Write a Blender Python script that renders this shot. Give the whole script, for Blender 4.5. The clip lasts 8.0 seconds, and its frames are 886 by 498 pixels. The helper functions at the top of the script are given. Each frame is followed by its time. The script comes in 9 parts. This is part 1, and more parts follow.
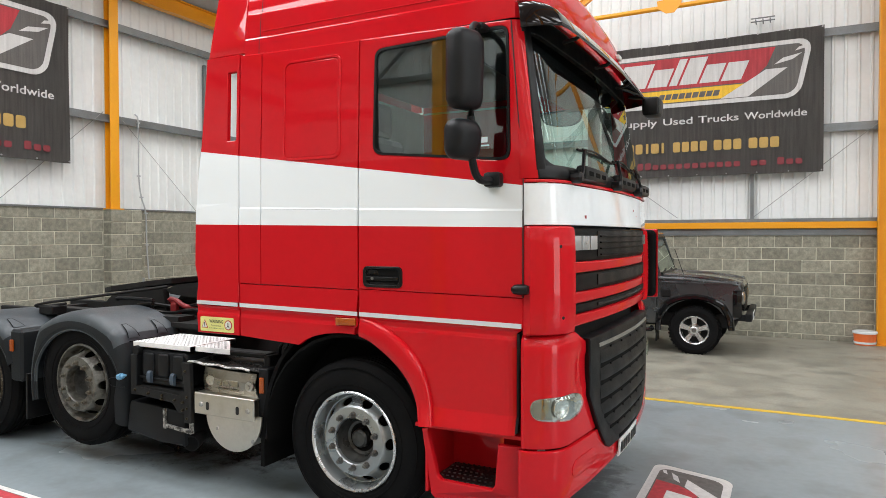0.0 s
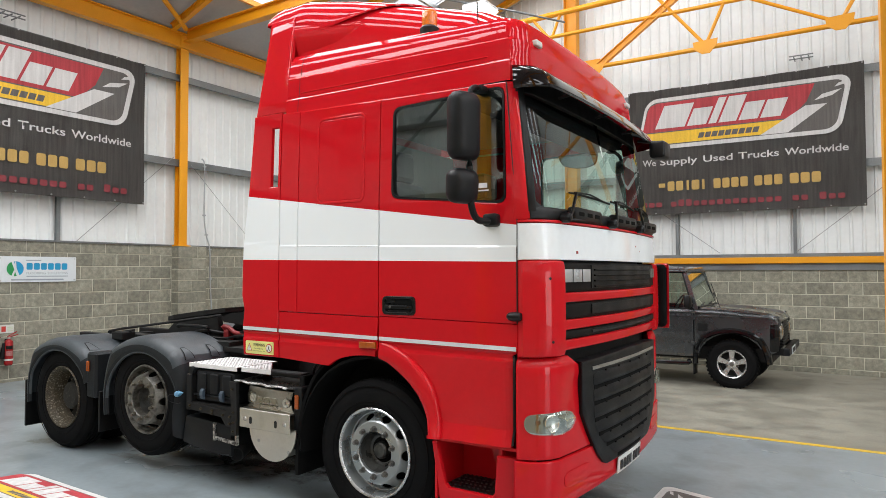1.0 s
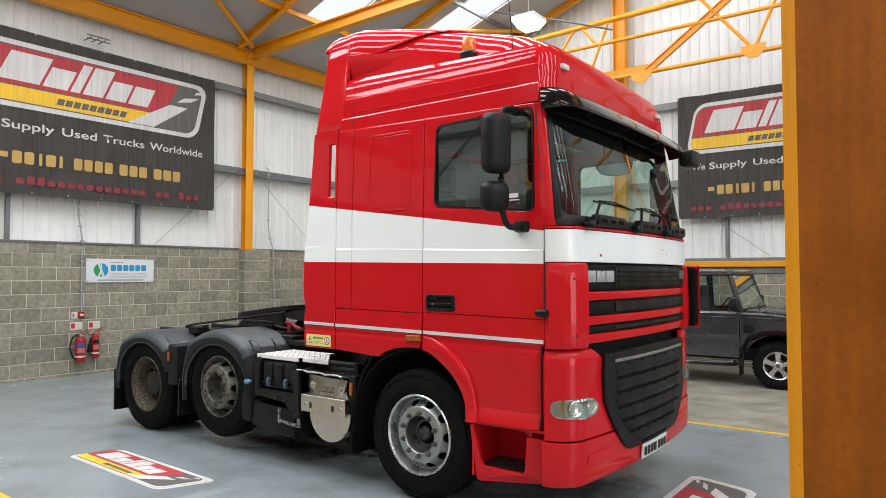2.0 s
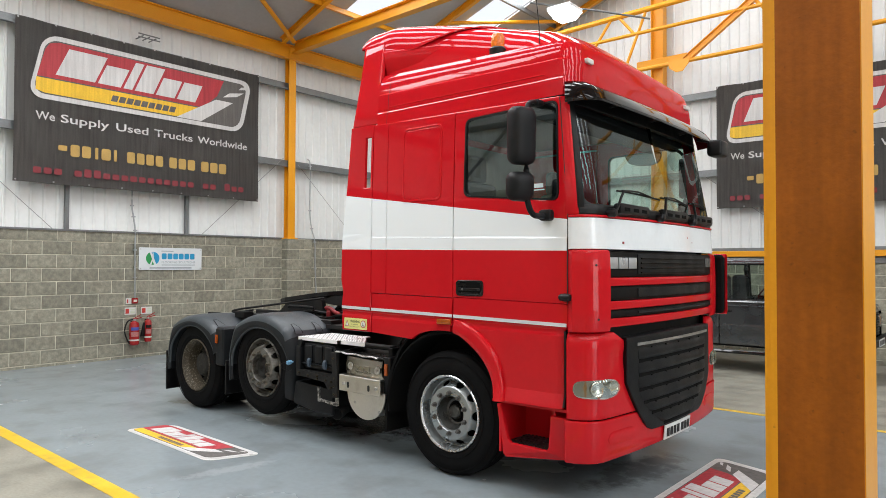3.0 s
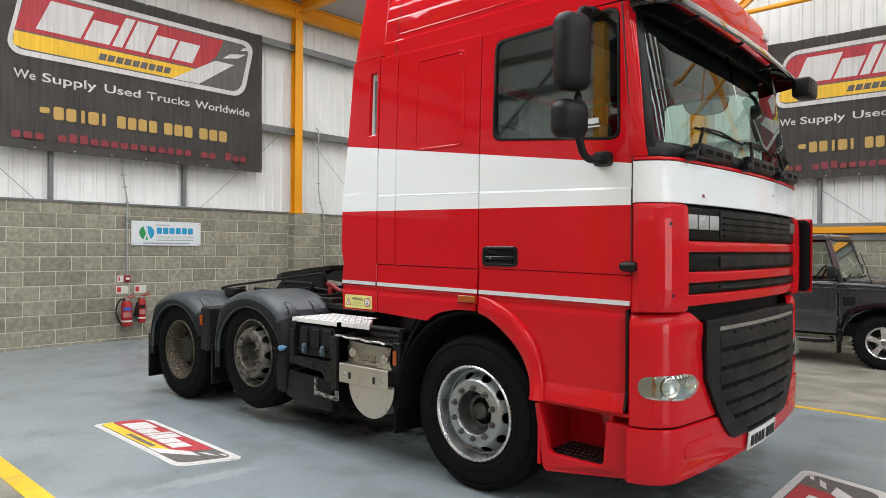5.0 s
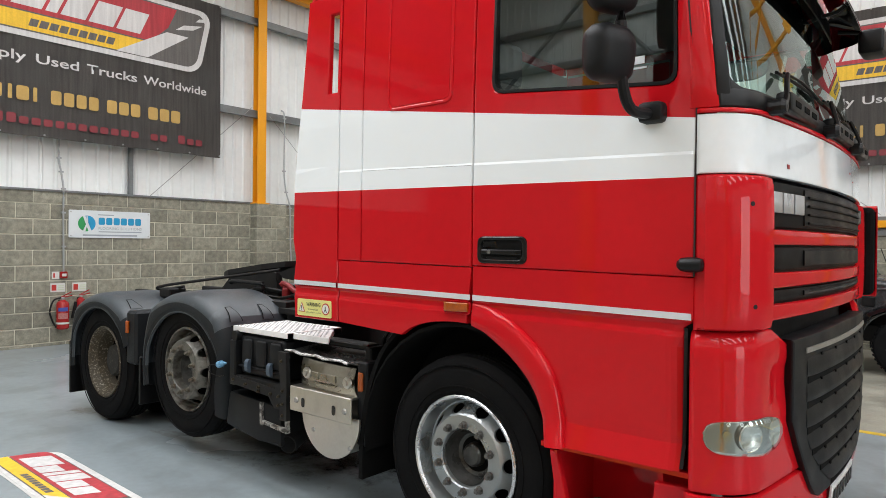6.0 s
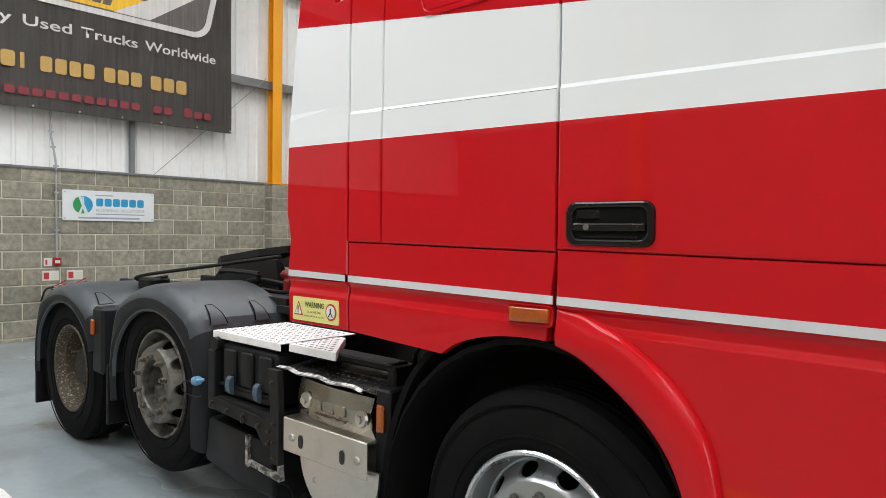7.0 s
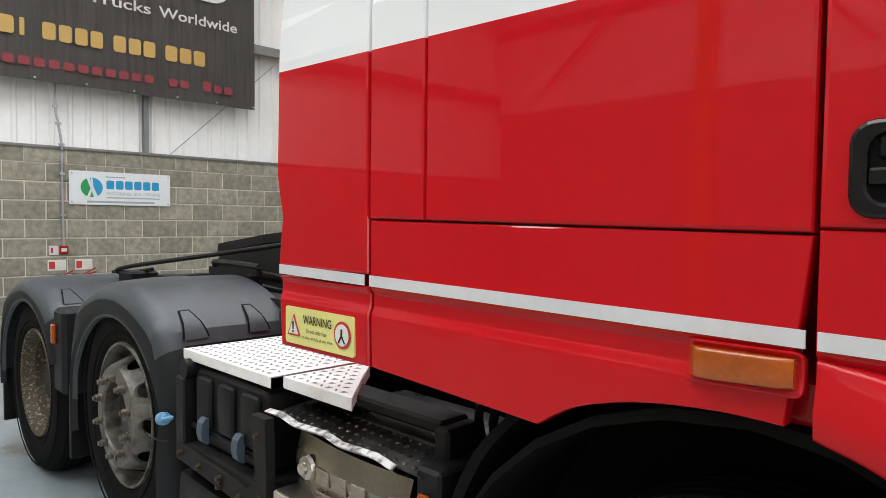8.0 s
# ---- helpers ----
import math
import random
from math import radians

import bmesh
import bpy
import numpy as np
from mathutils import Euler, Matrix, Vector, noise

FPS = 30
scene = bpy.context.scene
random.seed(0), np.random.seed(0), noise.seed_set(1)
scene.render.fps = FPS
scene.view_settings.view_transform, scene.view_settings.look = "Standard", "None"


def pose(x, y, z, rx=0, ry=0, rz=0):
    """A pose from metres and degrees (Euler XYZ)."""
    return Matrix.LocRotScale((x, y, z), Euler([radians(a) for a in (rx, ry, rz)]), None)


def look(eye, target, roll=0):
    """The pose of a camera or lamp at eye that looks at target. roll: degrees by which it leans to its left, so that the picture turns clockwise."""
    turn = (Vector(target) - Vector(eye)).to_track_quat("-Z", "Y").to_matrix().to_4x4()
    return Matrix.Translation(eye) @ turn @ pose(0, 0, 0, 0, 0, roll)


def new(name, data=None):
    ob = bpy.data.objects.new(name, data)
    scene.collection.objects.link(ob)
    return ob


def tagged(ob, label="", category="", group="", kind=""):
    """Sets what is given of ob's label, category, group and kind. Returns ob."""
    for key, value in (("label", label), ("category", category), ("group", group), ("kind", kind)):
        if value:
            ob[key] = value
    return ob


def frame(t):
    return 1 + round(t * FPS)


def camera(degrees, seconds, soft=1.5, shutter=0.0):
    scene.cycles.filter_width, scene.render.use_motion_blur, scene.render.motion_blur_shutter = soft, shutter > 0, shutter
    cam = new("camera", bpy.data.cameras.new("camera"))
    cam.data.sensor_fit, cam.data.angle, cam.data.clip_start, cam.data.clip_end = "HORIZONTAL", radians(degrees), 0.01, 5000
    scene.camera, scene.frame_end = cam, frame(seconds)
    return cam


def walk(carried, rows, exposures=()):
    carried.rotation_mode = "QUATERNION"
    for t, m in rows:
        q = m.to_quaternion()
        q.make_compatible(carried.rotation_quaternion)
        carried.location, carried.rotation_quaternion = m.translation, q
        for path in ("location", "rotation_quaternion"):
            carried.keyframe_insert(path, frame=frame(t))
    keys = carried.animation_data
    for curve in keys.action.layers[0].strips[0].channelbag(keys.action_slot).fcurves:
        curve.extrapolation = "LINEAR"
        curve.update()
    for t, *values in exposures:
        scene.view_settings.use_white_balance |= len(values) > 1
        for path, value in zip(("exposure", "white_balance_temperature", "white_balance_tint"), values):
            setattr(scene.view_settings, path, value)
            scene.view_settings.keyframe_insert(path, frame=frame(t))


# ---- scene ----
cam = camera(66.7, 8.0, soft=0.7)
PATH = [
    (0, (0.196, -0.036, 1.755), (-0.712, 1.746, 1.717), -0.1),
    (0.5, (0.5, -0.162, 1.756), (-0.49, 1.576, 1.775), -0.2),
    (1, (0.727, -0.337, 1.743), (-0.335, 1.357, 1.81), -0.1),
    (1.1, (0.767, -0.365, 1.744), (-0.311, 1.318, 1.815), -0.0),
    (1.5, (0.937, -0.507, 1.752), (-0.194, 1.14, 1.837), -0.0),
    (1.7, (1.014, -0.588, 1.744), (-0.147, 1.038, 1.826), 0.0),
    (3, (1.35, -0.838, 1.699), (0.054, 0.684, 1.746), 0.2),
    (3.5, (1.34, -0.812, 1.683), (0.005, 0.678, 1.701), 0.1),
    (4, (1.216, -0.635, 1.65), (-0.147, 0.828, 1.654), 0.0),
    (4.5, (0.964, -0.373, 1.575), (-0.414, 1.076, 1.578), 0.1),
    (4.7, (0.812, -0.231, 1.57), (-0.553, 1.23, 1.574), 0.2),
    (5.8, (0.022, 0.608, 1.541), (-1.256, 2.147, 1.521), 0.6),
    (6, (-0.152, 0.783, 1.541), (-1.431, 2.32, 1.527), 0.6),
    (6.5, (-0.557, 1.217, 1.504), (-1.856, 2.737, 1.472), 0.7),
    (7, (-0.997, 1.61, 1.49), (-2.334, 3.098, 1.439), 0.7),
    (7.5, (-1.403, 1.999, 1.457), (-2.763, 3.463, 1.389), 0.7),
    (8, (-1.79, 2.32, 1.447), (-3.202, 3.734, 1.361), 0.7),
]
walk(cam, [(t, look(eye, target, roll)) for t, eye, target, roll in PATH], [(0.0, 0.07), (0.6, -0.04), (8.0, -0.04)])

# ---- world and light ----
world = bpy.data.worlds.new("sky")
scene.world = world
world.use_nodes = True
sky = world.node_tree.nodes.new("ShaderNodeTexSky")
sky.sky_type, sky.sun_disc = "NISHITA", False
sky.sun_elevation, sky.sun_rotation = radians(48), radians(120)
world.node_tree.links.new(sky.outputs[0], world.node_tree.nodes["Background"].inputs[0])
world.node_tree.nodes["Background"].inputs[1].default_value = 0.12
sun = new("sun", bpy.data.lights.new("sun", "SUN"))
sun.data.energy, sun.data.angle, sun.data.color = 5.0, radians(10), (1.0, 0.96, 0.9)
sun.matrix_world = look((22, -13, 28), (0, 0, 0))

# roof: one wide double-pitch shed
XW, XE, YN, YS = -10.84, 12.60, 13.90, -6.40
RIDGE_X, EAVE_Z, PITCH = 0.90, 6.45, 0.35
YFALL, FALL = 7.45, 0.0215


def roof_z(x):
    return EAVE_Z + PITCH * (min(x, 2 * RIDGE_X - x) - XW)


def floor_z(y):
    return -FALL * max(0.0, y - YFALL)


SKYLIGHTS = [-5.55, -2.75, 0.05, 2.85, 5.65, 8.45, 11.25]   # low edge in y of each strip, east slope
WEST_LIGHTS = SKYLIGHTS[1:]
SKY_W, SKY_X0, SKY_X1 = 0.95, -9.30, -0.9


def skylight_lamp(y, east):
    xa, xb = (SKY_X0, SKY_X1) if not east else (2 * RIDGE_X - SKY_X1, 2 * RIDGE_X - SKY_X0)
    xm = (xa + xb) / 2
    lamp = new("skylight_daylight", bpy.data.lights.new("skylight_daylight", "AREA"))
    lamp.data.shape, lamp.data.size, lamp.data.size_y = "RECTANGLE", abs(xb - xa), SKY_W
    lamp.data.energy, lamp.data.color = (EAST_POWER if east else WEST_POWER) * ((0.35 if east else 0.66) if y > 8 else 1.12 if y < 3 else 0.95), (0.97, 0.985, 1.0)
    tilt = math.degrees(math.atan(PITCH)) * (1 if east else -1)
    lamp.matrix_world = pose(xm, y + SKY_W / 2, roof_z(xm) + 0.02, 0, tilt, 0)
    return lamp


WEST_POWER, EAST_POWER = 300.0, 150.0      # strips by the gable are set weaker only to darken that wall
for ys in WEST_LIGHTS:
    skylight_lamp(ys, False)
for ys in SKYLIGHTS:
    skylight_lamp(ys, True)

GATE_Y0, GATE_Y1, GATE_Z = -1.2, 3.4, 4.4      # an assumed open doorway, out of view, added to brighten the truck's front
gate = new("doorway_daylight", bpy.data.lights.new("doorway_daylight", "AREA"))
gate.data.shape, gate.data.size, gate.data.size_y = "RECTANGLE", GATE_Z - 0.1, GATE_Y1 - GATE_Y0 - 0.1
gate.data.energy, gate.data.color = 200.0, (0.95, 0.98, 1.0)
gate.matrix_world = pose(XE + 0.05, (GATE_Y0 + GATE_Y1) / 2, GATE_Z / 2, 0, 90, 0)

# ---- materials ----


def material(name, color, rough=0.5, metal=0.0, vary=0.15, scale=6.0, fine=60.0, bump=0.0, bump_scale=120.0, coat=0.0, spec=0.5,
             dirt=None, dirt_amount=0.0, dirt_scale=3.0, dirt_from=0.5, rough_vary=0.1, island=0.0, obj=0.0, trans=0.0, ior=1.45, streak=0.0):
    """A procedural surface: colour varied at two scales, roughness varied, fine relief, an optional layer of dirt."""
    m = bpy.data.materials.new(name)
    m.use_nodes = True
    nt = m.node_tree
    n, l = nt.nodes, nt.links
    bs = n["Principled BSDF"]
    co = n.new("ShaderNodeTexCoord")
    geo = n.new("ShaderNodeNewGeometry")
    src = geo.outputs["Position"]

    def noise_node(sc, detail=4):
        q = n.new("ShaderNodeTexNoise")
        q.inputs["Scale"].default_value, q.inputs["Detail"].default_value = sc, detail
        l.new(src, q.inputs["Vector"])
        return q.outputs[0]

    def ramp(sock, lo, hi, a, b):
        q = n.new("ShaderNodeMapRange")
        l.new(sock, q.inputs[0])
        for i, v in enumerate((lo, hi, a, b)):
            q.inputs[i + 1].default_value = v
        return q.outputs[0]

    def maths(op, a, b):
        q = n.new("ShaderNodeMath")
        q.operation = op
        for i, v in enumerate((a, b)):
            if isinstance(v, (int, float)):
                q.inputs[i].default_value = v
            else:
                l.new(v, q.inputs[i])
        return q.outputs[0]

    big, small = noise_node(scale), noise_node(fine)
    factor = maths("MULTIPLY", ramp(big, 0.3, 0.7, 1 - vary, 1 + vary), ramp(small, 0.3, 0.7, 1 - vary * 0.6, 1 + vary * 0.6))
    if streak:          # upright streaks
        tall = n.new("ShaderNodeVectorMath")
        tall.operation = "MULTIPLY"
        tall.inputs[1].default_value = (1.0, 1.0, 0.06)
        l.new(src, tall.inputs[0])
        lines = n.new("ShaderNodeTexNoise")
        lines.inputs["Scale"].default_value, lines.inputs["Detail"].default_value = 22.0, 5.0
        l.new(tall.outputs[0], lines.inputs["Vector"])
        factor = maths("MULTIPLY", factor, ramp(lines.outputs[0], 0.3, 0.7, 1 - streak, 1 + streak))
    if obj:
        info = n.new("ShaderNodeObjectInfo")
        factor = maths("MULTIPLY", factor, ramp(info.outputs["Random"], 0, 1, 1 - obj, 1 + obj))
    if island:
        factor = maths("MULTIPLY", factor, ramp(geo.outputs["Random Per Island"], 0, 1, 1 - island, 1 + island))
    mix = n.new("ShaderNodeVectorMath")
    mix.operation = "SCALE"
    mix.inputs[0].default_value = color[:3]
    l.new(factor, mix.inputs["Scale"])
    out = mix.outputs[0]
    if dirt:
        dn = noise_node(dirt_scale, 8)
        dm = n.new("ShaderNodeMix")
        dm.data_type = "RGBA"
        l.new(ramp(dn, dirt_from, dirt_from + 0.18, 0, dirt_amount), dm.inputs["Factor"])
        l.new(out, dm.inputs["A"])
        dm.inputs["B"].default_value = (*dirt, 1)
        out = dm.outputs["Result"]
    l.new(out, bs.inputs["Base Color"])
    l.new(ramp(big, 0.3, 0.7, max(0.02, rough - rough_vary), min(1, rough + rough_vary)), bs.inputs["Roughness"])
    bs.inputs["Metallic"].default_value = metal
    bs.inputs["Specular IOR Level"].default_value = spec
    bs.inputs["Coat Weight"].default_value = coat
    bs.inputs["Coat Roughness"].default_value = 0.025
    if trans:
        bs.inputs["Transmission Weight"].default_value = trans
        bs.inputs["IOR"].default_value = ior
    if bump:
        bn = n.new("ShaderNodeBump")
        bn.inputs["Strength"].default_value = bump
        bn.inputs["Distance"].default_value = 0.004
        l.new(noise_node(bump_scale, 3), bn.inputs["Height"])
        l.new(bn.outputs[0], bs.inputs["Normal"])
    return m


M_ORANGE = material("orange_steel_paint", (0.80, 0.335, 0.007), 0.42, 0, 0.045, 1.3, 50, 0.12, 90, dirt=(0.16, 0.06, 0.01), dirt_amount=0.7, dirt_scale=55, dirt_from=0.68)
M_CLAD = material("white_liner_sheet", (0.79, 0.81, 0.80), 0.45, 0, 0.04, 0.7, 12, dirt=(0.60, 0.61, 0.59), dirt_amount=0.30, dirt_scale=1.2)
M_ROOF = material("grey_roof_liner", (0.42, 0.43, 0.44), 0.6, 0, 0.06, 0.8, 14)
M_GALV = material("galvanised_rail", (0.21, 0.225, 0.23), 0.45, 0.6, 0.12, 5, 60)
M_BLOCK = material("concrete_block", (0.265, 0.254, 0.200), 0.92, 0, 0.27, 14.0, 85, 0.9, 110, obj=0.17, dirt=(0.18, 0.172, 0.14), dirt_amount=0.30, dirt_scale=30, dirt_from=0.5)
M_BLOCK_J = material("concrete_block_far", (0.265, 0.254, 0.200), 0.92, 0, 0.27, 14.0, 85, 0.9, 110, island=0.17, dirt=(0.18, 0.172, 0.14), dirt_amount=0.30, dirt_scale=30, dirt_from=0.5)
M_MORTAR = material("mortar", (0.58, 0.555, 0.45), 0.95, 0, 0.12, 4, 90, 0.5, 200)
M_EPOXY = material("grey_floor_paint", (0.255, 0.295, 0.312), 0.24, 0, 0.06, 0.9, 18, 0.02, 30, dirt=(0.185, 0.205, 0.213), dirt_amount=0.6, dirt_scale=2.2, rough_vary=0.06)


def stain(m, x, y, rx, ry, turn, color, amount, scale, start):
    """A stain with a ragged edge round a point of the floor."""
    n, l = m.node_tree.nodes, m.node_tree.links
    base = n["Principled BSDF"].inputs["Base Color"]
    before = base.links[0].from_socket
    geo, place, dist, fade = n.new("ShaderNodeNewGeometry"), n.new("ShaderNodeMapping"), n.new("ShaderNodeVectorMath"), n.new("ShaderNodeMapRange")
    place.vector_type = "TEXTURE"
    place.inputs["Location"].default_value = (x, y, 0)
    place.inputs["Rotation"].default_value = (0, 0, radians(turn))
    place.inputs["Scale"].default_value = (rx, ry, 1)
    l.new(geo.outputs["Position"], place.inputs["Vector"])
    dist.operation = "LENGTH"
    l.new(place.outputs[0], dist.inputs[0])
    l.new(dist.outputs["Value"], fade.inputs[0])
    for i, v in enumerate((0.35, 1.0, 0.30, -0.25)):
        fade.inputs[i + 1].default_value = v
    tex, total, cut, mx = n.new("ShaderNodeTexNoise"), n.new("ShaderNodeMath"), n.new("ShaderNodeMapRange"), n.new("ShaderNodeMix")
    tex.inputs["Scale"].default_value, tex.inputs["Detail"].default_value = scale, 9
    tex.inputs["Roughness"].default_value = 0.7
    l.new(geo.outputs["Position"], tex.inputs["Vector"])
    l.new(tex.outputs[0], total.inputs[0])
    l.new(fade.outputs[0], total.inputs[1])
    l.new(total.outputs[0], cut.inputs[0])
    for i, v in enumerate((start, start + 0.20, 0.0, amount)):
        cut.inputs[i + 1].default_value = v
    mx.data_type = "RGBA"
    l.new(cut.outputs[0], mx.inputs["Factor"])
    l.new(before, mx.inputs["A"])
    mx.inputs["B"].default_value = (*color, 1)
    l.new(mx.outputs["Result"], base)


SHADE_GRIME, MUDDY = (0.030, 0.028, 0.024), (0.12, 0.105, 0.075)
stain(M_EPOXY, -4.4, 4.6, 2.7, 1.50, 0, SHADE_GRIME, 0.85, 4.5, 0.52)          # grime and the chassis's own shade, both put into the floor colour
stain(M_EPOXY, -6.5, 3.42, 0.38, 0.22, 20, MUDDY, 0.5, 12.0, 0.64)      # mud shed by the drive wheel
stain(M_EPOXY, -5.1, 3.56, 0.75, 0.16, 8, MUDDY, 0.45, 14.0, 0.64)
stain(M_EPOXY, -1.05, 4.5, 0.42, 1.3, -8, SHADE_GRIME, 0.55, 6.0, 0.60)       # damp patch under the bumper
stain(M_EPOXY, -3.63, 2.30, 0.75, 0.16, 78, (0.46, 0.49, 0.50), 0.30, 12.0, 0.58)   # dried splash
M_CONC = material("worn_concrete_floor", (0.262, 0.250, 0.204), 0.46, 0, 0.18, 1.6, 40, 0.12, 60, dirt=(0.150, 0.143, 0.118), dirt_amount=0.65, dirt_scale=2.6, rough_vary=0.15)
M_YELLOW = material("yellow_line_paint", (0.72, 0.47, 0.02), 0.4, 0, 0.08, 3, 50, 0.05, 80, dirt=(0.35, 0.27, 0.08), dirt_amount=0.4, dirt_scale=8)
M_CONDUIT = material("grey_conduit", (0.42, 0.44, 0.45), 0.4, 0.5, 0.08)
M_WIRE = material("steel_wire", (0.35, 0.36, 0.36), 0.4, 0.7, 0.1)

# ---- building blocks ----


def shade(ob, smooth=False):
    for p in ob.data.polygons:
        p.use_smooth = bool(smooth)
    if smooth:
        ob.data.set_sharp_from_angle(angle=radians(24 if smooth is True else smooth))
    return ob


def part(name, bm, mat, parent=None, label="", smooth=False, keep=False):
    """Links a bmesh, whose vertices are in world metres, as one mesh object, under a thing or part if one is given."""
    me = bpy.data.meshes.new(name)
    bmesh.ops.recalc_face_normals(bm, faces=bm.faces)
    bm.to_mesh(me)
    if not keep:
        bm.free()
    for q in (mat if isinstance(mat, (list, tuple)) else (mat,)):
        me.materials.append(q)
    ob = new(name, me)
    shade(ob, smooth)
    if parent is not None:
        ob.parent = parent
        ob.matrix_parent_inverse = WORLD_OF[parent.name].inverted()
    WORLD_OF[ob.name] = Matrix.Identity(4)
    if label:
        ob["label"] = label
    return ob


WORLD_OF = {}


def thing(name, at, label, category, group=""):
    """An empty at a thing's base that holds its parts."""
    ob = new(name)
    ob.empty_display_size = 0.1
    ob.location = at
    WORLD_OF[ob.name] = Matrix.Translation(at)
    return tagged(ob, label, category, group)


def box(bm, x0, x1, y0, y1, z0, z1, bevel=0.0, seg=1, m=None):
    r = bmesh.ops.create_cube(bm, size=1.0, matrix=Matrix.Translation(((x0 + x1) / 2, (y0 + y1) / 2, (z0 + z1) / 2)) @ Matrix.Diagonal((abs(x1 - x0), abs(y1 - y0), abs(z1 - z0), 1)))
    vs = r["verts"]
    if bevel:
        es = list({e for v in vs for e in v.link_edges})
        rr = bmesh.ops.bevel(bm, geom=es, offset=bevel, segments=seg, affect="EDGES", profile=0.5)
        vs = list({v for f in rr["faces"] for v in f.verts} | {v for v in vs if v.is_valid})
    if m is not None:
        bmesh.ops.transform(bm, matrix=m, verts=vs)
    return vs


def boxes(*rows, bevel=0.0):
    bm = bmesh.new()
    for r in rows:
        box(bm, *r, bevel=bevel)
    return bm


def rod(bm, a, b, r, seg=10, r2=None):
    """A round bar from a to b."""
    a, b = Vector(a), Vector(b)
    d = b - a
    m = Matrix.Translation((a + b) / 2) @ d.to_track_quat("Z", "Y").to_matrix().to_4x4()
    return bmesh.ops.create_cone(bm, cap_ends=True, segments=seg, radius1=r, radius2=r if r2 is None else r2, depth=d.length, matrix=m)["verts"]


def tube(bm, pts, r, seg=8):
    """A bent round bar through pts."""
    pts = [Vector(p) for p in pts]
    rings = []
    for i, p in enumerate(pts):
        d = (pts[min(i + 1, len(pts) - 1)] - pts[max(i - 1, 0)]).normalized()
        q = d.to_track_quat("Z", "Y").to_matrix()
        rings.append([bm.verts.new(p + q @ Vector((r * math.cos(t), r * math.sin(t), 0))) for t in [2 * math.pi * k / seg for k in range(seg)]])
    for a, b in zip(rings, rings[1:]):
        for k in range(seg):
            bm.faces.new((a[k], a[(k + 1) % seg], b[(k + 1) % seg], b[k]))
    bm.faces.new(rings[0][::-1])
    bm.faces.new(rings[-1])


def smooth_path(pts, n=6):
    """Points along a Catmull-Rom curve through pts."""
    pts = [Vector(p) for p in pts]
    pts = [2 * pts[0] - pts[1]] + pts + [2 * pts[-1] - pts[-2]]
    out = []
    for a, b, c, d in zip(pts, pts[1:], pts[2:], pts[3:]):
        for k in range(n):
            t = k / n
            out.append(0.5 * ((2 * b) + (c - a) * t + (2 * a - 5 * b + 4 * c - d) * t * t + (3 * b - a - 3 * c + d) * t ** 3))
    return out + [pts[-2]]


def ibeam(bm, a, b, depth, width, web=0.012, flange=0.016, up=(0, 0, 1)):
    """An I-section from a to b; up: the way from flange to flange."""
    a, b, up = Vector(a), Vector(b), Vector(up)
    d = (b - a).normalized()
    side = d.cross(up).normalized()
    up = side.cross(d).normalized()
    m = Matrix((side, d, up)).transposed().to_4x4()
    m.translation = (a + b) / 2
    ln = (b - a).length / 2
    for r in ((-width / 2, width / 2, -ln, ln, depth / 2 - flange, depth / 2), (-width / 2, width / 2, -ln, ln, -depth / 2, -depth / 2 + flange),
              (-web / 2, web / 2, -ln, ln, -depth / 2 + flange, depth / 2 - flange)):
        box(bm, *r, m=m)


def prism(bm, outline, to3, depth):
    """A plate: a flat outline (u, v), placed by to3(u, v, w), from w = 0 to w = depth."""
    a = [bm.verts.new(to3(u, v, 0.0)) for u, v in outline]
    b = [bm.verts.new(to3(u, v, depth)) for u, v in outline]
    n = len(a)
    fa = bm.faces.new(a)
    fb = bm.faces.new(b[::-1])
    for i in range(n):
        bm.faces.new((a[(i + 1) % n], a[i], b[i], b[(i + 1) % n]))
    return fa, fb


def round_rect(x0, x1, y0, y1, r, seg=5, shear=0.0):
    out = []
    for cx, cy, a0 in ((x1 - r, y0 + r, -90), (x1 - r, y1 - r, 0), (x0 + r, y1 - r, 90), (x0 + r, y0 + r, 180)):
        for k in range(seg + 1):
            t = radians(a0 + 90 * k / seg)
            px, py = cx + r * math.cos(t), cy + r * math.sin(t)
            out.append((px + shear * (py - y0), py))
    return out


def lettering(name, words, mat, parent, m, width, height=None, bold=0.0, shear=0.0, cap=None):
    """Words in the built-in font, scaled to a width in metres (and a height), placed by m: x along the words, y up."""
    cu = bpy.data.curves.new(name, "FONT")
    cu.body, cu.offset, cu.shear, cu.resolution_u = words, bold, shear, 3
    ob = bpy.data.objects.new(name, cu)
    scene.collection.objects.link(ob)
    me = bpy.data.meshes.new_from_object(ob.evaluated_get(bpy.context.evaluated_depsgraph_get()))
    bpy.data.objects.remove(ob)
    xs, ys = [v.co.x for v in me.vertices], [v.co.y for v in me.vertices]
    sx = width / (max(xs) - min(xs))
    sy = sx if height is None else height / (max(ys) - min(ys))
    if cap:
        sy = cap / 0.73
    me.transform(m @ Matrix.Diagonal((sx, sy, 1, 1)) @ Matrix.Translation((-min(xs), 0 if cap else -min(ys), 0)))
    me.name = name
    me.materials.clear()
    me.materials.append(mat)
    ob = new(name, me)
    ob.parent = parent
    ob.matrix_parent_inverse = WORLD_OF[parent.name].inverted()
    WORLD_OF[ob.name] = Matrix.Identity(4)
    return ob


def structure(ob, label, category=""):
    return tagged(ob, label, category or ob.name.split("_")[0], kind="structure")


# ---- floor ----


def paint_edge(x):
    """The painted floor's south edge runs a little askew to the walls."""
    return 1.36 - 0.0193 * x


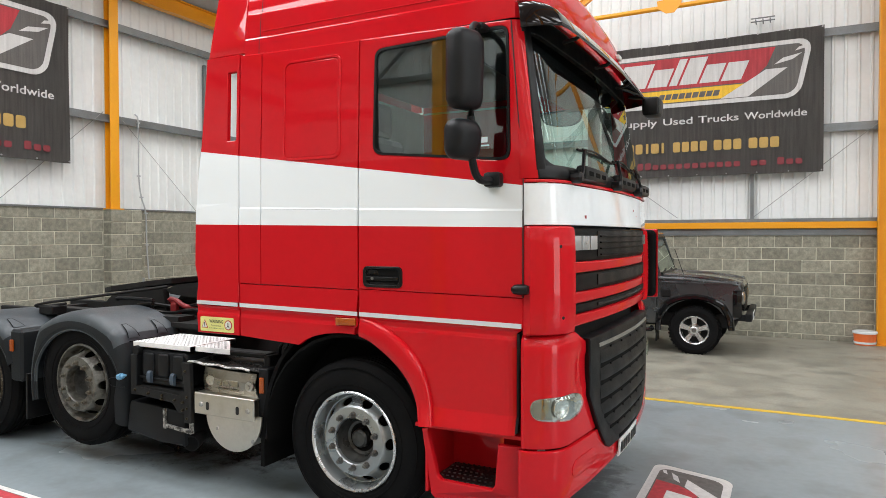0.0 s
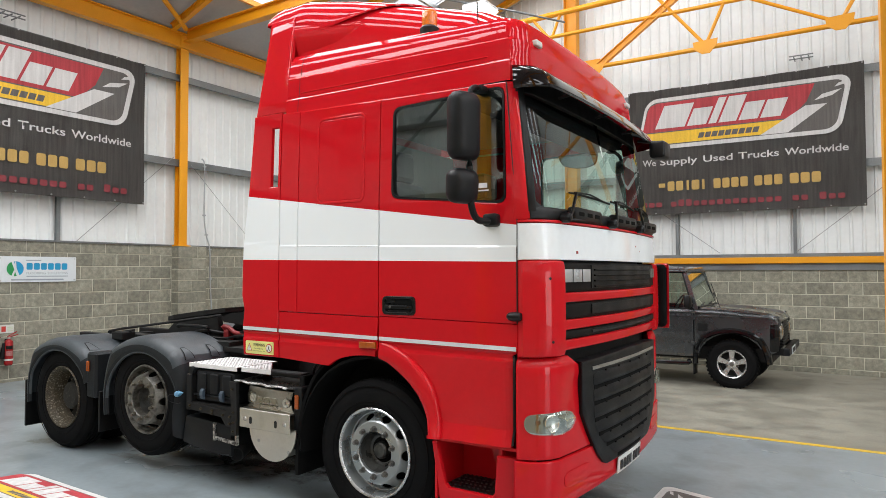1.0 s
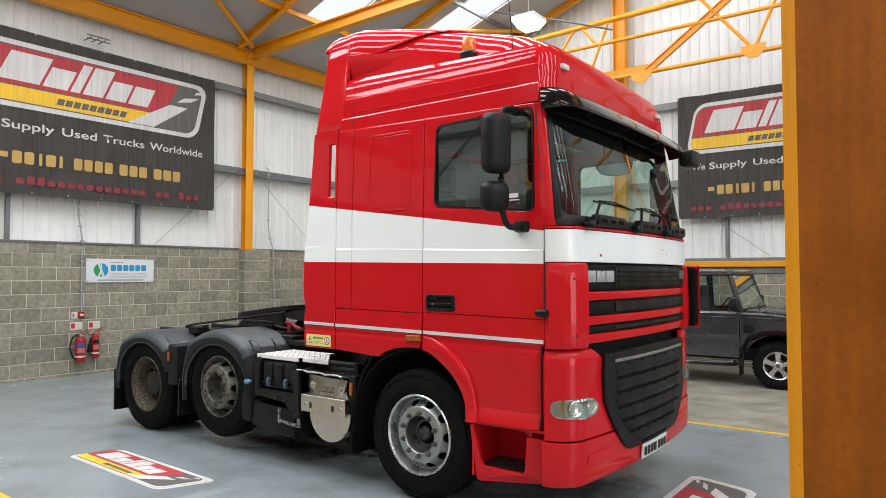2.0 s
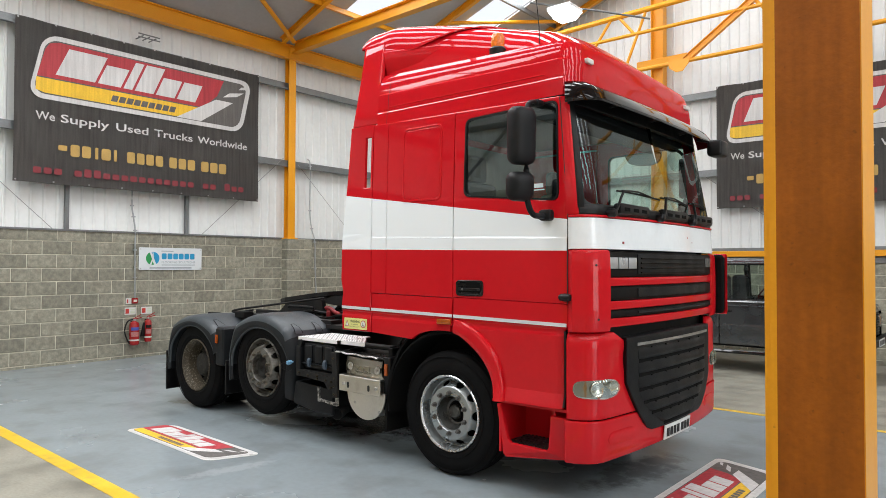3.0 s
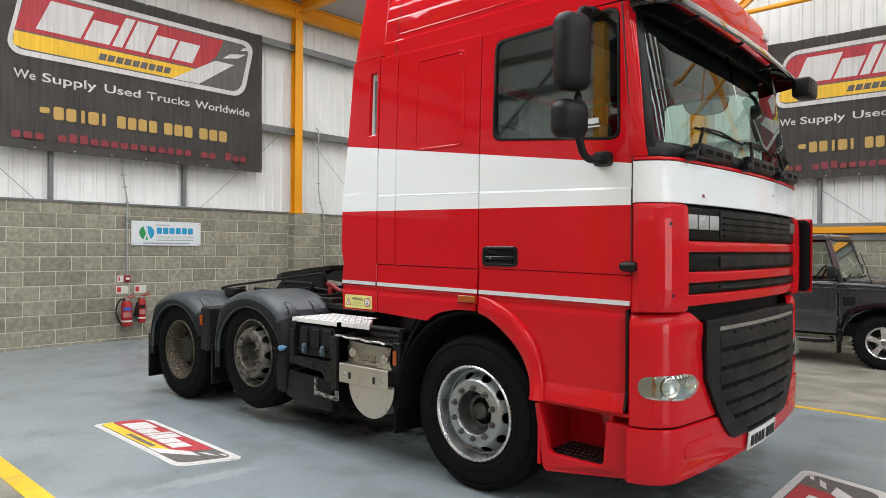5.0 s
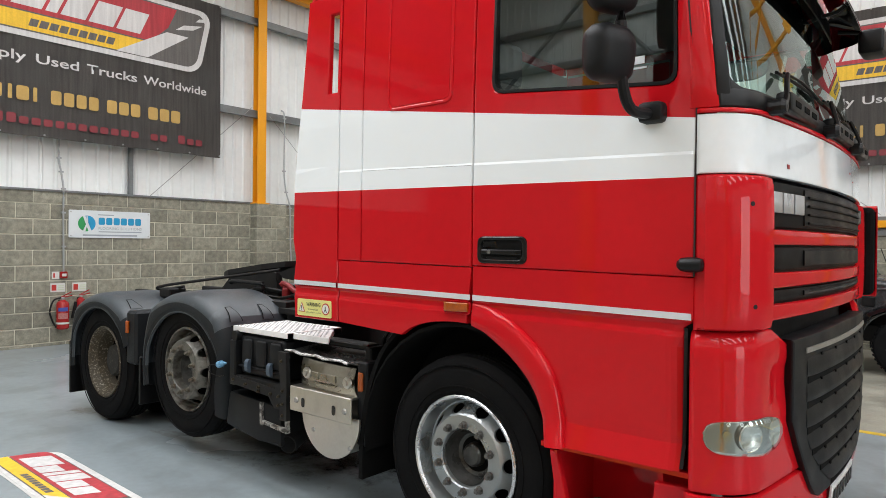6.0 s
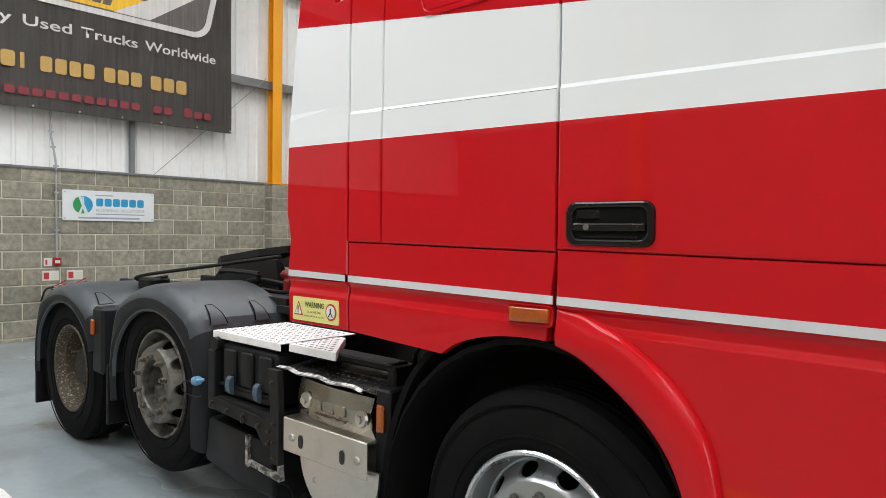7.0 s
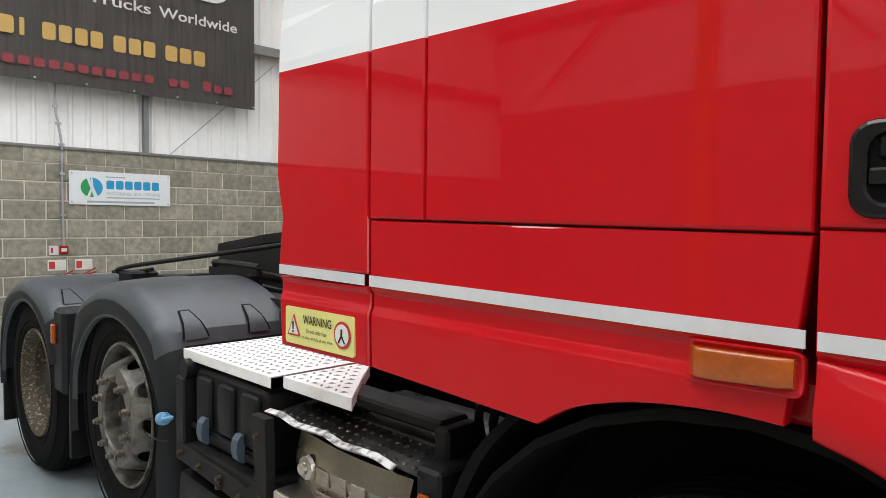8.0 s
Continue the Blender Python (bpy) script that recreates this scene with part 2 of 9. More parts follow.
for name, mat, y0, y1, x0, x1, lab in (("floor_concrete_south", M_CONC, YS, None, XW, XE, "worn bare concrete floor south of the yellow line"),
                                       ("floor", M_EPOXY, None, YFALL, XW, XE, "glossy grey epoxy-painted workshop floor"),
                                       ("floor_concrete_north", M_CONC, YFALL, YN, XW, XE, "worn bare concrete floor along the block wall")):
    bm = bmesh.new()
    ya, yb = (y0, y0) if y0 is not None else (paint_edge(x0), paint_edge(x1))
    yc, yd = (y1, y1) if y1 is not None else (paint_edge(x0), paint_edge(x1))
    z0, z1 = floor_z(ya), floor_z(yc)
    vs = [bm.verts.new(p) for p in ((x0, ya, z0), (x1, yb, z0), (x1, yd, z1), (x0, yc, z1), (x0, ya, -0.3), (x1, yb, -0.3), (x1, yd, -0.35), (x0, yc, -0.35))]
    for f in ((0, 1, 2, 3), (7, 6, 5, 4), (0, 4, 5, 1), (1, 5, 6, 2), (2, 6, 7, 3), (3, 7, 4, 0)):
        bm.faces.new([vs[i] for i in f])
    structure(part(name, bm, mat), lab, "floor")
bm = bmesh.new()
prism(bm, [(x, paint_edge(x) + d) for x, d in ((-9.5, -0.064), (XE - 2, -0.064), (XE - 2, 0.064), (-9.5, 0.064))], lambda u, v, w: (u, v, w), 0.003)
structure(part("floor_line_south", bm, M_YELLOW), "yellow painted line along the edge of the grey floor", "floor line")
bm = bmesh.new()
box(bm, -9.5, XE - 2, 7.36, 7.44, 0.0, 0.003)
structure(part("floor_line_north", bm, M_YELLOW), "yellow painted line along the far edge of the grey floor", "floor line")

# ---- walls ----
COURSE, BLOCK_L, JOINT = 0.225, 0.45, 0.014


def block_mesh(length, along):
    bm = bmesh.new()
    h = COURSE - JOINT
    if along == "y":
        box(bm, -0.05, 0.05, -length / 2, length / 2, 0, h, bevel=0.006)
    else:
        box(bm, -length / 2, length / 2, -0.05, 0.05, 0, h, bevel=0.006)
    me = bpy.data.meshes.new("block")
    bm.to_mesh(me)
    bm.free()
    me.materials.append(M_BLOCK)
    return me


def cladding(bm, p0, p1, z0, ztop, normal, rib=0.20, depth=0.022, n_top=1):
    """Ribbed vertical sheeting from p0 to p1 (plan points), between z0 and ztop(x, y)."""
    p0, p1, nn = Vector(p0), Vector(p1), Vector(normal)
    ln = (p1 - p0).length
    d = (p1 - p0) / ln
    prof = []
    s = 0.0
    while s < ln:
        for ds, o in ((0, 0), (0.13, 0), (0.15, 1), (0.18, 1)):
            if s + ds <= ln:
                prof.append((s + ds, o * depth))
        s += rib
    prof.append((ln, 0))
    lo, hi = [], []
    for s, o in prof:
        q = p0 + d * s + nn * o
        lo.append(bm.verts.new((q.x, q.y, z0)))
        hi.append(bm.verts.new((q.x, q.y, ztop(q.x, q.y))))
    for a, b, c, e in zip(lo, lo[1:], hi[1:], hi):
        bm.faces.new((a, b, c, e))


# west wall: blockwork below, sheeting above
W_TOP = 2.25
bm = boxes((XW - 0.25, XW - 0.006, YS - 0.25, YN + 0.25, -0.3, W_TOP))
wall_west = structure(part("wall_west", bm, M_MORTAR), "grey concrete blockwork wall under white sheeting", "wall")
bm = bmesh.new()
cladding(bm, (XW - 0.10, YS, 0), (XW - 0.10, YN, 0), W_TOP, lambda x, y: roof_z(XW), (1, 0, 0))
for y0, y1 in ((YS - 0.25, YN + 0.25),):
    box(bm, XW - 0.25, XW - 0.16, y0, y1, W_TOP, roof_z(XW))
part("sheeting", bm, M_CLAD, wall_west, "white ribbed liner sheeting")
bm = boxes((XW - 0.12, XW + 0.02, YS, YN, W_TOP, W_TOP + 0.03))
part("flashing", bm, M_GALV, wall_west, "grey steel flashing on the blockwork")
for z in (3.92, 5.62):
    bm = bmesh.new()
    box(bm, XW - 0.08, XW + 0.06, YS, YN, z + 0.04, z + 0.055)
    box(bm, XW + 0.045, XW + 0.06, YS, YN, z - 0.09, z + 0.04)
    box(bm, XW + 0.06, XW + 0.13, YS, YN, z - 0.09, z - 0.075)
    part("sheeting_rail", bm, M_GALV, wall_west, "grey steel sheeting rail")
for y in (-0.6, 1.54, 3.69, 5.85, 10.5, 12.6):
    bm = boxes((XW - 0.07, XW + 0.0, y - 0.03, y + 0.03, W_TOP + 0.03, 5.4))
    part("mullion", bm, M_GALV, wall_west, "thin grey steel upright")

# north wall
N_BASE, N_TOP = floor_z(YN), 1.76
bm = boxes((XW, XE, YN + 0.006, YN + 0.25, -0.4, N_TOP))
wall_north = structure(part("wall_north", bm, M_MORTAR), "grey concrete blockwork gable wall under white sheeting", "wall")
bm = bmesh.new()
cladding(bm, (XW, YN + 0.10, 0), (XE, YN + 0.10, 0), N_TOP, lambda x, y: roof_z(x), (0, -1, 0))
vs = [bm.verts.new(p) for p in ((XW - 0.2, YN + 0.25, N_TOP), (XE + 0.2, YN + 0.25, N_TOP), (XE + 0.2, YN + 0.25, roof_z(XE)), (RIDGE_X, YN + 0.25, roof_z(RIDGE_X)), (XW - 0.2, YN + 0.25, roof_z(XW)))]
bm.faces.new(vs)
part("sheeting", bm, M_CLAD, wall_north, "white ribbed liner sheeting")
bm = boxes((XW, XE, YN - 0.03, YN + 0.05, N_TOP, N_TOP + 0.12))
part("flashing", bm, M_GALV, wall_north, "grey steel channel on the blockwork")
bm = bmesh.new()
box(bm, XW, XE, YN - 0.10, YN - 0.035, N_TOP + 0.125, N_TOP + 0.245, bevel=0.008)
part("kicker_rail", bm, M_ORANGE, wall_north, "orange painted steel rail")
bm = boxes((XW, XE, YN - 0.06, YN + 0.05, N_TOP + 0.25, N_TOP + 0.31))
part("sill_strip", bm, M_GALV, wall_north)
for z in (3.70, 5.40):
    bm = bmesh.new()
    box(bm, XW, XE, YN - 0.06, YN + 0.06, z + 0.04, z + 0.055)
    box(bm, XW, XE, YN - 0.06, YN - 0.045, z - 0.09, z + 0.04)
    part("sheeting_rail", bm, M_GALV, wall_north, "grey steel sheeting rail")
for x in (-9.0, -6.85, -2.53, -0.38, 3.8, 6.0):
    bm = boxes((x - 0.03, x + 0.03, YN - 0.0, YN + 0.07, N_TOP + 0.31, 5.3))
    part("mullion", bm, M_GALV, wall_north, "thin grey steel upright")

# south and east walls, behind the camera
S_TOP = 3.60
bm = boxes((XW, XE, YS - 0.25, YS, -0.3, S_TOP))
wall_south = structure(part("wall_south", bm, M_BLOCK_J), "grey blockwork gable wall under white sheeting", "wall")
bm = bmesh.new()
cladding(bm, (XW - 0.2, YS - 0.10, 0), (XE + 0.2, YS - 0.10, 0), S_TOP, lambda x, y: roof_z(x), (0, 1, 0))
vs = [bm.verts.new(p) for p in ((XW - 0.2, YS - 0.25, S_TOP), (XE + 0.2, YS - 0.25, S_TOP), (XE + 0.2, YS - 0.25, roof_z(XE)), (RIDGE_X, YS - 0.25, roof_z(RIDGE_X)), (XW - 0.2, YS - 0.25, roof_z(XW)))]
bm.faces.new(vs)
part("sheeting", bm, M_CLAD, wall_south, "white ribbed liner sheeting")
for z in (5.25, 6.05):
    bm = boxes((XW, XE, YS - 0.06, YS + 0.06, z - 0.06, z + 0.06))
    part("sheeting_rail", bm, M_GALV, wall_south, "grey steel sheeting rail")
for xa, za, xb, zb in ((-9.6, 4.0, -6.6, 6.6), (-4.2, 4.0, -6.6, 6.6)):
    bm = bmesh.new()
    rod(bm, (xa, YS + 0.08, za), (xb, YS + 0.08, zb), 0.04, 8)
    part("wall_brace", bm, M_GALV, wall_south, "grey steel brace")
for x in (-6.5, -1.5, 4.8):
    bm = boxes((x - 0.12, x + 0.12, YS, YS + 0.22, 0.0, roof_z(x) - 0.1))
    part("wall_post", bm, M_ORANGE, wall_south, "orange painted steel post")
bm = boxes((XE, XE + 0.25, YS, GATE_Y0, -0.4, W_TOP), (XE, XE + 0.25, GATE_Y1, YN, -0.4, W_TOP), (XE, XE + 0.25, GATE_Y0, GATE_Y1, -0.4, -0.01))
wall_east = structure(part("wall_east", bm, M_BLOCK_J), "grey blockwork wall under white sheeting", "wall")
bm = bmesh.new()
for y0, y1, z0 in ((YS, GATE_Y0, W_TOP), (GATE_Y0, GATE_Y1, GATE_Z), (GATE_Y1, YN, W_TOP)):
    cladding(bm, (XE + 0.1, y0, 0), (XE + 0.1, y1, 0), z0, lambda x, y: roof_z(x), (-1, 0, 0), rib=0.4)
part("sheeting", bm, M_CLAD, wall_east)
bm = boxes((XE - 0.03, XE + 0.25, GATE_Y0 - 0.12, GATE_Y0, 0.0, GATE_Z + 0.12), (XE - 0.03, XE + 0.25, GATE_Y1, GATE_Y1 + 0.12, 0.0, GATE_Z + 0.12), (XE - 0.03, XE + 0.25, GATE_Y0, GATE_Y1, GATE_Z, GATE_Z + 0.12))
part("gate_frame", bm, M_GALV, wall_east, "grey steel frame of an assumed open doorway out of view")
bm = boxes((XE, XE + 40, GATE_Y0 - 30, GATE_Y1 + 30, -0.25, -0.02))
structure(part("ground", bm, M_CONC), "bare concrete yard outside the assumed doorway", "ground")

# ---- roof: liner with open rooflight strips ----
bm = bmesh.new()


def roof_panel(x0, x1, y0, y1):
    z0, z1 = roof_z(x0), roof_z(x1)
    v = [bm.verts.new(p) for p in ((x0, y0, z0), (x1, y0, z1), (x1, y1, z1), (x0, y1, z0), (x0, y0, z0 + 0.1), (x1, y0, z1 + 0.1), (x1, y1, z1 + 0.1), (x0, y1, z0 + 0.1))]
    for f in ((0, 3, 2, 1), (4, 5, 6, 7), (0, 1, 5, 4), (1, 2, 6, 5), (2, 3, 7, 6), (3, 0, 4, 7)):
        bm.faces.new([v[i] for i in f])


for x0, xa, xb, x1, ylist in ((XW - 0.25, SKY_X0, SKY_X1, RIDGE_X, WEST_LIGHTS), (RIDGE_X, 2 * RIDGE_X - SKY_X1, 2 * RIDGE_X - SKY_X0, XE + 0.25, SKYLIGHTS)):
    roof_panel(x0, xa, YS - 0.25, YN + 0.25)
    roof_panel(xb, x1, YS - 0.25, YN + 0.25)
    y = YS - 0.25
    for ys in ylist:
        roof_panel(xa, xb, y, ys)
        y = ys + SKY_W
    roof_panel(xa, xb, y, YN + 0.25)
structure(part("ceiling", bm, M_ROOF), "grey sheeted workshop roof with rooflight strips", "ceiling")
# translucent sheets over the strips
M_GRP = bpy.data.materials.new("translucent_rooflight_sheet")
M_GRP.use_nodes = True
gn, gl_ = M_GRP.node_tree.nodes, M_GRP.node_tree.links
gt = gn.new("ShaderNodeBsdfTranslucent")
gt.inputs[0].default_value = (0.93, 0.95, 0.97, 1)
gl_.new(gt.outputs[0], gn["Material Output"].inputs[0])
for east, ylist in ((False, WEST_LIGHTS), (True, SKYLIGHTS)):
    xa, xb = (SKY_X0, SKY_X1) if not east else (2 * RIDGE_X - SKY_X1, 2 * RIDGE_X - SKY_X0)
    for ys in ylist:
        bm = bmesh.new()
        bm.faces.new([bm.verts.new((x, y, roof_z(x) + 0.06)) for x, y in ((xa, ys), (xb, ys), (xb, ys + SKY_W), (xa, ys + SKY_W))])
        tagged(part("rooflight", bm, M_GRP), "white translucent rooflight strip in the roof", "rooflight", "rooflights", "structure")

# ---- steel frame ----
# column beside the camera, and the columns of the walls


def steel_column(x0, x1, y0, y1, z0, z1, axis, label, flange=0.016):
    bm = bmesh.new()
    if axis == "x":
        ibeam(bm, ((x0 + x1) / 2, (y0 + y1) / 2, z0 + 0.02), ((x0 + x1) / 2, (y0 + y1) / 2, z1), x1 - x0, y1 - y0, up=(1, 0, 0), flange=flange)
    else:
        ibeam(bm, ((x0 + x1) / 2, (y0 + y1) / 2, z0 + 0.02), ((x0 + x1) / 2, (y0 + y1) / 2, z1), y1 - y0, x1 - x0, up=(0, 1, 0), flange=flange)
    box(bm, x0 - 0.05, x1 + 0.05, y0 - 0.05, y1 + 0.05, z0, z0 + 0.02)
    ob = part("steel_column", bm, M_ORANGE)
    return tagged(ob, label, "column", "steel frame columns", "structure")


near = steel_column(0.765, 1.025, 1.36, 1.56, 0.0, roof_z(0.9) - 0.25, "x", "orange painted steel I-section column with chips and marks")
# the south side's shade is put into a browner, stained paint colour
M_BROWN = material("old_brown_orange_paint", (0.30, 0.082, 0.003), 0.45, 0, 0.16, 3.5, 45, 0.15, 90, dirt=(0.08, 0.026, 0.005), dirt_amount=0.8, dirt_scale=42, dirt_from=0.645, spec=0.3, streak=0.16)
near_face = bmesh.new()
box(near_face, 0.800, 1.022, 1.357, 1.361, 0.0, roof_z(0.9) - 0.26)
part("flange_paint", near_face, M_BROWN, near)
near_edge = bmesh.new()
box(near_edge, 0.780, 0.800, 1.357, 1.363, 0.0, roof_z(0.9) - 0.26)
part("flange_edge", near_edge, M_ORANGE, near)
steel_column(0.765, 1.025, -5.0, -4.8, 0.0, roof_z(0.9) - 0.25, "x", "orange painted steel I-section column")
steel_column(XW + 0.02, XW + 0.17, 8.21 - 0.12, 8.21 + 0.06, 2.25, EAVE_Z - 0.05, "x", "orange painted steel column on the blockwork pier")
for x in (-4.70,):
    steel_column(x - 0.14, x + 0.14, YN - 0.30, YN - 0.08, floor_z(YN), roof_z(x) - 0.1, "x", "orange painted gable column against white sheeting")
steel_column(1.60, 1.86, YN - 0.32, YN - 0.12, floor_z(YN), roof_z(1.7) - 0.1, "x", "orange painted gable column at the blockwork")
# eaves beam and rafters
bm = bmesh.new()
ibeam(bm, (XW + 0.14, YS, 6.33), (XW + 0.14, YN, 6.33), 0.30, 0.16, up=(0, 0, 1))
tagged(part("eaves_beam", bm, M_ORANGE), "orange painted steel eaves beam under the roof", "beam", kind="structure")
bm = bmesh.new()
ibeam(bm, (XW + 0.2, 8.21, 6.43), (RIDGE_X, 8.21, 6.66), 0.23, 0.17, up=(0, 0, 1))
ibeam(bm, (RIDGE_X, 8.21, 6.66), (XE, 8.21, 6.43), 0.23, 0.17, up=(0, 0, 1))
tagged(part("tie_beam", bm, M_ORANGE), "orange painted steel tie beam spanning the workshop", "beam", "tie beams", "structure")
for y in (-3.0, 7.80, 10.72, 13.60):
    bm = bmesh.new()
    for xe in (XW + 0.3, XE - 0.3):
        ibeam(bm, (xe, y, roof_z(xe) - 0.08), (RIDGE_X, y, roof_z(RIDGE_X) - 0.08), 0.14, 0.10, up=(0, 0, 1))
    tagged(part("rafter", bm, M_ORANGE), "orange painted steel rafter under the roof sheets", "rafter", "rafters", "structure")
bm = bmesh.new()
ibeam(bm, (0.9, YS, roof_z(0.9) - 0.35), (0.9, YN, roof_z(0.9) - 0.35), 0.36, 0.17, up=(0, 0, 1))
tagged(part("ridge_beam", bm, M_ORANGE), "orange painted steel beam under the ridge", "beam", kind="structure")
# roof bracing: angle bars in the roof plane, from the column heads
for a, b in (((-10.4, 8.0), (-8.55, 4.9)), ((-8.4, 10.72), (-7.0, 13.5))):
    bm = bmesh.new()
    rod(bm, (a[0], a[1], roof_z(a[0]) - 0.13), (b[0], b[1], roof_z(b[0]) - 0.13), 0.045, 8)
    tagged(part("roof_brace", bm, M_ORANGE), "orange painted steel brace under the roof", "brace", "roof braces", "structure")
for x in (-9.25, -7.3, -5.4, -3.5, -1.6, 0.2):
    bm = bmesh.new()
    box(bm, x - 0.03, x + 0.03, YS, YN, roof_z(x) - 0.10, roof_z(x) - 0.004)
    tagged(part("purlin", bm, M_ORANGE if x < -8 else M_GALV), "steel purlin under the roof sheets", "purlin", "purlins", "structure")

# lattice girder in front of the gable
GY = 12.75


def girder_point(x, z):
    """Moves a point of the gable plane onto the girder's plane."""
    k = (GY + 0.59) / (YN + 0.59)
    return (1.01 + (x - 1.01) * k, GY, 1.744 + (z - 1.744) * k)


girder = thing("lattice_girder", girder_point(-2.0, 6.25), "orange painted lattice girder across the gable", "girder")
girder["kind"] = "structure"
for name, a, b, r in (("bottom_chord", (-9.6, 6.20), (6.0, 6.30), 0.045), ("middle_chord", (-9.6, 7.08), (6.0, 7.12), 0.04), ("top_chord", (-9.6, 7.50), (-1.0, 7.70), 0.06)):
    bm = bmesh.new()
    rod(bm, girder_point(*a), girder_point(*b), r, 10)
    part(name, bm, M_ORANGE, girder)
for k, (a, b) in enumerate((((-4.20, 6.22), (-2.30, 7.56)), ((-1.94, 6.30), (-3.05, 7.68)), ((-1.94, 6.30), (-1.48, 7.35)), ((-5.60, 6.25), (-5.05, 7.60)), ((-5.75, 7.60), (-5.35, 7.10)),
                            ((0.40, 6.30), (-1.35, 7.20)), ((0.40, 6.30), (0.9, 7.2)), ((2.8, 6.30), (1.2, 7.2)), ((-6.9, 6.25), (-5.9, 7.60)), ((-6.9, 6.25), (-8.2, 7.5)))):
    bm = bmesh.new()
    pa, pb = Vector(girder_point(*a)), Vector(girder_point(*b))
    if k == 0:
        ibeam(bm, pa, pb, 0.13, 0.09, up=(0.6, 0, 0.8))
    else:
        rod(bm, pa, pb, 0.032, 8)
    part("web_bar", bm, M_ORANGE, girder)
for x, z in ((-1.94, 6.27), (-4.28, 6.16), (0.40, 6.30)):
    bm = bmesh.new()
    px, py, pz = girder_point(x, z)
    prism(bm, [(-0.22, 0.10), (0.22, 0.12), (0.20, 0.0), (0.08, -0.14), (-0.06, -0.14), (-0.20, -0.04)], lambda u, v, w: (px + u, py - 0.05 + w, pz + v), 0.012)
    part("gusset_plate", bm, M_ORANGE, girder)
bm = bmesh.new()
box(bm, -5.15, -4.0, YN - 0.36, YN - 0.30, 6.10, 6.30, bevel=0.01)
part("column_bracket", bm, M_ORANGE, girder)

# high-bay lamp and its steel rail
M_LAMP = bpy.data.materials.new("lamp_diffuser")
M_LAMP.use_nodes = True
lb = M_LAMP.node_tree.nodes["Principled BSDF"]
lb.inputs["Base Color"].default_value = (0.9, 0.95, 0.97, 1)
lb.inputs["Emission Color"].default_value = (0.90, 0.97, 1.0, 1)
lb.inputs["Emission Strength"].default_value = 3.0
M_WHITE = material("white_enamel", (0.78, 0.79, 0.79), 0.4, 0, 0.04)


def highbay(x, y, z):
    t = thing("highbay_lamp", (x, y, z), "white glowing square high-bay lamp hung from the roof", "lamp", "high-bay lamps")
    bm = boxes((x - 0.26, x + 0.26, y - 0.26, y + 0.26, z + 0.17, z + 0.24), bevel=0.02)
    part("housing", bm, M_WHITE, t)
    bm = bmesh.new()
    r = bmesh.ops.create_cone(bm, cap_ends=True, segments=4, radius1=0.22, radius2=0.36, depth=0.17, matrix=Matrix.Translation((x, y, z + 0.085)) @ pose(0, 0, 0, 0, 0, 45))
    part("diffuser", bm, M_LAMP, t)
    bm = bmesh.new()
    rod(bm, (x, y, z + 0.24), (x, y, roof_z(x) - 0.01), 0.008, 6)
    part("hanger", bm, M_WIRE, t)
    return t


highbay(-5.35, 10.7, 6.52)
bm = bmesh.new()
tube(bm, [(-5.9, 10.3, 6.88), (-5.0, 11.3, 6.80), (-4.3, 12.3, 6.75)], 0.02)
tagged(part("cable_rail", bm, M_GALV), "thin grey cable rail beside the lamp", "cable rail", kind="structure")

# ---- wall furniture, west ----
bm = boxes((XW, XW + 0.207, 8.053, 8.697, 0.0, 2.25))
pier = structure(part("wall_pier", bm, M_MORTAR), "grey concrete block pier under the orange column", "pier")


def conduit(points, label, r=0.014):
    bm = bmesh.new()
    tube(bm, smooth_path(points, 5), r, 8)
    for i in range(1, len(points) - 1):
        p = Vector(points[i])
        box(bm, p.x - 0.022, p.x + 0.022, p.y - 0.028, p.y + 0.028, p.z - 0.012, p.z + 0.012)
    return tagged(part("conduit", bm, M_CONDUIT), label, "conduit", "conduits")


conduit([(XW + 0.03, 4.84, 1.06), (XW + 0.03, 4.835, 1.45), (XW + 0.03, 4.83, 1.95), (XW + 0.03, 4.83, 2.30), (XW + 0.02, 4.80, 2.55), (XW + 0.02, 4.77, 2.75), (XW + 0.02, 4.77, 3.3)], "grey conduit running up the blockwork to the sheeting")
conduit([(XW + 0.25, 8.82, 0.95), (XW + 0.22, 8.80, 1.6), (XW + 0.20, 8.80, 2.2), (XW + 0.16, 8.74, 2.5), (XW + 0.14, 8.70, 2.9), (XW + 0.14, 8.70, 3.9), (XW + 0.10, 8.66, 4.06)], "grey conduit beside the orange column")
bm = boxes((XW + 0.0, XW + 0.10, 8.76, 8.86, 0.86, 0.97), bevel=0.008)
tagged(part("socket_box", bm, M_CONDUIT), "small grey socket box on the blockwork", "socket")
# bracing wires
for a, b in (((XW + 0.1, 8.0, 4.0), (XW + 0.02, 6.15, 2.28)), ((XW + 0.1, 8.4, 3.9), (XW + 0.02, 10.2, 2.28)), ((XW + 0.02, 1.6, 4.0), (XW + 0.02, 3.45, 2.28)), ((XW + 0.02, 1.6, 4.0), (XW + 0.02, -0.3, 2.28)),
             ((-3.7, YN - 0.1, 3.6), (-1.7, YN - 0.08, 2.1)), ((1.6, YN - 0.1, 3.7), (-0.35, YN - 0.08, 2.1))):
    bm = bmesh.new()
    rod(bm, a, b, 0.006, 6)
    tagged(part("brace_wire", bm, M_WIRE), "thin steel bracing wire across the sheeting", "wire", "bracing wires", "structure")

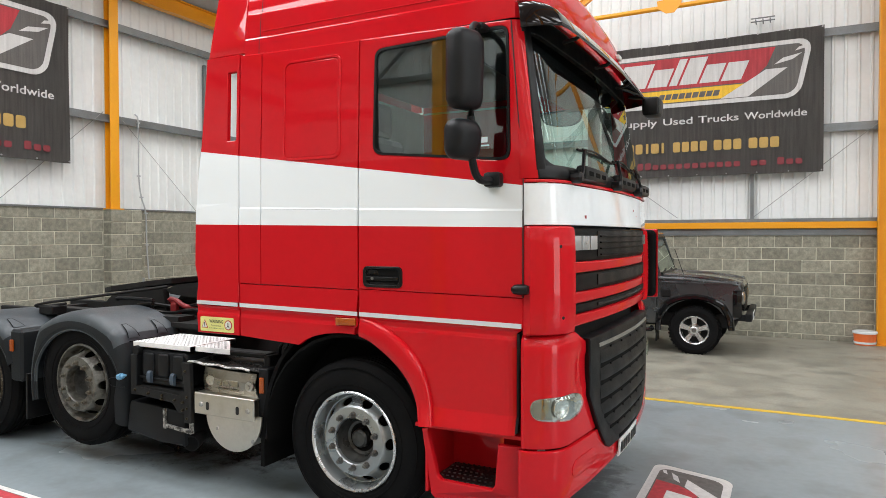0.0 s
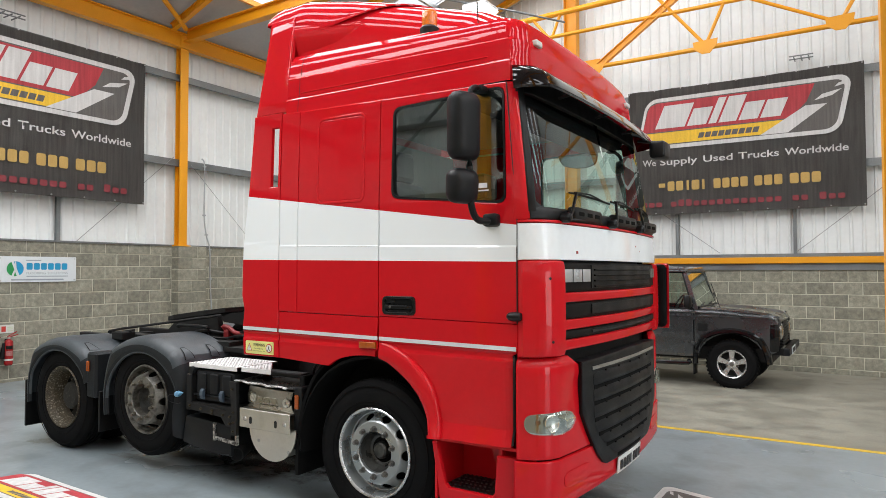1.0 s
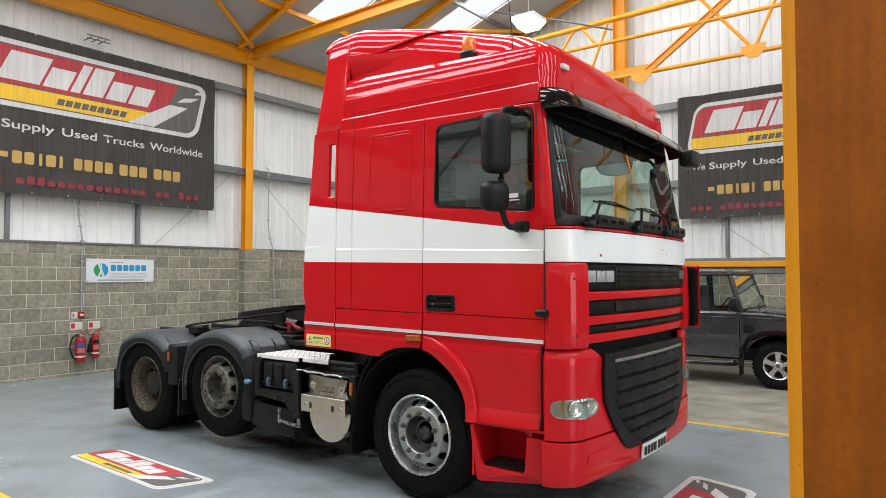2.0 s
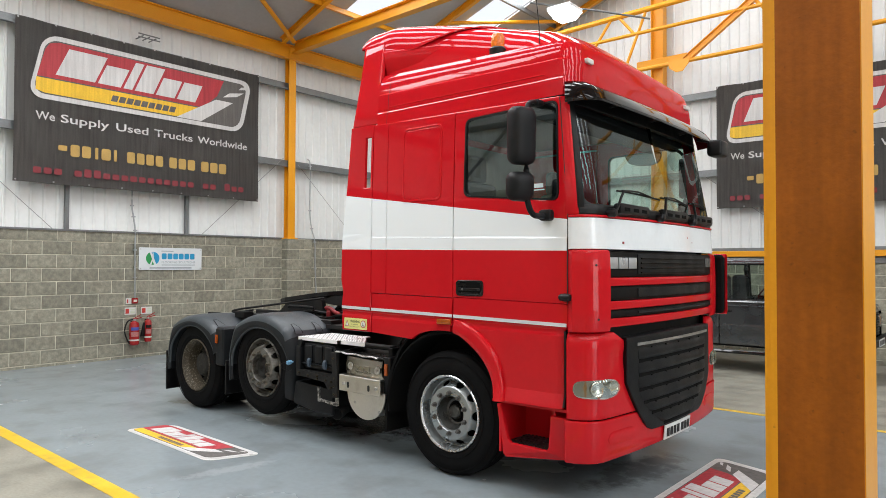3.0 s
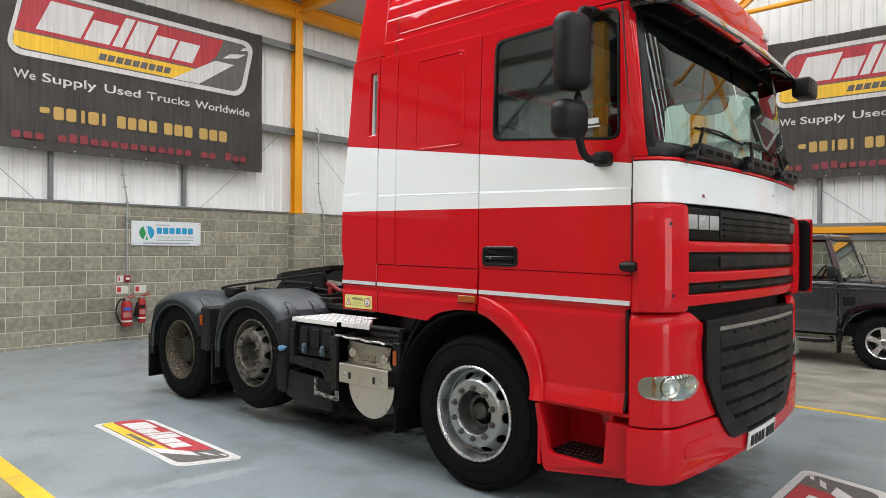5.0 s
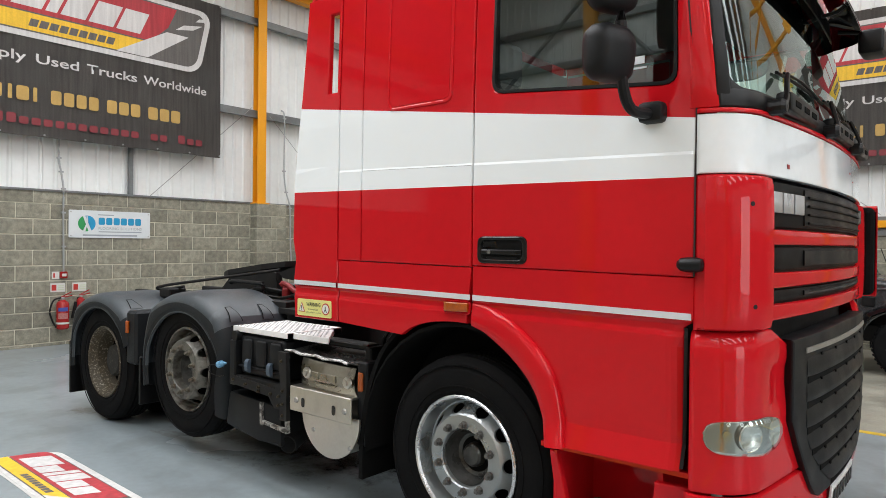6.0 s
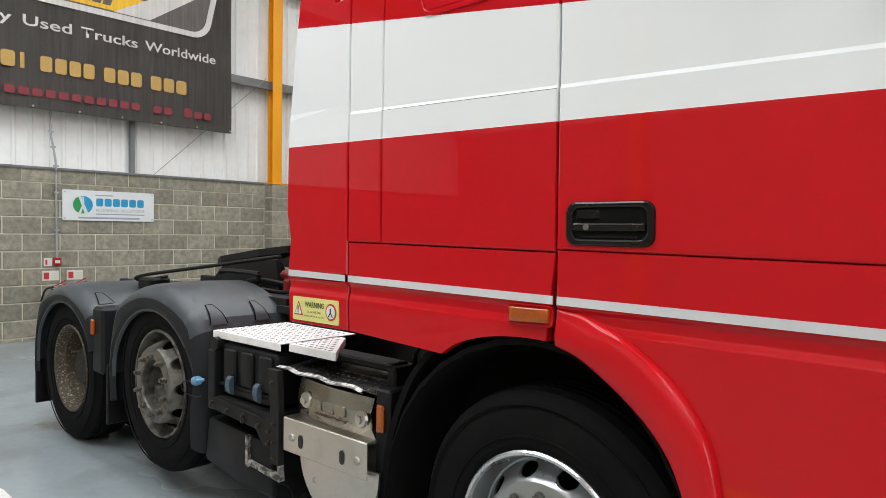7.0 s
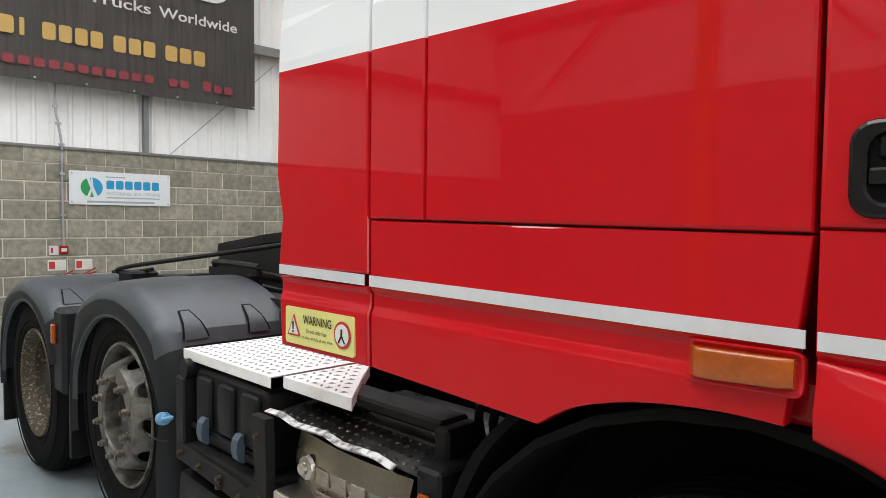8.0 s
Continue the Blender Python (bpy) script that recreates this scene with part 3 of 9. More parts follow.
# ---- banners ----
M_BAN = material("dark_banner_mesh", (0.112, 0.103, 0.096), 0.7, 0, 0.14, 1.2, 60, 0.2, 14, dirt=(0.13, 0.125, 0.12), dirt_amount=0.5, dirt_scale=1.5, streak=0.22)
M_BRED = material("banner_red", (0.40, 0.035, 0.045), 0.65, 0, 0.10, 1.5, 40, 0.1, 14, streak=0.22)
M_BYEL = material("banner_yellow", (0.78, 0.48, 0.03), 0.65, 0, 0.10, 1.5, 40, 0.1, 14, streak=0.12)
M_BWHT = material("banner_white", (0.60, 0.59, 0.58), 0.65, 0, 0.06, 1.5, 40, 0.1, 14, streak=0.12)
M_BGLD = material("banner_gold", (0.48, 0.31, 0.09), 0.65, 0, 0.08, 1.5, 40)
M_BCRM = material("banner_crimson", (0.22, 0.030, 0.038), 0.65, 0, 0.08, 1.5, 40)
M_BRASS = material("eyelet_steel", (0.5, 0.5, 0.5), 0.35, 0.9, 0.1)


def slanted(x0, x1, y0, y1, s):
    return [(x0, y0), (x1, y0), (x1 + s, y1), (x0 + s, y1)]


LOGO_BARS = (0.098, 0.258, 0.362, 0.410, 0.503, 0.600, 0.700)   # joints between the plain bars that stand for the name


def logo(parent, m, w, h, lift=0.004, sh=0.055):
    """The firm's badge as plain coloured shapes, in a box w by h; m takes (x right, y up, z out)."""
    def put(name, polys, mat, z):
        bm = bmesh.new()
        for p in polys:
            prism(bm, [(u * w, v * h) for u, v in p], lambda a, b, c: m @ Vector((a, b, z * lift + c)), lift * 0.6)
        return part(name, bm, mat, parent)

    asp = w / h

    def rr(x0, x1, y0, y1, r, s):
        q = round_rect(x0 * asp, x1 * asp, y0, y1, r, 5)
        return [(u / asp + s * (v - y0) / (y1 - y0), v) for u, v in q]

    put("badge_border", [rr(0.0, 0.935, 0.0, 1.0, 0.22, sh)], M_BWHT, 1)
    put("badge_field", [rr(0.018, 0.917, 0.075, 0.925, 0.17, sh * 0.85)], M_BAN, 2)
    # red field, yellow band and the pale road marks
    put("badge_red", [[(0.032, 0.34), (0.73, 0.34), (0.80, 0.60), (0.835, 0.905), (0.11, 0.905), (0.075, 0.86), (0.06, 0.76)]], M_BRED, 3)
    put("badge_yellow", [[(0.028, 0.13), (0.06, 0.095), (0.665, 0.095), (0.73, 0.32), (0.03, 0.32)]], M_BYEL, 3)
    put("badge_road", [[(0.60, 0.085), (0.72, 0.085), (0.885, 0.53), (0.795, 0.53)], [(0.83, 0.60), (0.905, 0.66), (0.945, 0.76), (0.865, 0.70)], [(0.915, 0.80), (0.965, 0.84), (0.965, 0.89), (0.93, 0.86)]], M_BWHT, 4)
    letters = []
    for a, b, hi in zip(LOGO_BARS, LOGO_BARS[1:], (0.84, 0.72, 0.87, 0.87, 0.72, 0.72)):
        letters.append(slanted(a, b - 0.011, 0.40, hi, 0.05 * (hi - 0.40) / 0.45))
    for q in letters:
        put("badge_bar", [q], M_BWHT, 4)
    for i in range(9):
        put("badge_mark", [slanted(0.311 + 0.0316 * i, 0.337 + 0.0316 * i, 0.150, 0.25, 0.008)], M_BAN, 4)


def bars(parent, m, rows, mat):
    """Writing that is not to be read, as plain bars: x0, x1, y0, y1 of each."""
    for x0, x1, y0, y1 in rows:
        bm = bmesh.new()
        prism(bm, round_rect(x0, x1, y0, y1, min(x1 - x0, y1 - y0) * 0.2, 2), lambda a, b, c: m @ Vector((a, b, 0.0005 + c)), 0.002)
        part("plain_bar", bm, mat, parent)


def banner(m, w, h, label):
    """A hung mesh banner; m takes (x right, y up from its lower edge, z out of the wall)."""
    bm = bmesh.new()
    nx, ny = 36, 20
    grid = [[bm.verts.new(m @ Vector((w * i / nx, h * j / ny + (0.004 * math.sin(i * 1.05) if j in (0, ny) else 0) - (0.02 * math.sin(math.pi * i / nx) if j == ny else 0),
                                      -0.013 + 0.010 * math.sin(i * 0.9 + 0.3 * j)))) for i in range(nx + 1)] for j in range(ny + 1)]
    for j in range(ny):
        for i in range(nx):
            bm.faces.new((grid[j][i], grid[j][i + 1], grid[j + 1][i + 1], grid[j + 1][i]))
    bmesh.ops.solidify(bm, geom=bm.faces[:], thickness=0.003)
    t = thing("wall_banner", m @ Vector((w / 2, 0, 0)), label, "banner", "wall banners")
    part("cloth", bm, M_BAN, t, smooth=True)
    logo(t, m @ Matrix.Translation((0.04 * w, 0.52 * h, -0.001)), 0.93 * w, 0.405 * h, 0.002)
    ml = m @ Matrix.Translation((0, 0, 0.0005))
    for word, a, b in (("We", 0.068, 0.132), ("Supply", 0.152, 0.325), ("Used", 0.352, 0.480), ("Trucks", 0.505, 0.672), ("Worldwide", 0.695, 0.938)):
        lettering("slogan_word", word, M_BWHT, t, ml @ Matrix.Translation((a * w, 0.392 * h, 0)), (b - a) * w, bold=0.012, cap=0.052 * h)
    y0, y1 = 0.184 * h, 0.259 * h
    rows = [(0.145, 0.175), (0.187, 0.219), (0.227, 0.259), (0.275, 0.286), (0.298, 0.333), (0.345, 0.356)]
    rows += [(0.396 + 0.0385 * i, 0.427 + 0.0385 * i) for i in range(4)] + [(0.570 + 0.0405 * i, 0.603 + 0.0405 * i) for i in range(3)] + [(0.713 + 0.0425 * i, 0.748 + 0.0425 * i) for i in range(3)]
    bars(t, ml, [(a * w, b * w, y0 + (0.03 * h if a == 0.145 else 0), y1 - (0.012 * h if a == 0.145 else 0)) for a, b in rows], M_BGLD)
    bars(t, ml, [((0.063 + 0.0347 * i) * w, (0.063 + 0.0347 * i + 0.026) * w, 0.060 * h, (0.112 if i in (5, 6, 22) else 0.098) * h) for i in range(25) if i not in (3, 18, 21)], M_BCRM)
    for i in range(9):
        for y in (0.03, h - 0.03):
            bm = bmesh.new()
            p = m @ Vector((0.03 + (w - 0.06) * i / 8, y, 0.008))
            d = m.to_3x3() @ Vector((0, 0, 1))
            rod(bm, p, p + d * 0.012, 0.014, 8)
            part("eyelet", bm, M_BRASS, t)
    return t


def upright(origin, right):
    """A frame on a wall: x along `right`, y up, z out of the wall."""
    r = Vector(right)
    out = r.cross(Vector((0, 0, 1)))
    m = Matrix((r, Vector((0, 0, 1)), out)).transposed().to_4x4()
    m.translation = origin
    return m


MB_W = upright((XW + 0.16, 2.82, 3.005), (0, 1, 0))
MB_N = upright((-3.46, YN - 0.16, 2.90), (1, 0, 0))
banner(MB_W, 4.51, 2.65, "dark mesh banner with red, yellow and white badge above white lettering")
banner(MB_N, 4.24, 2.60, "dark mesh banner with badge and lettering on the gable wall")
# small steel hooks above the banners
for m, ps in ((MB_W, (1.95, 2.35)), (MB_N, (3.05, 3.45))):
    bm = bmesh.new()
    a, b = m @ Vector((ps[0], 2.86, 0.02)), m @ Vector((ps[1], 2.86, 0.02))
    rod(bm, a, b, 0.012, 6)
    rod(bm, m @ Vector((ps[0], 2.80, 0.02)), m @ Vector((ps[1], 2.80, 0.02)), 0.012, 6)
    for k in (0.2, 0.5, 0.8):
        rod(bm, m @ Vector((ps[0] + 0.4 * k, 2.83, -0.25)), m @ Vector((ps[0] + 0.4 * k, 2.83, 0.03)), 0.012, 6)
    tagged(part("steel_hanger", bm, M_GALV), "small steel hanger bracket above the banner", "bracket")

# firm's sign on the blockwork
M_SIGNW = material("sign_white", (0.70, 0.74, 0.76), 0.35, 0, 0.03)
M_CYAN = material("sign_cyan", (0.02, 0.30, 0.55), 0.4, 0, 0.04)
M_GREEN = material("sign_green", (0.03, 0.30, 0.09), 0.4, 0, 0.04)
M_SGREY = material("sign_grey", (0.33, 0.37, 0.40), 0.4, 0, 0.04)
MS = upright((XW + 0.012, 4.91, 1.585), (0, 1, 0))
sgn = thing("wall_sign", (XW + 0.012, 5.53, 1.585), "white panel sign with blue and green mark on blockwork", "sign")
bm = bmesh.new()
prism(bm, round_rect(0, 1.24, 0, 0.415, 0.015, 3), lambda a, b, c: MS @ Vector((a, b, c)), 0.006)
part("panel", bm, M_SIGNW, sgn)


def disc(cx, cy, r, a0, a1, n=16):
    return [(cx + r * math.cos(radians(a0 + (a1 - a0) * k / n)), cy + r * math.sin(radians(a0 + (a1 - a0) * k / n))) for k in range(n + 1)]


for nm, poly, mt in (("mark_blue", disc(0.265, 0.215, 0.12, -60, 105), M_CYAN), ("mark_green", disc(0.25, 0.215, 0.12, 115, 285), M_GREEN),
                     ("mark_road", [(0.20, 0.10), (0.235, 0.10), (0.275, 0.24), (0.265, 0.33), (0.25, 0.33), (0.255, 0.23)], M_SIGNW)):
    bm = bmesh.new()
    prism(bm, poly, lambda a, b, c: MS @ Vector((a, b, 0.008 + (0.003 if nm == "mark_road" else 0) + c)), 0.002)
    part(nm, bm, mt, sgn)
bars(sgn, MS @ Matrix.Translation((0, 0, 0.004)), [(0.43 + 0.113 * i, 0.525 + 0.113 * i, 0.20, 0.31) for i in range(6)], M_CYAN)
bars(sgn, MS @ Matrix.Translation((0, 0, 0.004)), [(0.20, 1.03, 0.025, 0.05), (0.43, 1.10, 0.085, 0.10), (0.42, 0.66, 0.345, 0.36)], M_SGREY)
for word, a, b in (("FLOORING", 0.43, 0.735), ("SOLUTIONS", 0.765, 1.10)):
    lettering("sign_word", word, M_SGREY, sgn, MS @ Matrix.Translation((a, 0.125, 0.009)), b - a, cap=0.042)
for u in (0.03, 1.21):
    for v in (0.03, 0.385):
        bm = bmesh.new()
        rod(bm, MS @ Vector((u, v, 0.005)), MS @ Vector((u, v, 0.014)), 0.010, 8)
        part("screw", bm, M_BRASS, sgn)

# fire point
M_FRED = material("extinguisher_red", (0.33, 0.012, 0.014), 0.25, 0, 0.05, coat=0.3)
M_BLK = material("black_plastic", (0.0058, 0.0058, 0.0062), 0.40, 0, 0.1, spec=0.28)
M_LABR = material("printed_red_label", (0.42, 0.16, 0.15), 0.5, 0, 0.25, 60, 160)
M_LAB = material("paper_label", (0.66, 0.66, 0.62), 0.5, 0, 0.05)
M_BLUE = material("label_blue", (0.05, 0.08, 0.35), 0.5, 0, 0.05)
M_SRED = material("sign_red", (0.50, 0.04, 0.03), 0.4, 0, 0.05)
M_SGRN = material("sign_pale_green", (0.55, 0.62, 0.45), 0.4, 0, 0.05)


def lathe(bm, prof, at, seg=20, axis="z", caps=True):
    """Turns a profile (r, h) round an axis through at."""
    rings = []
    for r, h in prof:
        ring = []
        for k in range(seg):
            t = 2 * math.pi * k / seg
            c, s = r * math.cos(t), r * math.sin(t)
            ring.append(bm.verts.new(Vector(at) + Vector({"z": (c, s, h), "y": (c, h, s), "x": (h, c, s)}[axis])))
        rings.append(ring)
    for a, b in zip(rings, rings[1:]):
        for k in range(seg):
            bm.faces.new((a[k], a[(k + 1) % seg], b[(k + 1) % seg], b[k]))
    if caps and prof[0][0] > 1e-4:
        bm.faces.new(rings[0][::-1])
    if caps and prof[-1][0] > 1e-4:
        bm.faces.new(rings[-1])


def extinguisher(x, y, z, r, h, hose, label):
    t = thing("fire_extinguisher", (x, y, z), label, "extinguisher", "fire extinguishers")
    bm = bmesh.new()
    lathe(bm, [(r * 0.8, 0), (r, 0.02), (r, h * 0.80), (r * 0.85, h * 0.87), (r * 0.4, h * 0.92), (r * 0.32, h * 0.95)], (x, y, z))
    part("cylinder", bm, M_FRED, t, smooth=True)
    bm = bmesh.new()
    lathe(bm, [(r * 0.35, h * 0.94), (r * 0.35, h * 1.0), (r * 0.2, h * 1.02)], (x, y, z), 10)
    part("valve", bm, M_BRASS, t)
    bm = bmesh.new()
    tube(bm, [(x, y - 0.02, z + h), (x, y + 0.06, z + h + 0.015), (x, y + 0.13, z + h + 0.03)], 0.009)
    tube(bm, [(x, y - 0.02, z + h * 1.02), (x, y + 0.06, z + h + 0.05), (x, y + 0.12, z + h + 0.08)], 0.008)
    part("lever", bm, M_FRED, t)
    bm = bmesh.new()
    for lo, hi, rr in ((0.17, 0.23, 1.0),):
        lathe(bm, [(r + 0.002, h * lo), (r + 0.003, h * lo), (r + 0.003, h * hi), (r + 0.002, h * hi)], (x, y, z), caps=False)
    part("label_band", bm, M_LAB, t)
    for lo, hi, mt in ((0.34, 0.52, M_LABR), (0.58, 0.70, M_BLUE if hose else M_BLK)):
        bm = bmesh.new()
        n = 7
        lower = [(x + (r + 0.003) * math.cos(radians(q)), y + (r + 0.003) * math.sin(radians(q))) for q in [-60 + 90 * k / n for k in range(n + 1)]]
        for (xa, ya), (xb, yb) in zip(lower, lower[1:]):
            bm.faces.new([bm.verts.new(p) for p in ((xa, ya, z + h * lo), (xb, yb, z + h * lo), (xb, yb, z + h * hi), (xa, ya, z + h * hi))])
        part("label", bm, mt, t)
    bm = bmesh.new()
    if hose:
        tube(bm, smooth_path([(x, y - 0.03, z + h), (x + 0.02, y - 0.13, z + h * 0.93), (x + 0.02, y - 0.18, z + h * 0.6), (x + 0.03, y - 0.15, z + h * 0.3), (x + 0.04, y - 0.10, z + h * 0.08)], 5), 0.013)
        part("hose", bm, M_BLK, t, smooth=True)
    else:
        rod(bm, (x, y - 0.10, z + h * 0.25), (x, y - 0.07, z + h * 0.80), 0.04, 10, 0.02)
        part("horn", bm, M_BLK, t, smooth=True)
    bm = boxes((XW, x - r * 0.6, y - 0.02, y + 0.02, z + h * 0.85, z + h * 0.93))
    part("bracket", bm, M_BLK, t)


extinguisher(XW + 0.11, 4.80, 0.24, 0.085, 0.46, True, "red fire extinguisher with black hose hung on blockwork")
extinguisher(XW + 0.09, 5.06, 0.28, 0.062, 0.44, False, "slim red fire extinguisher with black horn hung on blockwork")
for y, z, w, h in ((4.69, 0.97, 0.10, 0.11), (4.67, 0.78, 0.20, 0.13), (4.97, 0.78, 0.20, 0.13)):
    m = upright((XW + 0.004, y, z), (0, 1, 0))
    t = thing("fire_notice", (XW + 0.004, y, z), "small white fire notice with red panel on blockwork", "notice", "fire notices")
    bm = bmesh.new()
    prism(bm, [(0, 0), (w, 0), (w, h), (0, h)], lambda a, b, c: m @ Vector((a, b, c)), 0.003)
    part("panel", bm, M_LAB, t)
    bm = bmesh.new()
    prism(bm, [(0.016, 0.022), (w * 0.40, 0.022), (w * 0.40, h - 0.022), (0.016, h - 0.022)], lambda a, b, c: m @ Vector((a, b, 0.004 + c)), 0.002)
    part("red_panel", bm, M_SRED, t)
    if w > 0.15:
        bars(t, m @ Matrix.Translation((0, 0, 0.001)), [(w * 0.52, w * 0.95, h * k, h * k + 0.013) for k in (0.2, 0.42, 0.64)], M_SGRN)
t = thing("call_point", (XW + 0.02, 4.84, 0.98), "red fire alarm call point at the conduit's foot", "call point")
bm = boxes((XW, XW + 0.05, 4.79, 4.89, 0.98, 1.08), bevel=0.008)
part("box", bm, M_FRED, t)
bm = boxes((XW + 0.05, XW + 0.056, 4.81, 4.87, 1.01, 1.05))
part("glass", bm, M_LAB, t)

# bucket by the gable wall
t = thing("bucket", (1.42, YN - 0.33, floor_z(YN - 0.33)), "orange and white plastic tub on the concrete", "bucket")
M_TUB = material("tub_orange", (0.75, 0.16, 0.04), 0.4, 0, 0.06)
bm = bmesh.new()
z0 = floor_z(YN - 0.33)
lathe(bm, [(0.15, 0), (0.16, 0.01), (0.175, 0.20), (0.165, 0.20), (0.15, 0.02)], (1.42, YN - 0.33, z0), 24)
part("tub", bm, M_TUB, t, smooth=True)
bm = bmesh.new()
lathe(bm, [(0.178, 0.20), (0.188, 0.205), (0.188, 0.235), (0.17, 0.245), (0.0, 0.245)], (1.42, YN - 0.33, z0), 24)
part("lid", bm, M_SIGNW, t)
bm = bmesh.new()
lathe(bm, [(0.164, 0.03), (0.169, 0.03), (0.172, 0.065), (0.167, 0.065)], (1.42, YN - 0.33, z0), 24, caps=False)
part("label_band", bm, M_SIGNW, t)

# floor stickers
M_STKW = material("sticker_white", (0.62, 0.62, 0.60), 0.35, 0, 0.05, 2, 40, dirt=(0.35, 0.35, 0.33), dirt_amount=0.4, dirt_scale=6)


def floor_sticker(m, w, h, label):
    """A badge sticker: a slanted sheet with round corners, under the badge."""
    t = thing("floor_sticker", m @ Vector((w / 2, h / 2, 0)), label, "sticker", "floor stickers")
    bm = bmesh.new()
    prism(bm, [(u, v) for u, v in round_rect(-0.02, 0.955 * w, -0.016, h + 0.016, 0.09, 5, shear=0.095 * w / h)], lambda a, b, c: m @ Vector((a, b, c)), 0.002)
    part("sheet", bm, M_STKW, t)
    logo(t, m @ Matrix.Translation((0, 0, 0.002)), w, h, 0.0012, 0.095)


def flat_frame(origin, right):
    r = Vector(right)
    up = Vector((0, 0, 1)).cross(r)
    m = Matrix((r, up, Vector((0, 0, 1)))).transposed().to_4x4()
    m.translation = origin
    return m


floor_sticker(flat_frame((-5.60, 2.345, 0.001), (0.9997, -0.0245, 0)), 1.70, 0.41, "red, yellow and white badge sticker on the grey floor")
floor_sticker(flat_frame((-0.14, 3.52, 0.001), (0.0, 1, 0)), 1.70, 0.53, "badge sticker on the grey floor before the truck")

# ---- the truck ----
TS, TN, TC = 3.30, 5.82, 4.56      # its two sides and its middle, in y


def livery():
    """Red lacquer with a white band whose edges slope down to the front."""
    m = material("red_and_white_lacquer", (0.565, 0.0088, 0.0155), 0.25, 0, 0.035, 1.2, 25, 0.008, 9, coat=0.62, spec=0.0, rough_vary=0.03)
    nt = m.node_tree
    n, l = nt.nodes, nt.links
    geo = n.new("ShaderNodeNewGeometry")
    sep = n.new("ShaderNodeSeparateXYZ")
    l.new(geo.outputs["Position"], sep.inputs[0])

    def edge(op, at, slope, x0):
        a = n.new("ShaderNodeMath")
        a.operation = "MULTIPLY_ADD"
        l.new(sep.outputs["X"], a.inputs[0])
        a.inputs[1].default_value, a.inputs[2].default_value = slope, at - slope * x0
        c = n.new("ShaderNodeMath")
        c.operation = op
        l.new(sep.outputs["Z"], c.inputs[0])
        l.new(a.outputs[0], c.inputs[1])
        return c.outputs[0]

    lo, hi = edge("GREATER_THAN", 1.838, -0.0156, -3.39), edge("LESS_THAN", 2.335, -0.1335, -3.38)
    both = n.new("ShaderNodeMath")
    both.operation = "MULTIPLY"
    l.new(lo, both.inputs[0])
    l.new(hi, both.inputs[1])
    bs = n["Principled BSDF"]
    red = bs.inputs["Base Color"].links[0].from_socket
    mx = n.new("ShaderNodeMix")
    mx.data_type = "RGBA"
    l.new(both.outputs[0], mx.inputs["Factor"])
    l.new(red, mx.inputs["A"])
    mx.inputs["B"].default_value = (0.855, 0.90, 0.925, 1)
    l.new(mx.outputs["Result"], bs.inputs["Base Color"])
    return m


M_LIV = livery()
M_RED = material("red_lacquer", (0.565, 0.0088, 0.0155), 0.25, 0, 0.035, 1.2, 25, 0.008, 9, coat=0.62, spec=0.0, rough_vary=0.03)
M_LACW = material("white_lacquer", (0.84, 0.875, 0.895), 0.22, 0, 0.03, 1.2, 25, coat=1.0, spec=0.1, rough_vary=0.03)
M_TAPE = material("pale_stripe_tape", (0.66, 0.68, 0.71), 0.4, 0, 0.05, 4, 50)
M_TRIM = material("dark_grey_plastic", (0.0068, 0.0074, 0.0084), 0.48, 0, 0.12, 4, 60, 0.15, 220, spec=0.24)
M_GRIL = material("black_grille_plastic", (0.0050, 0.0045, 0.0043), 0.55, 0, 0.12, 4, 60, 0.1, 200, spec=0.16)
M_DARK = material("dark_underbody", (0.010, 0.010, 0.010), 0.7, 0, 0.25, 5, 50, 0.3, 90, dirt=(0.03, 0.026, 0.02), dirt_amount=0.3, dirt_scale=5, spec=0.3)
M_RUBB = material("tyre_rubber", (0.0065, 0.0065, 0.0068), 0.8, 0, 0.18, 6, 70, 0.25, 150, dirt=(0.020, 0.018, 0.016), dirt_amount=0.15, dirt_scale=5, spec=0.08)
M_FEND = material("grey_moulded_fender", (0.045, 0.054, 0.061), 0.42, 0, 0.10, 3, 70, 0.15, 300, spec=0.38, dirt=(0.13, 0.145, 0.16), dirt_amount=0.5, dirt_scale=7, dirt_from=0.60)
# darker copy of the fender plastic: the shade of its sides as colour
M_FENDD = material("black_moulded_skirt", (0.0135, 0.0155, 0.0175), 0.52, 0, 0.12, 3, 70, 0.2, 300, spec=0.2)
M_CAPB = material("sky_blue_cap", (0.16, 0.36, 0.55), 0.4, 0, 0.08)
M_RIM = material("silver_wheel_paint", (0.36, 0.38, 0.385), 0.31, 0.75, 0.04, 6, 60)
M_RIMD = material("dirty_wheel_paint", (0.145, 0.14, 0.122), 0.45, 0.3, 0.18, 12, 110, 0.2, 160, dirt=(0.032, 0.026, 0.019), dirt_amount=0.92, dirt_scale=15, dirt_from=0.46)
M_RUST = material("flaked_rusty_wheel", (0.055, 0.042, 0.024), 0.65, 0.1, 0.25, 14, 90, 0.4, 140, dirt=(0.34, 0.31, 0.24), dirt_amount=0.85, dirt_scale=60, dirt_from=0.54)
M_RUSTD = material("dark_rusty_disc", (0.015, 0.013, 0.010), 0.75, 0.1, 0.3, 14, 90, 0.4, 140, dirt=(0.10, 0.085, 0.06), dirt_amount=0.6, dirt_scale=40, dirt_from=0.58)
M_ALLOY = material("silver_alloy", (0.66, 0.66, 0.66), 0.27, 0.85, 0.05, 10, 60)
M_NUT = material("steel_nut", (0.42, 0.41, 0.39), 0.4, 0.8, 0.2, 20, 90)
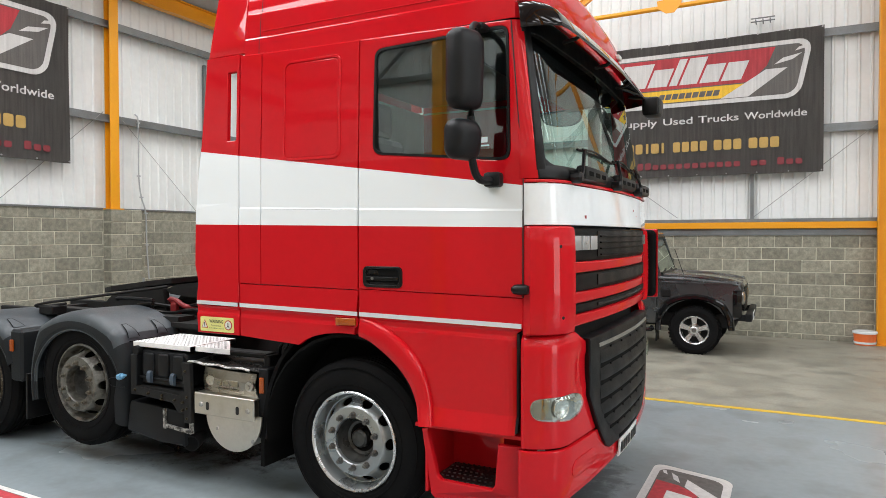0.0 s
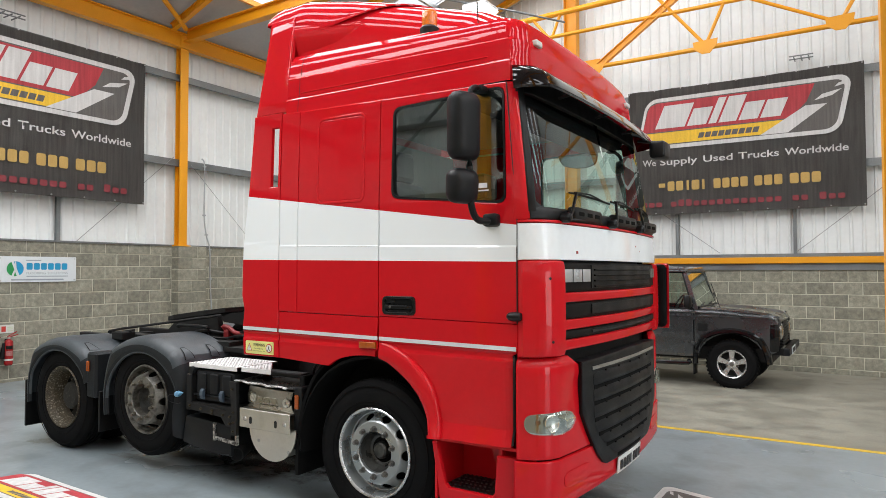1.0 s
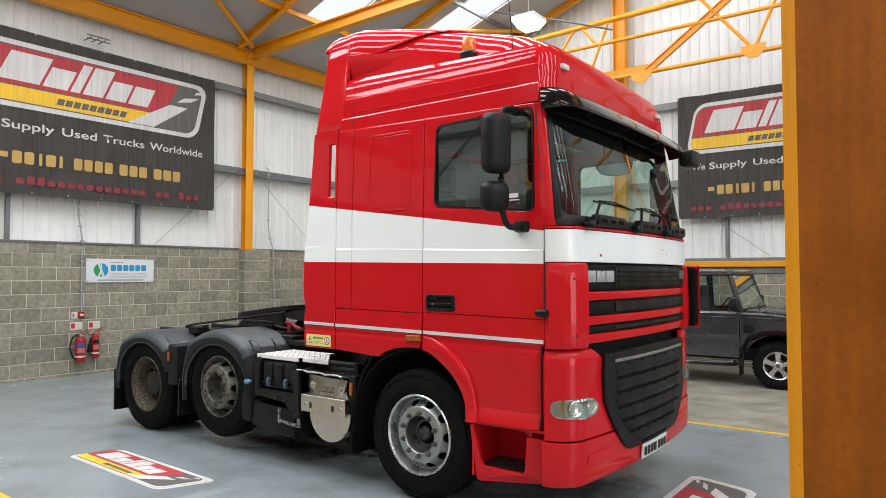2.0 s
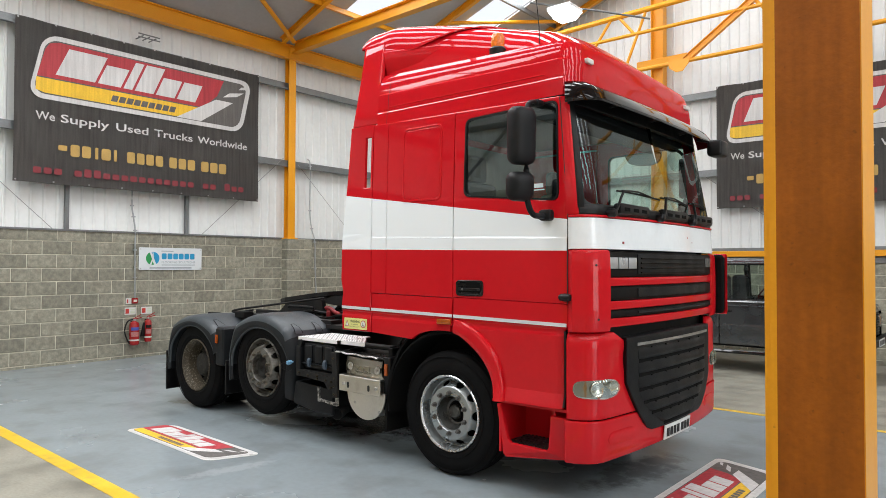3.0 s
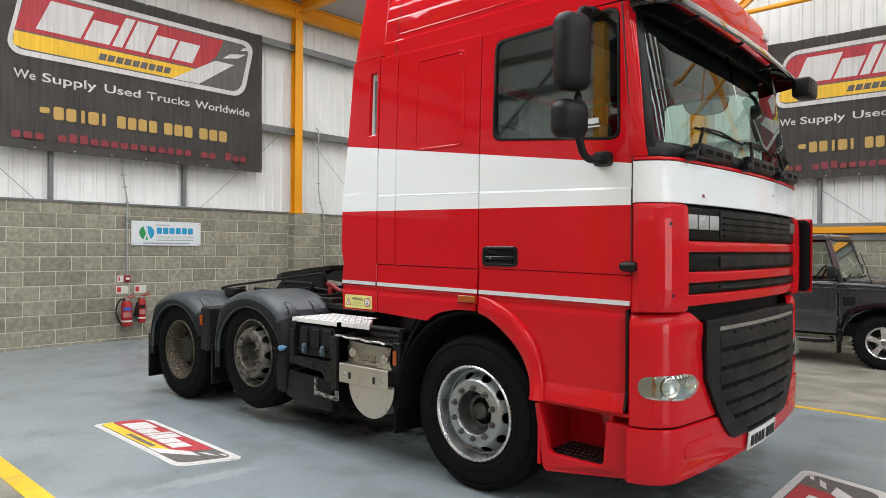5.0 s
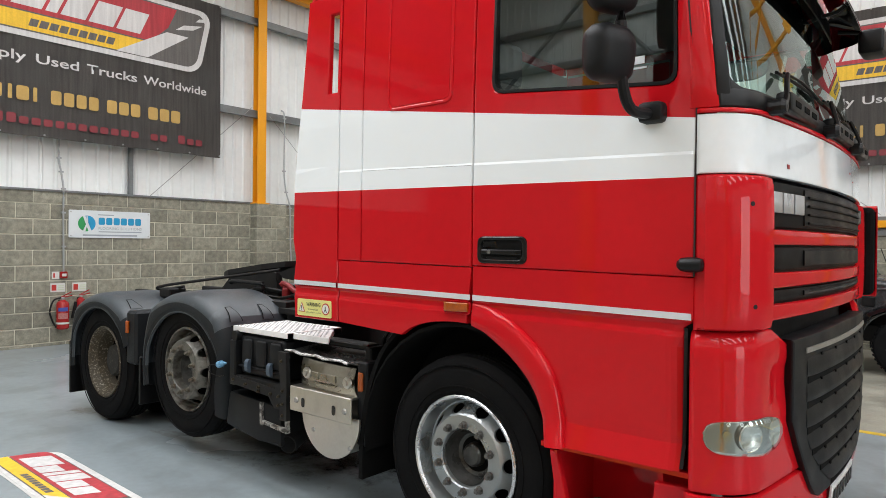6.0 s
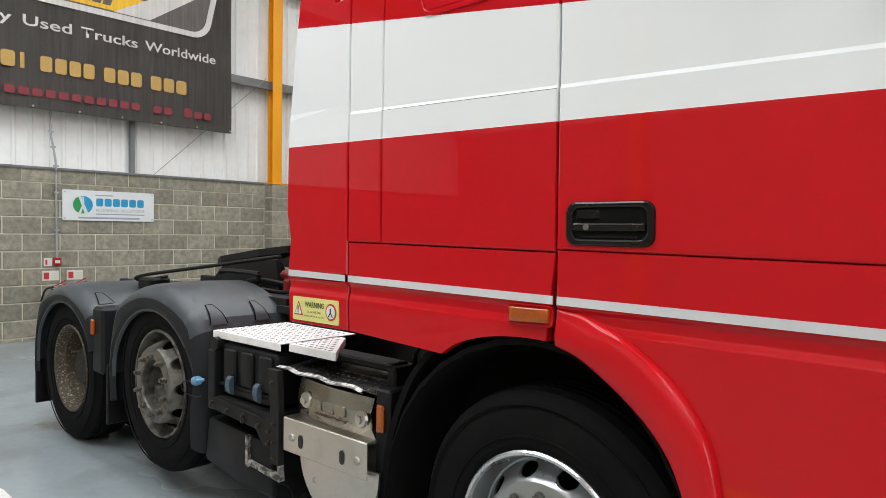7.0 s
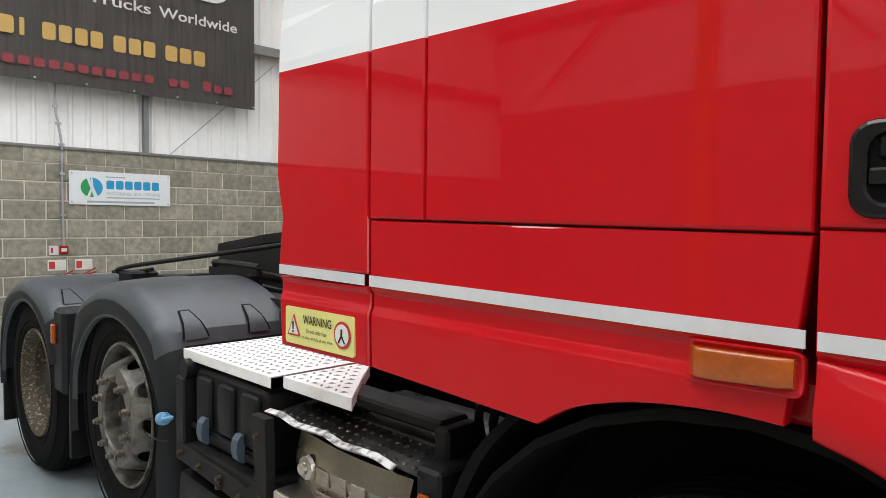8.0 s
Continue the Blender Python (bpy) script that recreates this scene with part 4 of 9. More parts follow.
M_NUTD = material("worn_steel_nut", (0.17, 0.165, 0.155), 0.45, 0.7, 0.25, 20, 90, dirt=(0.05, 0.04, 0.03), dirt_amount=0.6, dirt_scale=40, dirt_from=0.5)
M_NUTR = material("bronzed_rusty_nut", (0.20, 0.18, 0.145), 0.42, 0.7, 0.25, 20, 90, dirt=(0.05, 0.032, 0.02), dirt_amount=0.7, dirt_scale=40, dirt_from=0.5)
M_BOLT = material("grimy_zinc_bolt", (0.060, 0.048, 0.030), 0.45, 0.6, 0.25, 20, 90)
M_STUD = material("worn_steel_stud", (0.18, 0.175, 0.165), 0.3, 0.9, 0.3, 14, 60, dirt=(0.02, 0.018, 0.015), dirt_amount=0.95, dirt_scale=11, dirt_from=0.46)
M_BADGE = material("silver_badge", (0.56, 0.57, 0.58), 0.35, 0.6, 0.04)
M_DRED_P = material("bare_red_chip", (0.30, 0.012, 0.012), 0.5, 0, 0.1)
M_HANDLE = material("smooth_black_handle", (0.006, 0.006, 0.0065), 0.28, 0, 0.08, 8, 60, coat=0.3, spec=0.2)
M_SHEET = material("dark_tread_sheet", (0.045, 0.044, 0.043), 0.33, 0.6, 0.25, 8, 45, 0.25, 55, dirt=(0.02, 0.018, 0.015), dirt_amount=0.85, dirt_scale=18, dirt_from=0.45)
M_CHIP = material("chipped_white_paint", (0.72, 0.72, 0.70), 0.5, 0, 0.08, 10, 70, 0.2, 120, dirt=(0.08, 0.075, 0.065), dirt_amount=0.9, dirt_scale=38, dirt_from=0.45)
M_HUB = material("greasy_hub_metal", (0.085, 0.085, 0.08), 0.35, 0.6, 0.2, 12, 90, 0.1, 140, dirt=(0.02, 0.018, 0.015), dirt_amount=0.7, dirt_scale=14, dirt_from=0.48)
M_STEELD = material("heat_stained_stainless", (0.34, 0.315, 0.265), 0.30, 1.0, 0.10, 5, 60, 0.03, 200, dirt=(0.17, 0.145, 0.11), dirt_amount=0.5, dirt_scale=6, rough_vary=0.06)
M_INDIC = material("indicator_lens", (0.38, 0.075, 0.004), 0.12, 0, 0.12, 30, 120, 0.3, 140, coat=0.8)
M_STEEL = material("brushed_stainless", (0.60, 0.575, 0.52), 0.34, 1.0, 0.05, 5, 60, 0.02, 200, dirt=(0.36, 0.33, 0.28), dirt_amount=0.35, dirt_scale=7, rough_vary=0.05)
M_ALU = material("white_chequer_plate", (0.84, 0.84, 0.83), 0.4, 0.0, 0.05, 6, 70, dirt=(0.45, 0.44, 0.41), dirt_amount=0.25, dirt_scale=9)
M_AMBER = material("amber_lens", (0.32, 0.058, 0.004), 0.15, 0, 0.05, 20, 80, coat=0.5)
M_CHROME = material("lamp_reflector", (0.62, 0.63, 0.62), 0.2, 1.0, 0.05, 20, 90)
M_CREAM = material("cab_lining", (0.30, 0.30, 0.275), 0.8, 0, 0.08, 3, 60)
M_SEAT = material("seat_cloth", (0.07, 0.07, 0.08), 0.9, 0, 0.15, 6, 90)
M_PLATEY = material("warning_yellow", (0.78, 0.75, 0.27), 0.45, 0, 0.05)
M_BLUEP = material("blue_plastic_cap", (0.055, 0.080, 0.110), 0.45, 0, 0.1)
M_VISOR = material("smoked_visor", (0.006, 0.004, 0.004), 0.06, 0, 0.05, 4, 40, coat=0.45, spec=0.12, rough_vary=0.02)


def glass(name, color, rough=0.0, alpha=0.25, gain=1.05):
    """Thin tinted glass: clear through, with a mirror-like surface."""
    m = bpy.data.materials.new(name)
    m.use_nodes = True
    n, l = m.node_tree.nodes, m.node_tree.links
    n.remove(n["Principled BSDF"])
    tr, gl, fr, mx = n.new("ShaderNodeBsdfTransparent"), n.new("ShaderNodeBsdfGlossy"), n.new("ShaderNodeFresnel"), n.new("ShaderNodeMixShader")
    tr.inputs[0].default_value = (*color, 1)
    gl.inputs["Roughness"].default_value = rough
    gl.inputs[0].default_value = (0.90, 1.0, 0.975, 1)
    fr.inputs[0].default_value = 1.52
    dbl = n.new("ShaderNodeMath")
    dbl.operation, dbl.use_clamp = "MULTIPLY_ADD", True
    dbl.inputs[1].default_value, dbl.inputs[2].default_value = gain, alpha
    l.new(fr.outputs[0], dbl.inputs[0])
    l.new(dbl.outputs[0], mx.inputs[0])
    l.new(tr.outputs[0], mx.inputs[1])
    l.new(gl.outputs[0], mx.inputs[2])
    l.new(mx.outputs[0], n["Material Output"].inputs[0])
    return m


M_WSCREEN = glass("windscreen_glass", (0.80, 0.92, 0.86), 0.0, 0.0, 1.0)
M_DGLASS = glass("tinted_door_glass", (0.58, 0.74, 0.69), 0.0, 0.0, 2.7)
M_LENS = glass("lamp_lens", (0.86, 0.88, 0.85), 0.04, 0.0, 0.45)

truck = thing("tractor_unit", (-3.6, TC, 0.0), "red three-axle lorry tractor with white band on grey floor", "truck")


def yside(side, inset):
    return TS + inset if side < 0 else TN - inset


def side_off(x, z):
    """How far the cab's side stands in from its widest plane, by height."""
    crease = 1.945 - 0.025 * (x + 3.39)
    o = 0.0
    if z > crease:
        o += 0.005 * min(1.0, (z - crease) / 0.012) + 0.022 * max(0.0, (z - 2.2) / 0.75)
    fold = 1.294 - 0.013 * (x + 3.39)
    t = max(0.0, min(1.0, (fold - z) / 0.020))
    o += 0.010 * t * t * (3 - 2 * t)
    t = max(0.0, min(1.0, (fold - 0.040 - z) / 0.030))
    o -= 0.008 * t * t * (3 - 2 * t)
    if z < 1.20:
        o += 0.006 * (1.20 - z) / 0.2
    if -1.14 < x and z < 1.26:
        o += 0.045 * (min(x, -1.06) + 1.14) ** 2 / 0.0064 * min(1.0, (1.26 - z) / 0.10)
    if 0.67 < z < 0.79:
        o -= 0.030 * (0.79 - z) / 0.1
    return o


def shell(bm, inward, depth):
    """Gives an open sheet its thickness: a second sheet along `inward`, and a rim. Returns the outer rim's edges."""
    faces, rim = bm.faces[:], [e for e in bm.edges if e.is_boundary]
    twin = {v: bm.verts.new(v.co + (inward(v) if callable(inward) else Vector(inward)) * depth) for v in bm.verts[:]}
    pairs = [(e.verts[0], e.verts[1]) for e in rim]
    for f in faces:
        bm.faces.new([twin[v] for v in reversed(f.verts)])
    for a, b in pairs:
        bm.faces.new((a, b, twin[b], twin[a]))
    bmesh.ops.recalc_face_normals(bm, faces=bm.faces[:])
    return rim


FOLDS = [1.294 - 0.0033 * k for k in range(7)] + [1.254 - 0.0043 * k for k in range(8)]


def side_panel(name, outline, mat, parent, side=-1, holes=(), thick=0.03, bevel=0.007, extra=0.0, cuts=(), label="", xcuts=()):
    """A body panel: an outline (x, z) with holes, laid on the cab's side."""
    bm = bmesh.new()
    for loop in (outline, *holes):
        vs = [bm.verts.new((x, 0, z)) for x, z in loop]
        if not holes:
            bm.faces.new(vs)
            continue
        for a, b in zip(vs, vs[1:] + vs[:1]):
            bm.edges.new((a, b))
    if holes:
        bmesh.ops.triangle_fill(bm, edges=bm.edges[:], use_beauty=True)
        bmesh.ops.dissolve_limit(bm, angle_limit=0.001, verts=[], edges=bm.edges[:])
    for z in (1.20, *cuts):
        bmesh.ops.bisect_plane(bm, geom=bm.verts[:] + bm.edges[:] + bm.faces[:], plane_co=(0, 0, z), plane_no=(0, 0, 1))
    for x in xcuts:
        bmesh.ops.bisect_plane(bm, geom=bm.verts[:] + bm.edges[:] + bm.faces[:], plane_co=(x, 0, 0), plane_no=(1, 0, 0))
    for c in (1.945, 1.957):
        bmesh.ops.bisect_plane(bm, geom=bm.verts[:] + bm.edges[:] + bm.faces[:], plane_co=(-3.39, 0, c), plane_no=(0.025, 0, 1))
    for c in FOLDS:
        bmesh.ops.bisect_plane(bm, geom=bm.verts[:] + bm.edges[:] + bm.faces[:], plane_co=(-3.39, 0, c), plane_no=(0.013, 0, 1))
    for v in bm.verts:
        v.co.y = yside(side, side_off(v.co.x, v.co.z) - extra)
    rim = shell(bm, (0, -side, 0), thick)
    if bevel:
        bmesh.ops.bevel(bm, geom=rim, offset=bevel, segments=2, affect="EDGES", profile=0.5)
    return part(name, bm, mat, parent, label)


def tiled_panel(name, rows, skip, mat, parent, side, thick=0.03, bevel=0.007):
    """A panel of rows (z, x of each column edge), without the cells (row, column) to skip."""
    bm = bmesh.new()
    grid = [[bm.verts.new((x, yside(side, side_off(x, z)), z)) for x in xs] for z, xs in rows]
    for j in range(len(rows) - 1):
        for i in range(len(rows[0][1]) - 1):
            if (j, i) not in skip:
                bm.faces.new((grid[j][i], grid[j][i + 1], grid[j + 1][i + 1], grid[j + 1][i]))
    rim = shell(bm, (0, -side, 0), thick)
    bmesh.ops.bevel(bm, geom=rim, offset=bevel, segments=2, affect="EDGES", profile=0.5)
    return part(name, bm, mat, parent)


ARCH = [(v.x, v.z) for v in smooth_path([(-2.53, 0, 1.073), (-2.479, 0, 1.106), (-2.426, 0, 1.130), (-2.332, 0, 1.154), (-2.227, 0, 1.166), (-2.135, 0, 1.167), (-2.05, 0, 1.158), (-1.97, 0, 1.127), (-1.83, 0, 1.034), (-1.735, 0, 0.942), (-1.682, 0, 0.842), (-1.642, 0, 0.686)], 3)]


def round_poly(corners, r, seg=4):
    """A polygon with its corners rounded."""
    out = []
    n = len(corners)
    for i in range(n):
        p, a, b = Vector(corners[i]), Vector(corners[i - 1]), Vector(corners[(i + 1) % n])
        s0, s1 = p + (a - p).normalized() * r, p + (b - p).normalized() * r
        for k in range(seg + 1):
            t = k / seg
            q = s0 * (1 - t) ** 2 + p * 2 * t * (1 - t) + s1 * t ** 2
            out.append((q.x, q.y))
    return out


WINDOW = round_poly([(-1.968, 2.236), (-1.106, 2.156), (-1.126, 2.882), (-1.962, 2.852)], 0.06)


def line(z_rear, slope, x):
    return z_rear + slope * (x + 3.4)


G = 0.0036
XA, XB, XD = -3.015, -2.827, -2.072      # upright joints of the side: corner, sleeper, door
# near black, for black parts and for the shade in joints and slits
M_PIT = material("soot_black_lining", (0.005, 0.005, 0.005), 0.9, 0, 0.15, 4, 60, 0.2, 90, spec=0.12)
M_INKY = material("dark_joint", (0.02, 0.012, 0.012), 0.7, 0, 0.05)
for side in (-1, 1):
    # rear corner panel with its slot, upper part and skirt
    tiled_panel("corner_panel", [(z, (xr, -3.118, -3.042, XA - G)) for z, xr in ((1.318, -3.402), (1.45, -3.385), (1.56, -3.412), (1.86, -3.405), (1.948, -3.402), (1.975, -3.400), (2.20, -3.375), (2.39, -3.352), (2.60, -3.335), (2.842, -3.318), (2.955, -3.312))],
                {(7, 1), (8, 1)}, M_LIV, truck, side)
    side_panel("corner_skirt", [(-3.395, 1.10), (-3.402, 1.29), (XA - G, 1.29), (XA - G, 1.10)], M_LIV, truck, side)
    # sleeper side panels
    side_panel("sleeper_strip", [(XA + G, 1.448), (XA + G, 2.945), (XB - G * 0.7, 2.94), (XB - G * 0.7, 1.446)], M_LIV, truck, side, cuts=(2.2,))
    locker = side_panel("sleeper_panel", [(XB + G * 0.7, 1.446), (XB + G * 0.7, 2.94), (XD - G, 2.925), (XD - G, 1.436)], M_LIV, truck, side, cuts=(2.2, 2.6))
    sp = side_panel("raised_rim", round_rect(-2.645, -2.200, 2.228, 2.858, 0.05, 5), M_LIV, locker, side, holes=[round_rect(-2.628, -2.217, 2.245, 2.841, 0.04, 5)], thick=0.02, bevel=0.004, extra=0.006)
    side_panel("raised_field", round_rect(-2.623, -2.222, 2.250, 2.836, 0.036, 5), M_LIV, locker, side, thick=0.02, bevel=0.003, extra=0.002)
    side_panel("panel_joint", [(-2.822, 1.9318), (-2.078, 1.9128), (-2.078, 1.9142), (-2.822, 1.9332)], M_INKY, locker, side, thick=0.004, bevel=0.0, extra=0.0006)
    side_panel("sleeper_skirt", [(XA + G, 1.10), (XA + G, 1.4445), (XD - G, 1.4325)] + [(x, z) for x, z in reversed(ARCH) if x <= XD - 0.012], M_LIV, truck, side, extra=-0.005, bevel=0.004)
    # door with window
    door = side_panel("door", [(XD + G, 1.443), (XD + G, 2.925), (-1.112, 2.905), (-1.035, 2.05), (-1.035, 1.428)], M_LIV, truck, side, holes=[WINDOW], cuts=(2.2, 2.6), label="red door with a white band and black window seal")
    side_panel("door_skirt", [(XD + G, 1.161), (XD + G, 1.4402), (-1.035, 1.4255), (-1.036, 1.272), (-1.050, 1.252), (-1.076, 1.236), (-1.085, 0.69), (-1.642, 0.685)] + [(x, z) for x, z in reversed(ARCH) if XD + 0.02 < x < -1.645], M_LIV, door, side, bevel=0.004, extra=-0.005, cuts=(0.79, 1.16, 1.24), xcuts=(-1.14, -1.12, -1.10, -1.085, -1.07, -1.055))
    side_panel("panel_joint", [(-1.036, 1.43), (-1.036, 2.05), (-1.113, 2.90), (-1.107, 2.90), (-1.030, 2.05), (-1.030, 1.43)], M_INKY, door, side, thick=0.004, bevel=0.0, extra=0.0015)
    side_panel("panel_joint", [(-1.084, 0.70), (-1.074, 1.235), (-1.063, 1.235), (-1.074, 0.70)], M_INKY, truck, side, thick=0.004, bevel=0.0, extra=-0.002, cuts=(0.79,))
    bm = bmesh.new()
    vs = [bm.verts.new((x, 0, z)) for x, z in WINDOW]
    cx, cz = -1.535, 2.52
    ins = [bm.verts.new((cx + (x - cx) * 0.970, 0, cz + (z - cz) * 0.960)) for x, z in WINDOW]
    for i in range(len(vs)):
        bm.faces.new((vs[i], vs[(i + 1) % len(vs)], ins[(i + 1) % len(vs)], ins[i]))
    for v in bm.verts:
        v.co.y = yside(side, side_off(v.co.x, v.co.z) - 0.003)
    shell(bm, (0, -side, 0), 0.03)
    part("window_seal", bm, M_BLK, door, "black rubber seal")
    bm = bmesh.new()
    bm.faces.new([bm.verts.new((cx + (x - cx) * 0.985, yside(side, 0.028), cz + (z - cz) * 0.980)) for x, z in WINDOW])
    pane = part("window_pane", bm, M_DGLASS, door, "dark tinted glass")
    pane.visible_shadow = False
    if side < 0:
        for x0, x1, z0, z1 in ((-1.335, -1.245, 2.262, 2.292), (-1.345, -1.235, 2.242, 2.250)):
            bm = boxes((x0, x1, TS + 0.022, TS + 0.0245, z0, z1))
            part("glass_mark", bm, M_TAPE, pane)
    # handle: dished plate, bar and lock
    side_panel("handle_plate", round_rect(-2.035, -1.765, 1.455, 1.58, 0.03, 4), M_HANDLE, door, side, thick=0.02, bevel=0.006, extra=0.008, holes=[round_rect(-2.012, -1.788, 1.475, 1.562, 0.022, 4)])
    side_panel("handle_dish", round_rect(-2.014, -1.786, 1.473, 1.564, 0.022, 4), M_PIT, door, side, thick=0.01, bevel=0.0, extra=0.0012)
    bm = bmesh.new()
    ya = yside(side, -0.010)
    box(bm, -2.012, -1.790, *sorted((ya, ya - side * 0.012)), 1.497, 1.520, bevel=0.005, seg=2)
    box(bm, -1.985, -1.815, *sorted((yside(side, -0.004), yside(side, 0.004))), 1.476, 1.486, bevel=0.003)
    part("handle_bar", bm, M_HANDLE, door)
    bm = boxes((-2.004, -1.930, *sorted((yside(side, -0.006), yside(side, 0.004))), 1.528, 1.560), bevel=0.005)
    part("handle_block", bm, M_HANDLE, door)
    bm = bmesh.new()
    rod(bm, (-1.965, ya, 1.508), (-1.965, ya + side * 0.004, 1.508), 0.0095, 12)
    part("lock", bm, M_NUTD, door)
    # stripes of pale tape
    for x0, x1 in ((-3.395, XA - 0.012), (XA + 0.008, XD - 0.007), (XD + 0.008, -1.042)):
        side_panel("tape_stripe", [(x0, line(1.297, -0.013, x0)), (x1, line(1.297, -0.013, x1)), (x1, line(1.322, -0.013, x1)), (x0, line(1.322, -0.013, x0))], M_TAPE, truck, side, thick=0.004, bevel=0.0, extra=0.002, xcuts=(-1.14, -1.12, -1.10, -1.085, -1.07, -1.055))
    # flared lip of the wheel arch, on the door's skirt
    inner = smooth_path([(-2.064, 0, 1.160), (-1.97, 0, 1.127), (-1.83, 0, 1.034), (-1.735, 0, 0.942), (-1.682, 0, 0.842), (-1.642, 0, 0.686)], 6)
    outer = smooth_path([(-2.064, 0, 1.264), (-1.955, 0, 1.248), (-1.825, 0, 1.188), (-1.697, 0, 1.085), (-1.612, 0, 0.95), (-1.562, 0, 0.690)], 6)
    bm = bmesh.new()
    rows = []
    for i, (p, q) in enumerate(zip(inner, outer)):
        k = i / (len(inner) - 1)
        high = 0.012 + 0.026 * min(1.0, k * 1.6)
        row = []
        for f, lift in ((-0.02, -0.010), (0.0, high * 0.72), (0.06, high * 0.92), (0.35, high), (0.75, high * 0.86), (0.93, high * 0.66), (1.0, high * 0.30), (1.02, -0.006)):
            r = p + (q - p) * f
            row.append(bm.verts.new((r.x, yside(side, side_off(-1.9, r.z) - lift), r.z)))
        rows.append(row)
    for a, b in zip(rows, rows[1:]):
        for k in range(7):
            bm.faces.new((a[k], a[k + 1], b[k + 1], b[k]))
    shell(bm, (0, -side, 0), 0.03)
    lip = part("arch_lip", bm, M_RED, door, smooth=True)
    lip.data.set_sharp_from_angle(angle=radians(70))
    # indicator: a lens that swells towards its rear end, in a moulded seat
    bm = bmesh.new()
    rows = []
    for k in range(9):
        u = k / 8
        rise = 0.004 + 0.020 * min(1.0, u / 0.16) ** 0.5 * (1 - 0.45 * u) * min(1.0, (1 - u) / 0.08 + 0.25)
        ring = round_rect(1.219 + 0.004 * u, 1.265, 0.0, rise + 0.006, 0.0048, 3)
        rows.append([bm.verts.new((-2.236 + 0.146 * u, yside(side, 0.004 - h), z)) for z, h in ring])
    for a, b in zip(rows, rows[1:]):
        for k in range(len(a)):
            bm.faces.new((a[k], a[(k + 1) % len(a)], b[(k + 1) % len(a)], b[k]))
    bm.faces.new(rows[0][::-1])
    bm.faces.new(rows[-1])
    ind = part("side_indicator", bm, M_INDIC, truck, "amber side indicator", smooth=60)
    side_panel("indicator_seat", round_rect(-2.246, -2.080, 1.209, 1.274, 0.012, 3), M_RED, ind, side, thick=0.012, bevel=0.003, extra=0.004)
    bm = boxes((-2.215, -2.195, *sorted((yside(side, -0.004), yside(side, -0.0065))), 1.232, 1.252))
    part("indicator_bulb", bm, M_AMBER, ind)

    # inner skin behind the joints
    bm = bmesh.new()
    for x0, x1, z0, z1 in ((-3.03, -2.10, 1.45, 2.93), (-3.36, -3.02, 1.12, 1.6), (-2.95, -2.72, 1.12, 1.5), (-2.08, -2.04, 1.2, 2.9), (-2.04, -1.05, 1.25, 2.10)):
        box(bm, x0, x1, *sorted((yside(side, 0.062), yside(side, 0.055))), z0, z1)
    part("inner_skin", bm, M_RED, truck)

# warning sticker on the corner skirt
mw = upright((-3.363, TS + 0.001, 1.115), (1, 0, 0))
bm = bmesh.new()
prism(bm, round_rect(0, 0.30, 0, 0.098, 0.008, 3), lambda a, b, c: mw @ Vector((a, b, c - 0.004)), 0.006)
warn = part("warning_sticker", bm, M_PLATEY, truck, "yellow warning sticker with black words")
M_PLATE_W = material("sticker_white", (0.76, 0.76, 0.72), 0.45, 0, 0.04)
M_INK = material("black_ink", (0.012, 0.012, 0.012), 0.5, 0, 0.05)
lettering("warning_word", "WARNING", M_INK, warn, mw @ Matrix.Translation((0.085, 0.058, 0.004)), 0.125, 0.023, bold=0.01)
lettering("warning_line", "Do not walk close", M_INK, warn, mw @ Matrix.Translation((0.100, 0.036, 0.004)), 0.090, 0.011)
lettering("warning_line", "to this vehicle at any time", M_INK, warn, mw @ Matrix.Translation((0.080, 0.017, 0.004)), 0.135, 0.011)
bm = bmesh.new()
prism(bm, [(0.012, 0.022), (0.072, 0.022), (0.042, 0.080)], lambda a, b, c: mw @ Vector((a, b, 0.003 + c)), 0.001)
part("triangle_edge", bm, M_SRED, warn)
bm = bmesh.new()
prism(bm, [(0.020, 0.027), (0.064, 0.027), (0.042, 0.070)], lambda a, b, c: mw @ Vector((a, b, 0.0045 + c)), 0.001)
part("triangle", bm, M_PLATE_W, warn)
bm = bmesh.new()
prism(bm, [(0.0400, 0.039), (0.0440, 0.039), (0.0452, 0.060), (0.0388, 0.060)], lambda a, b, c: mw @ Vector((a, b, 0.006 + c)), 0.001)
prism(bm, [(0.0395, 0.031), (0.0445, 0.031), (0.0445, 0.036), (0.0395, 0.036)], lambda a, b, c: mw @ Vector((a, b, 0.006 + c)), 0.001)
part("triangle_mark", bm, M_INK, warn)
bm = bmesh.new()
prism(bm, disc(0.255, 0.049, 0.034, 0, 350, 22), lambda a, b, c: mw @ Vector((a, b, 0.003 + c)), 0.001)
part("ring", bm, M_SRED, warn)
bm = bmesh.new()
prism(bm, disc(0.255, 0.049, 0.027, 0, 350, 22), lambda a, b, c: mw @ Vector((a, b, 0.0045 + c)), 0.001)
part("ring_field", bm, M_PLATE_W, warn)
bm = bmesh.new()
for q in ([(0.252, 0.044), (0.258, 0.044), (0.258, 0.064), (0.252, 0.064)], [(0.240, 0.030), (0.244, 0.029), (0.256, 0.046), (0.251, 0.046)], [(0.266, 0.029), (0.270, 0.030), (0.259, 0.046), (0.254, 0.046)]):
    prism(bm, q, lambda a, b, c: mw @ Vector((a, b, 0.006 + c)), 0.001)
part("ring_mark", bm, M_INK, warn)

# ---- front of the cab: a plan curve from the door's edge round the corner to the middle and back ----


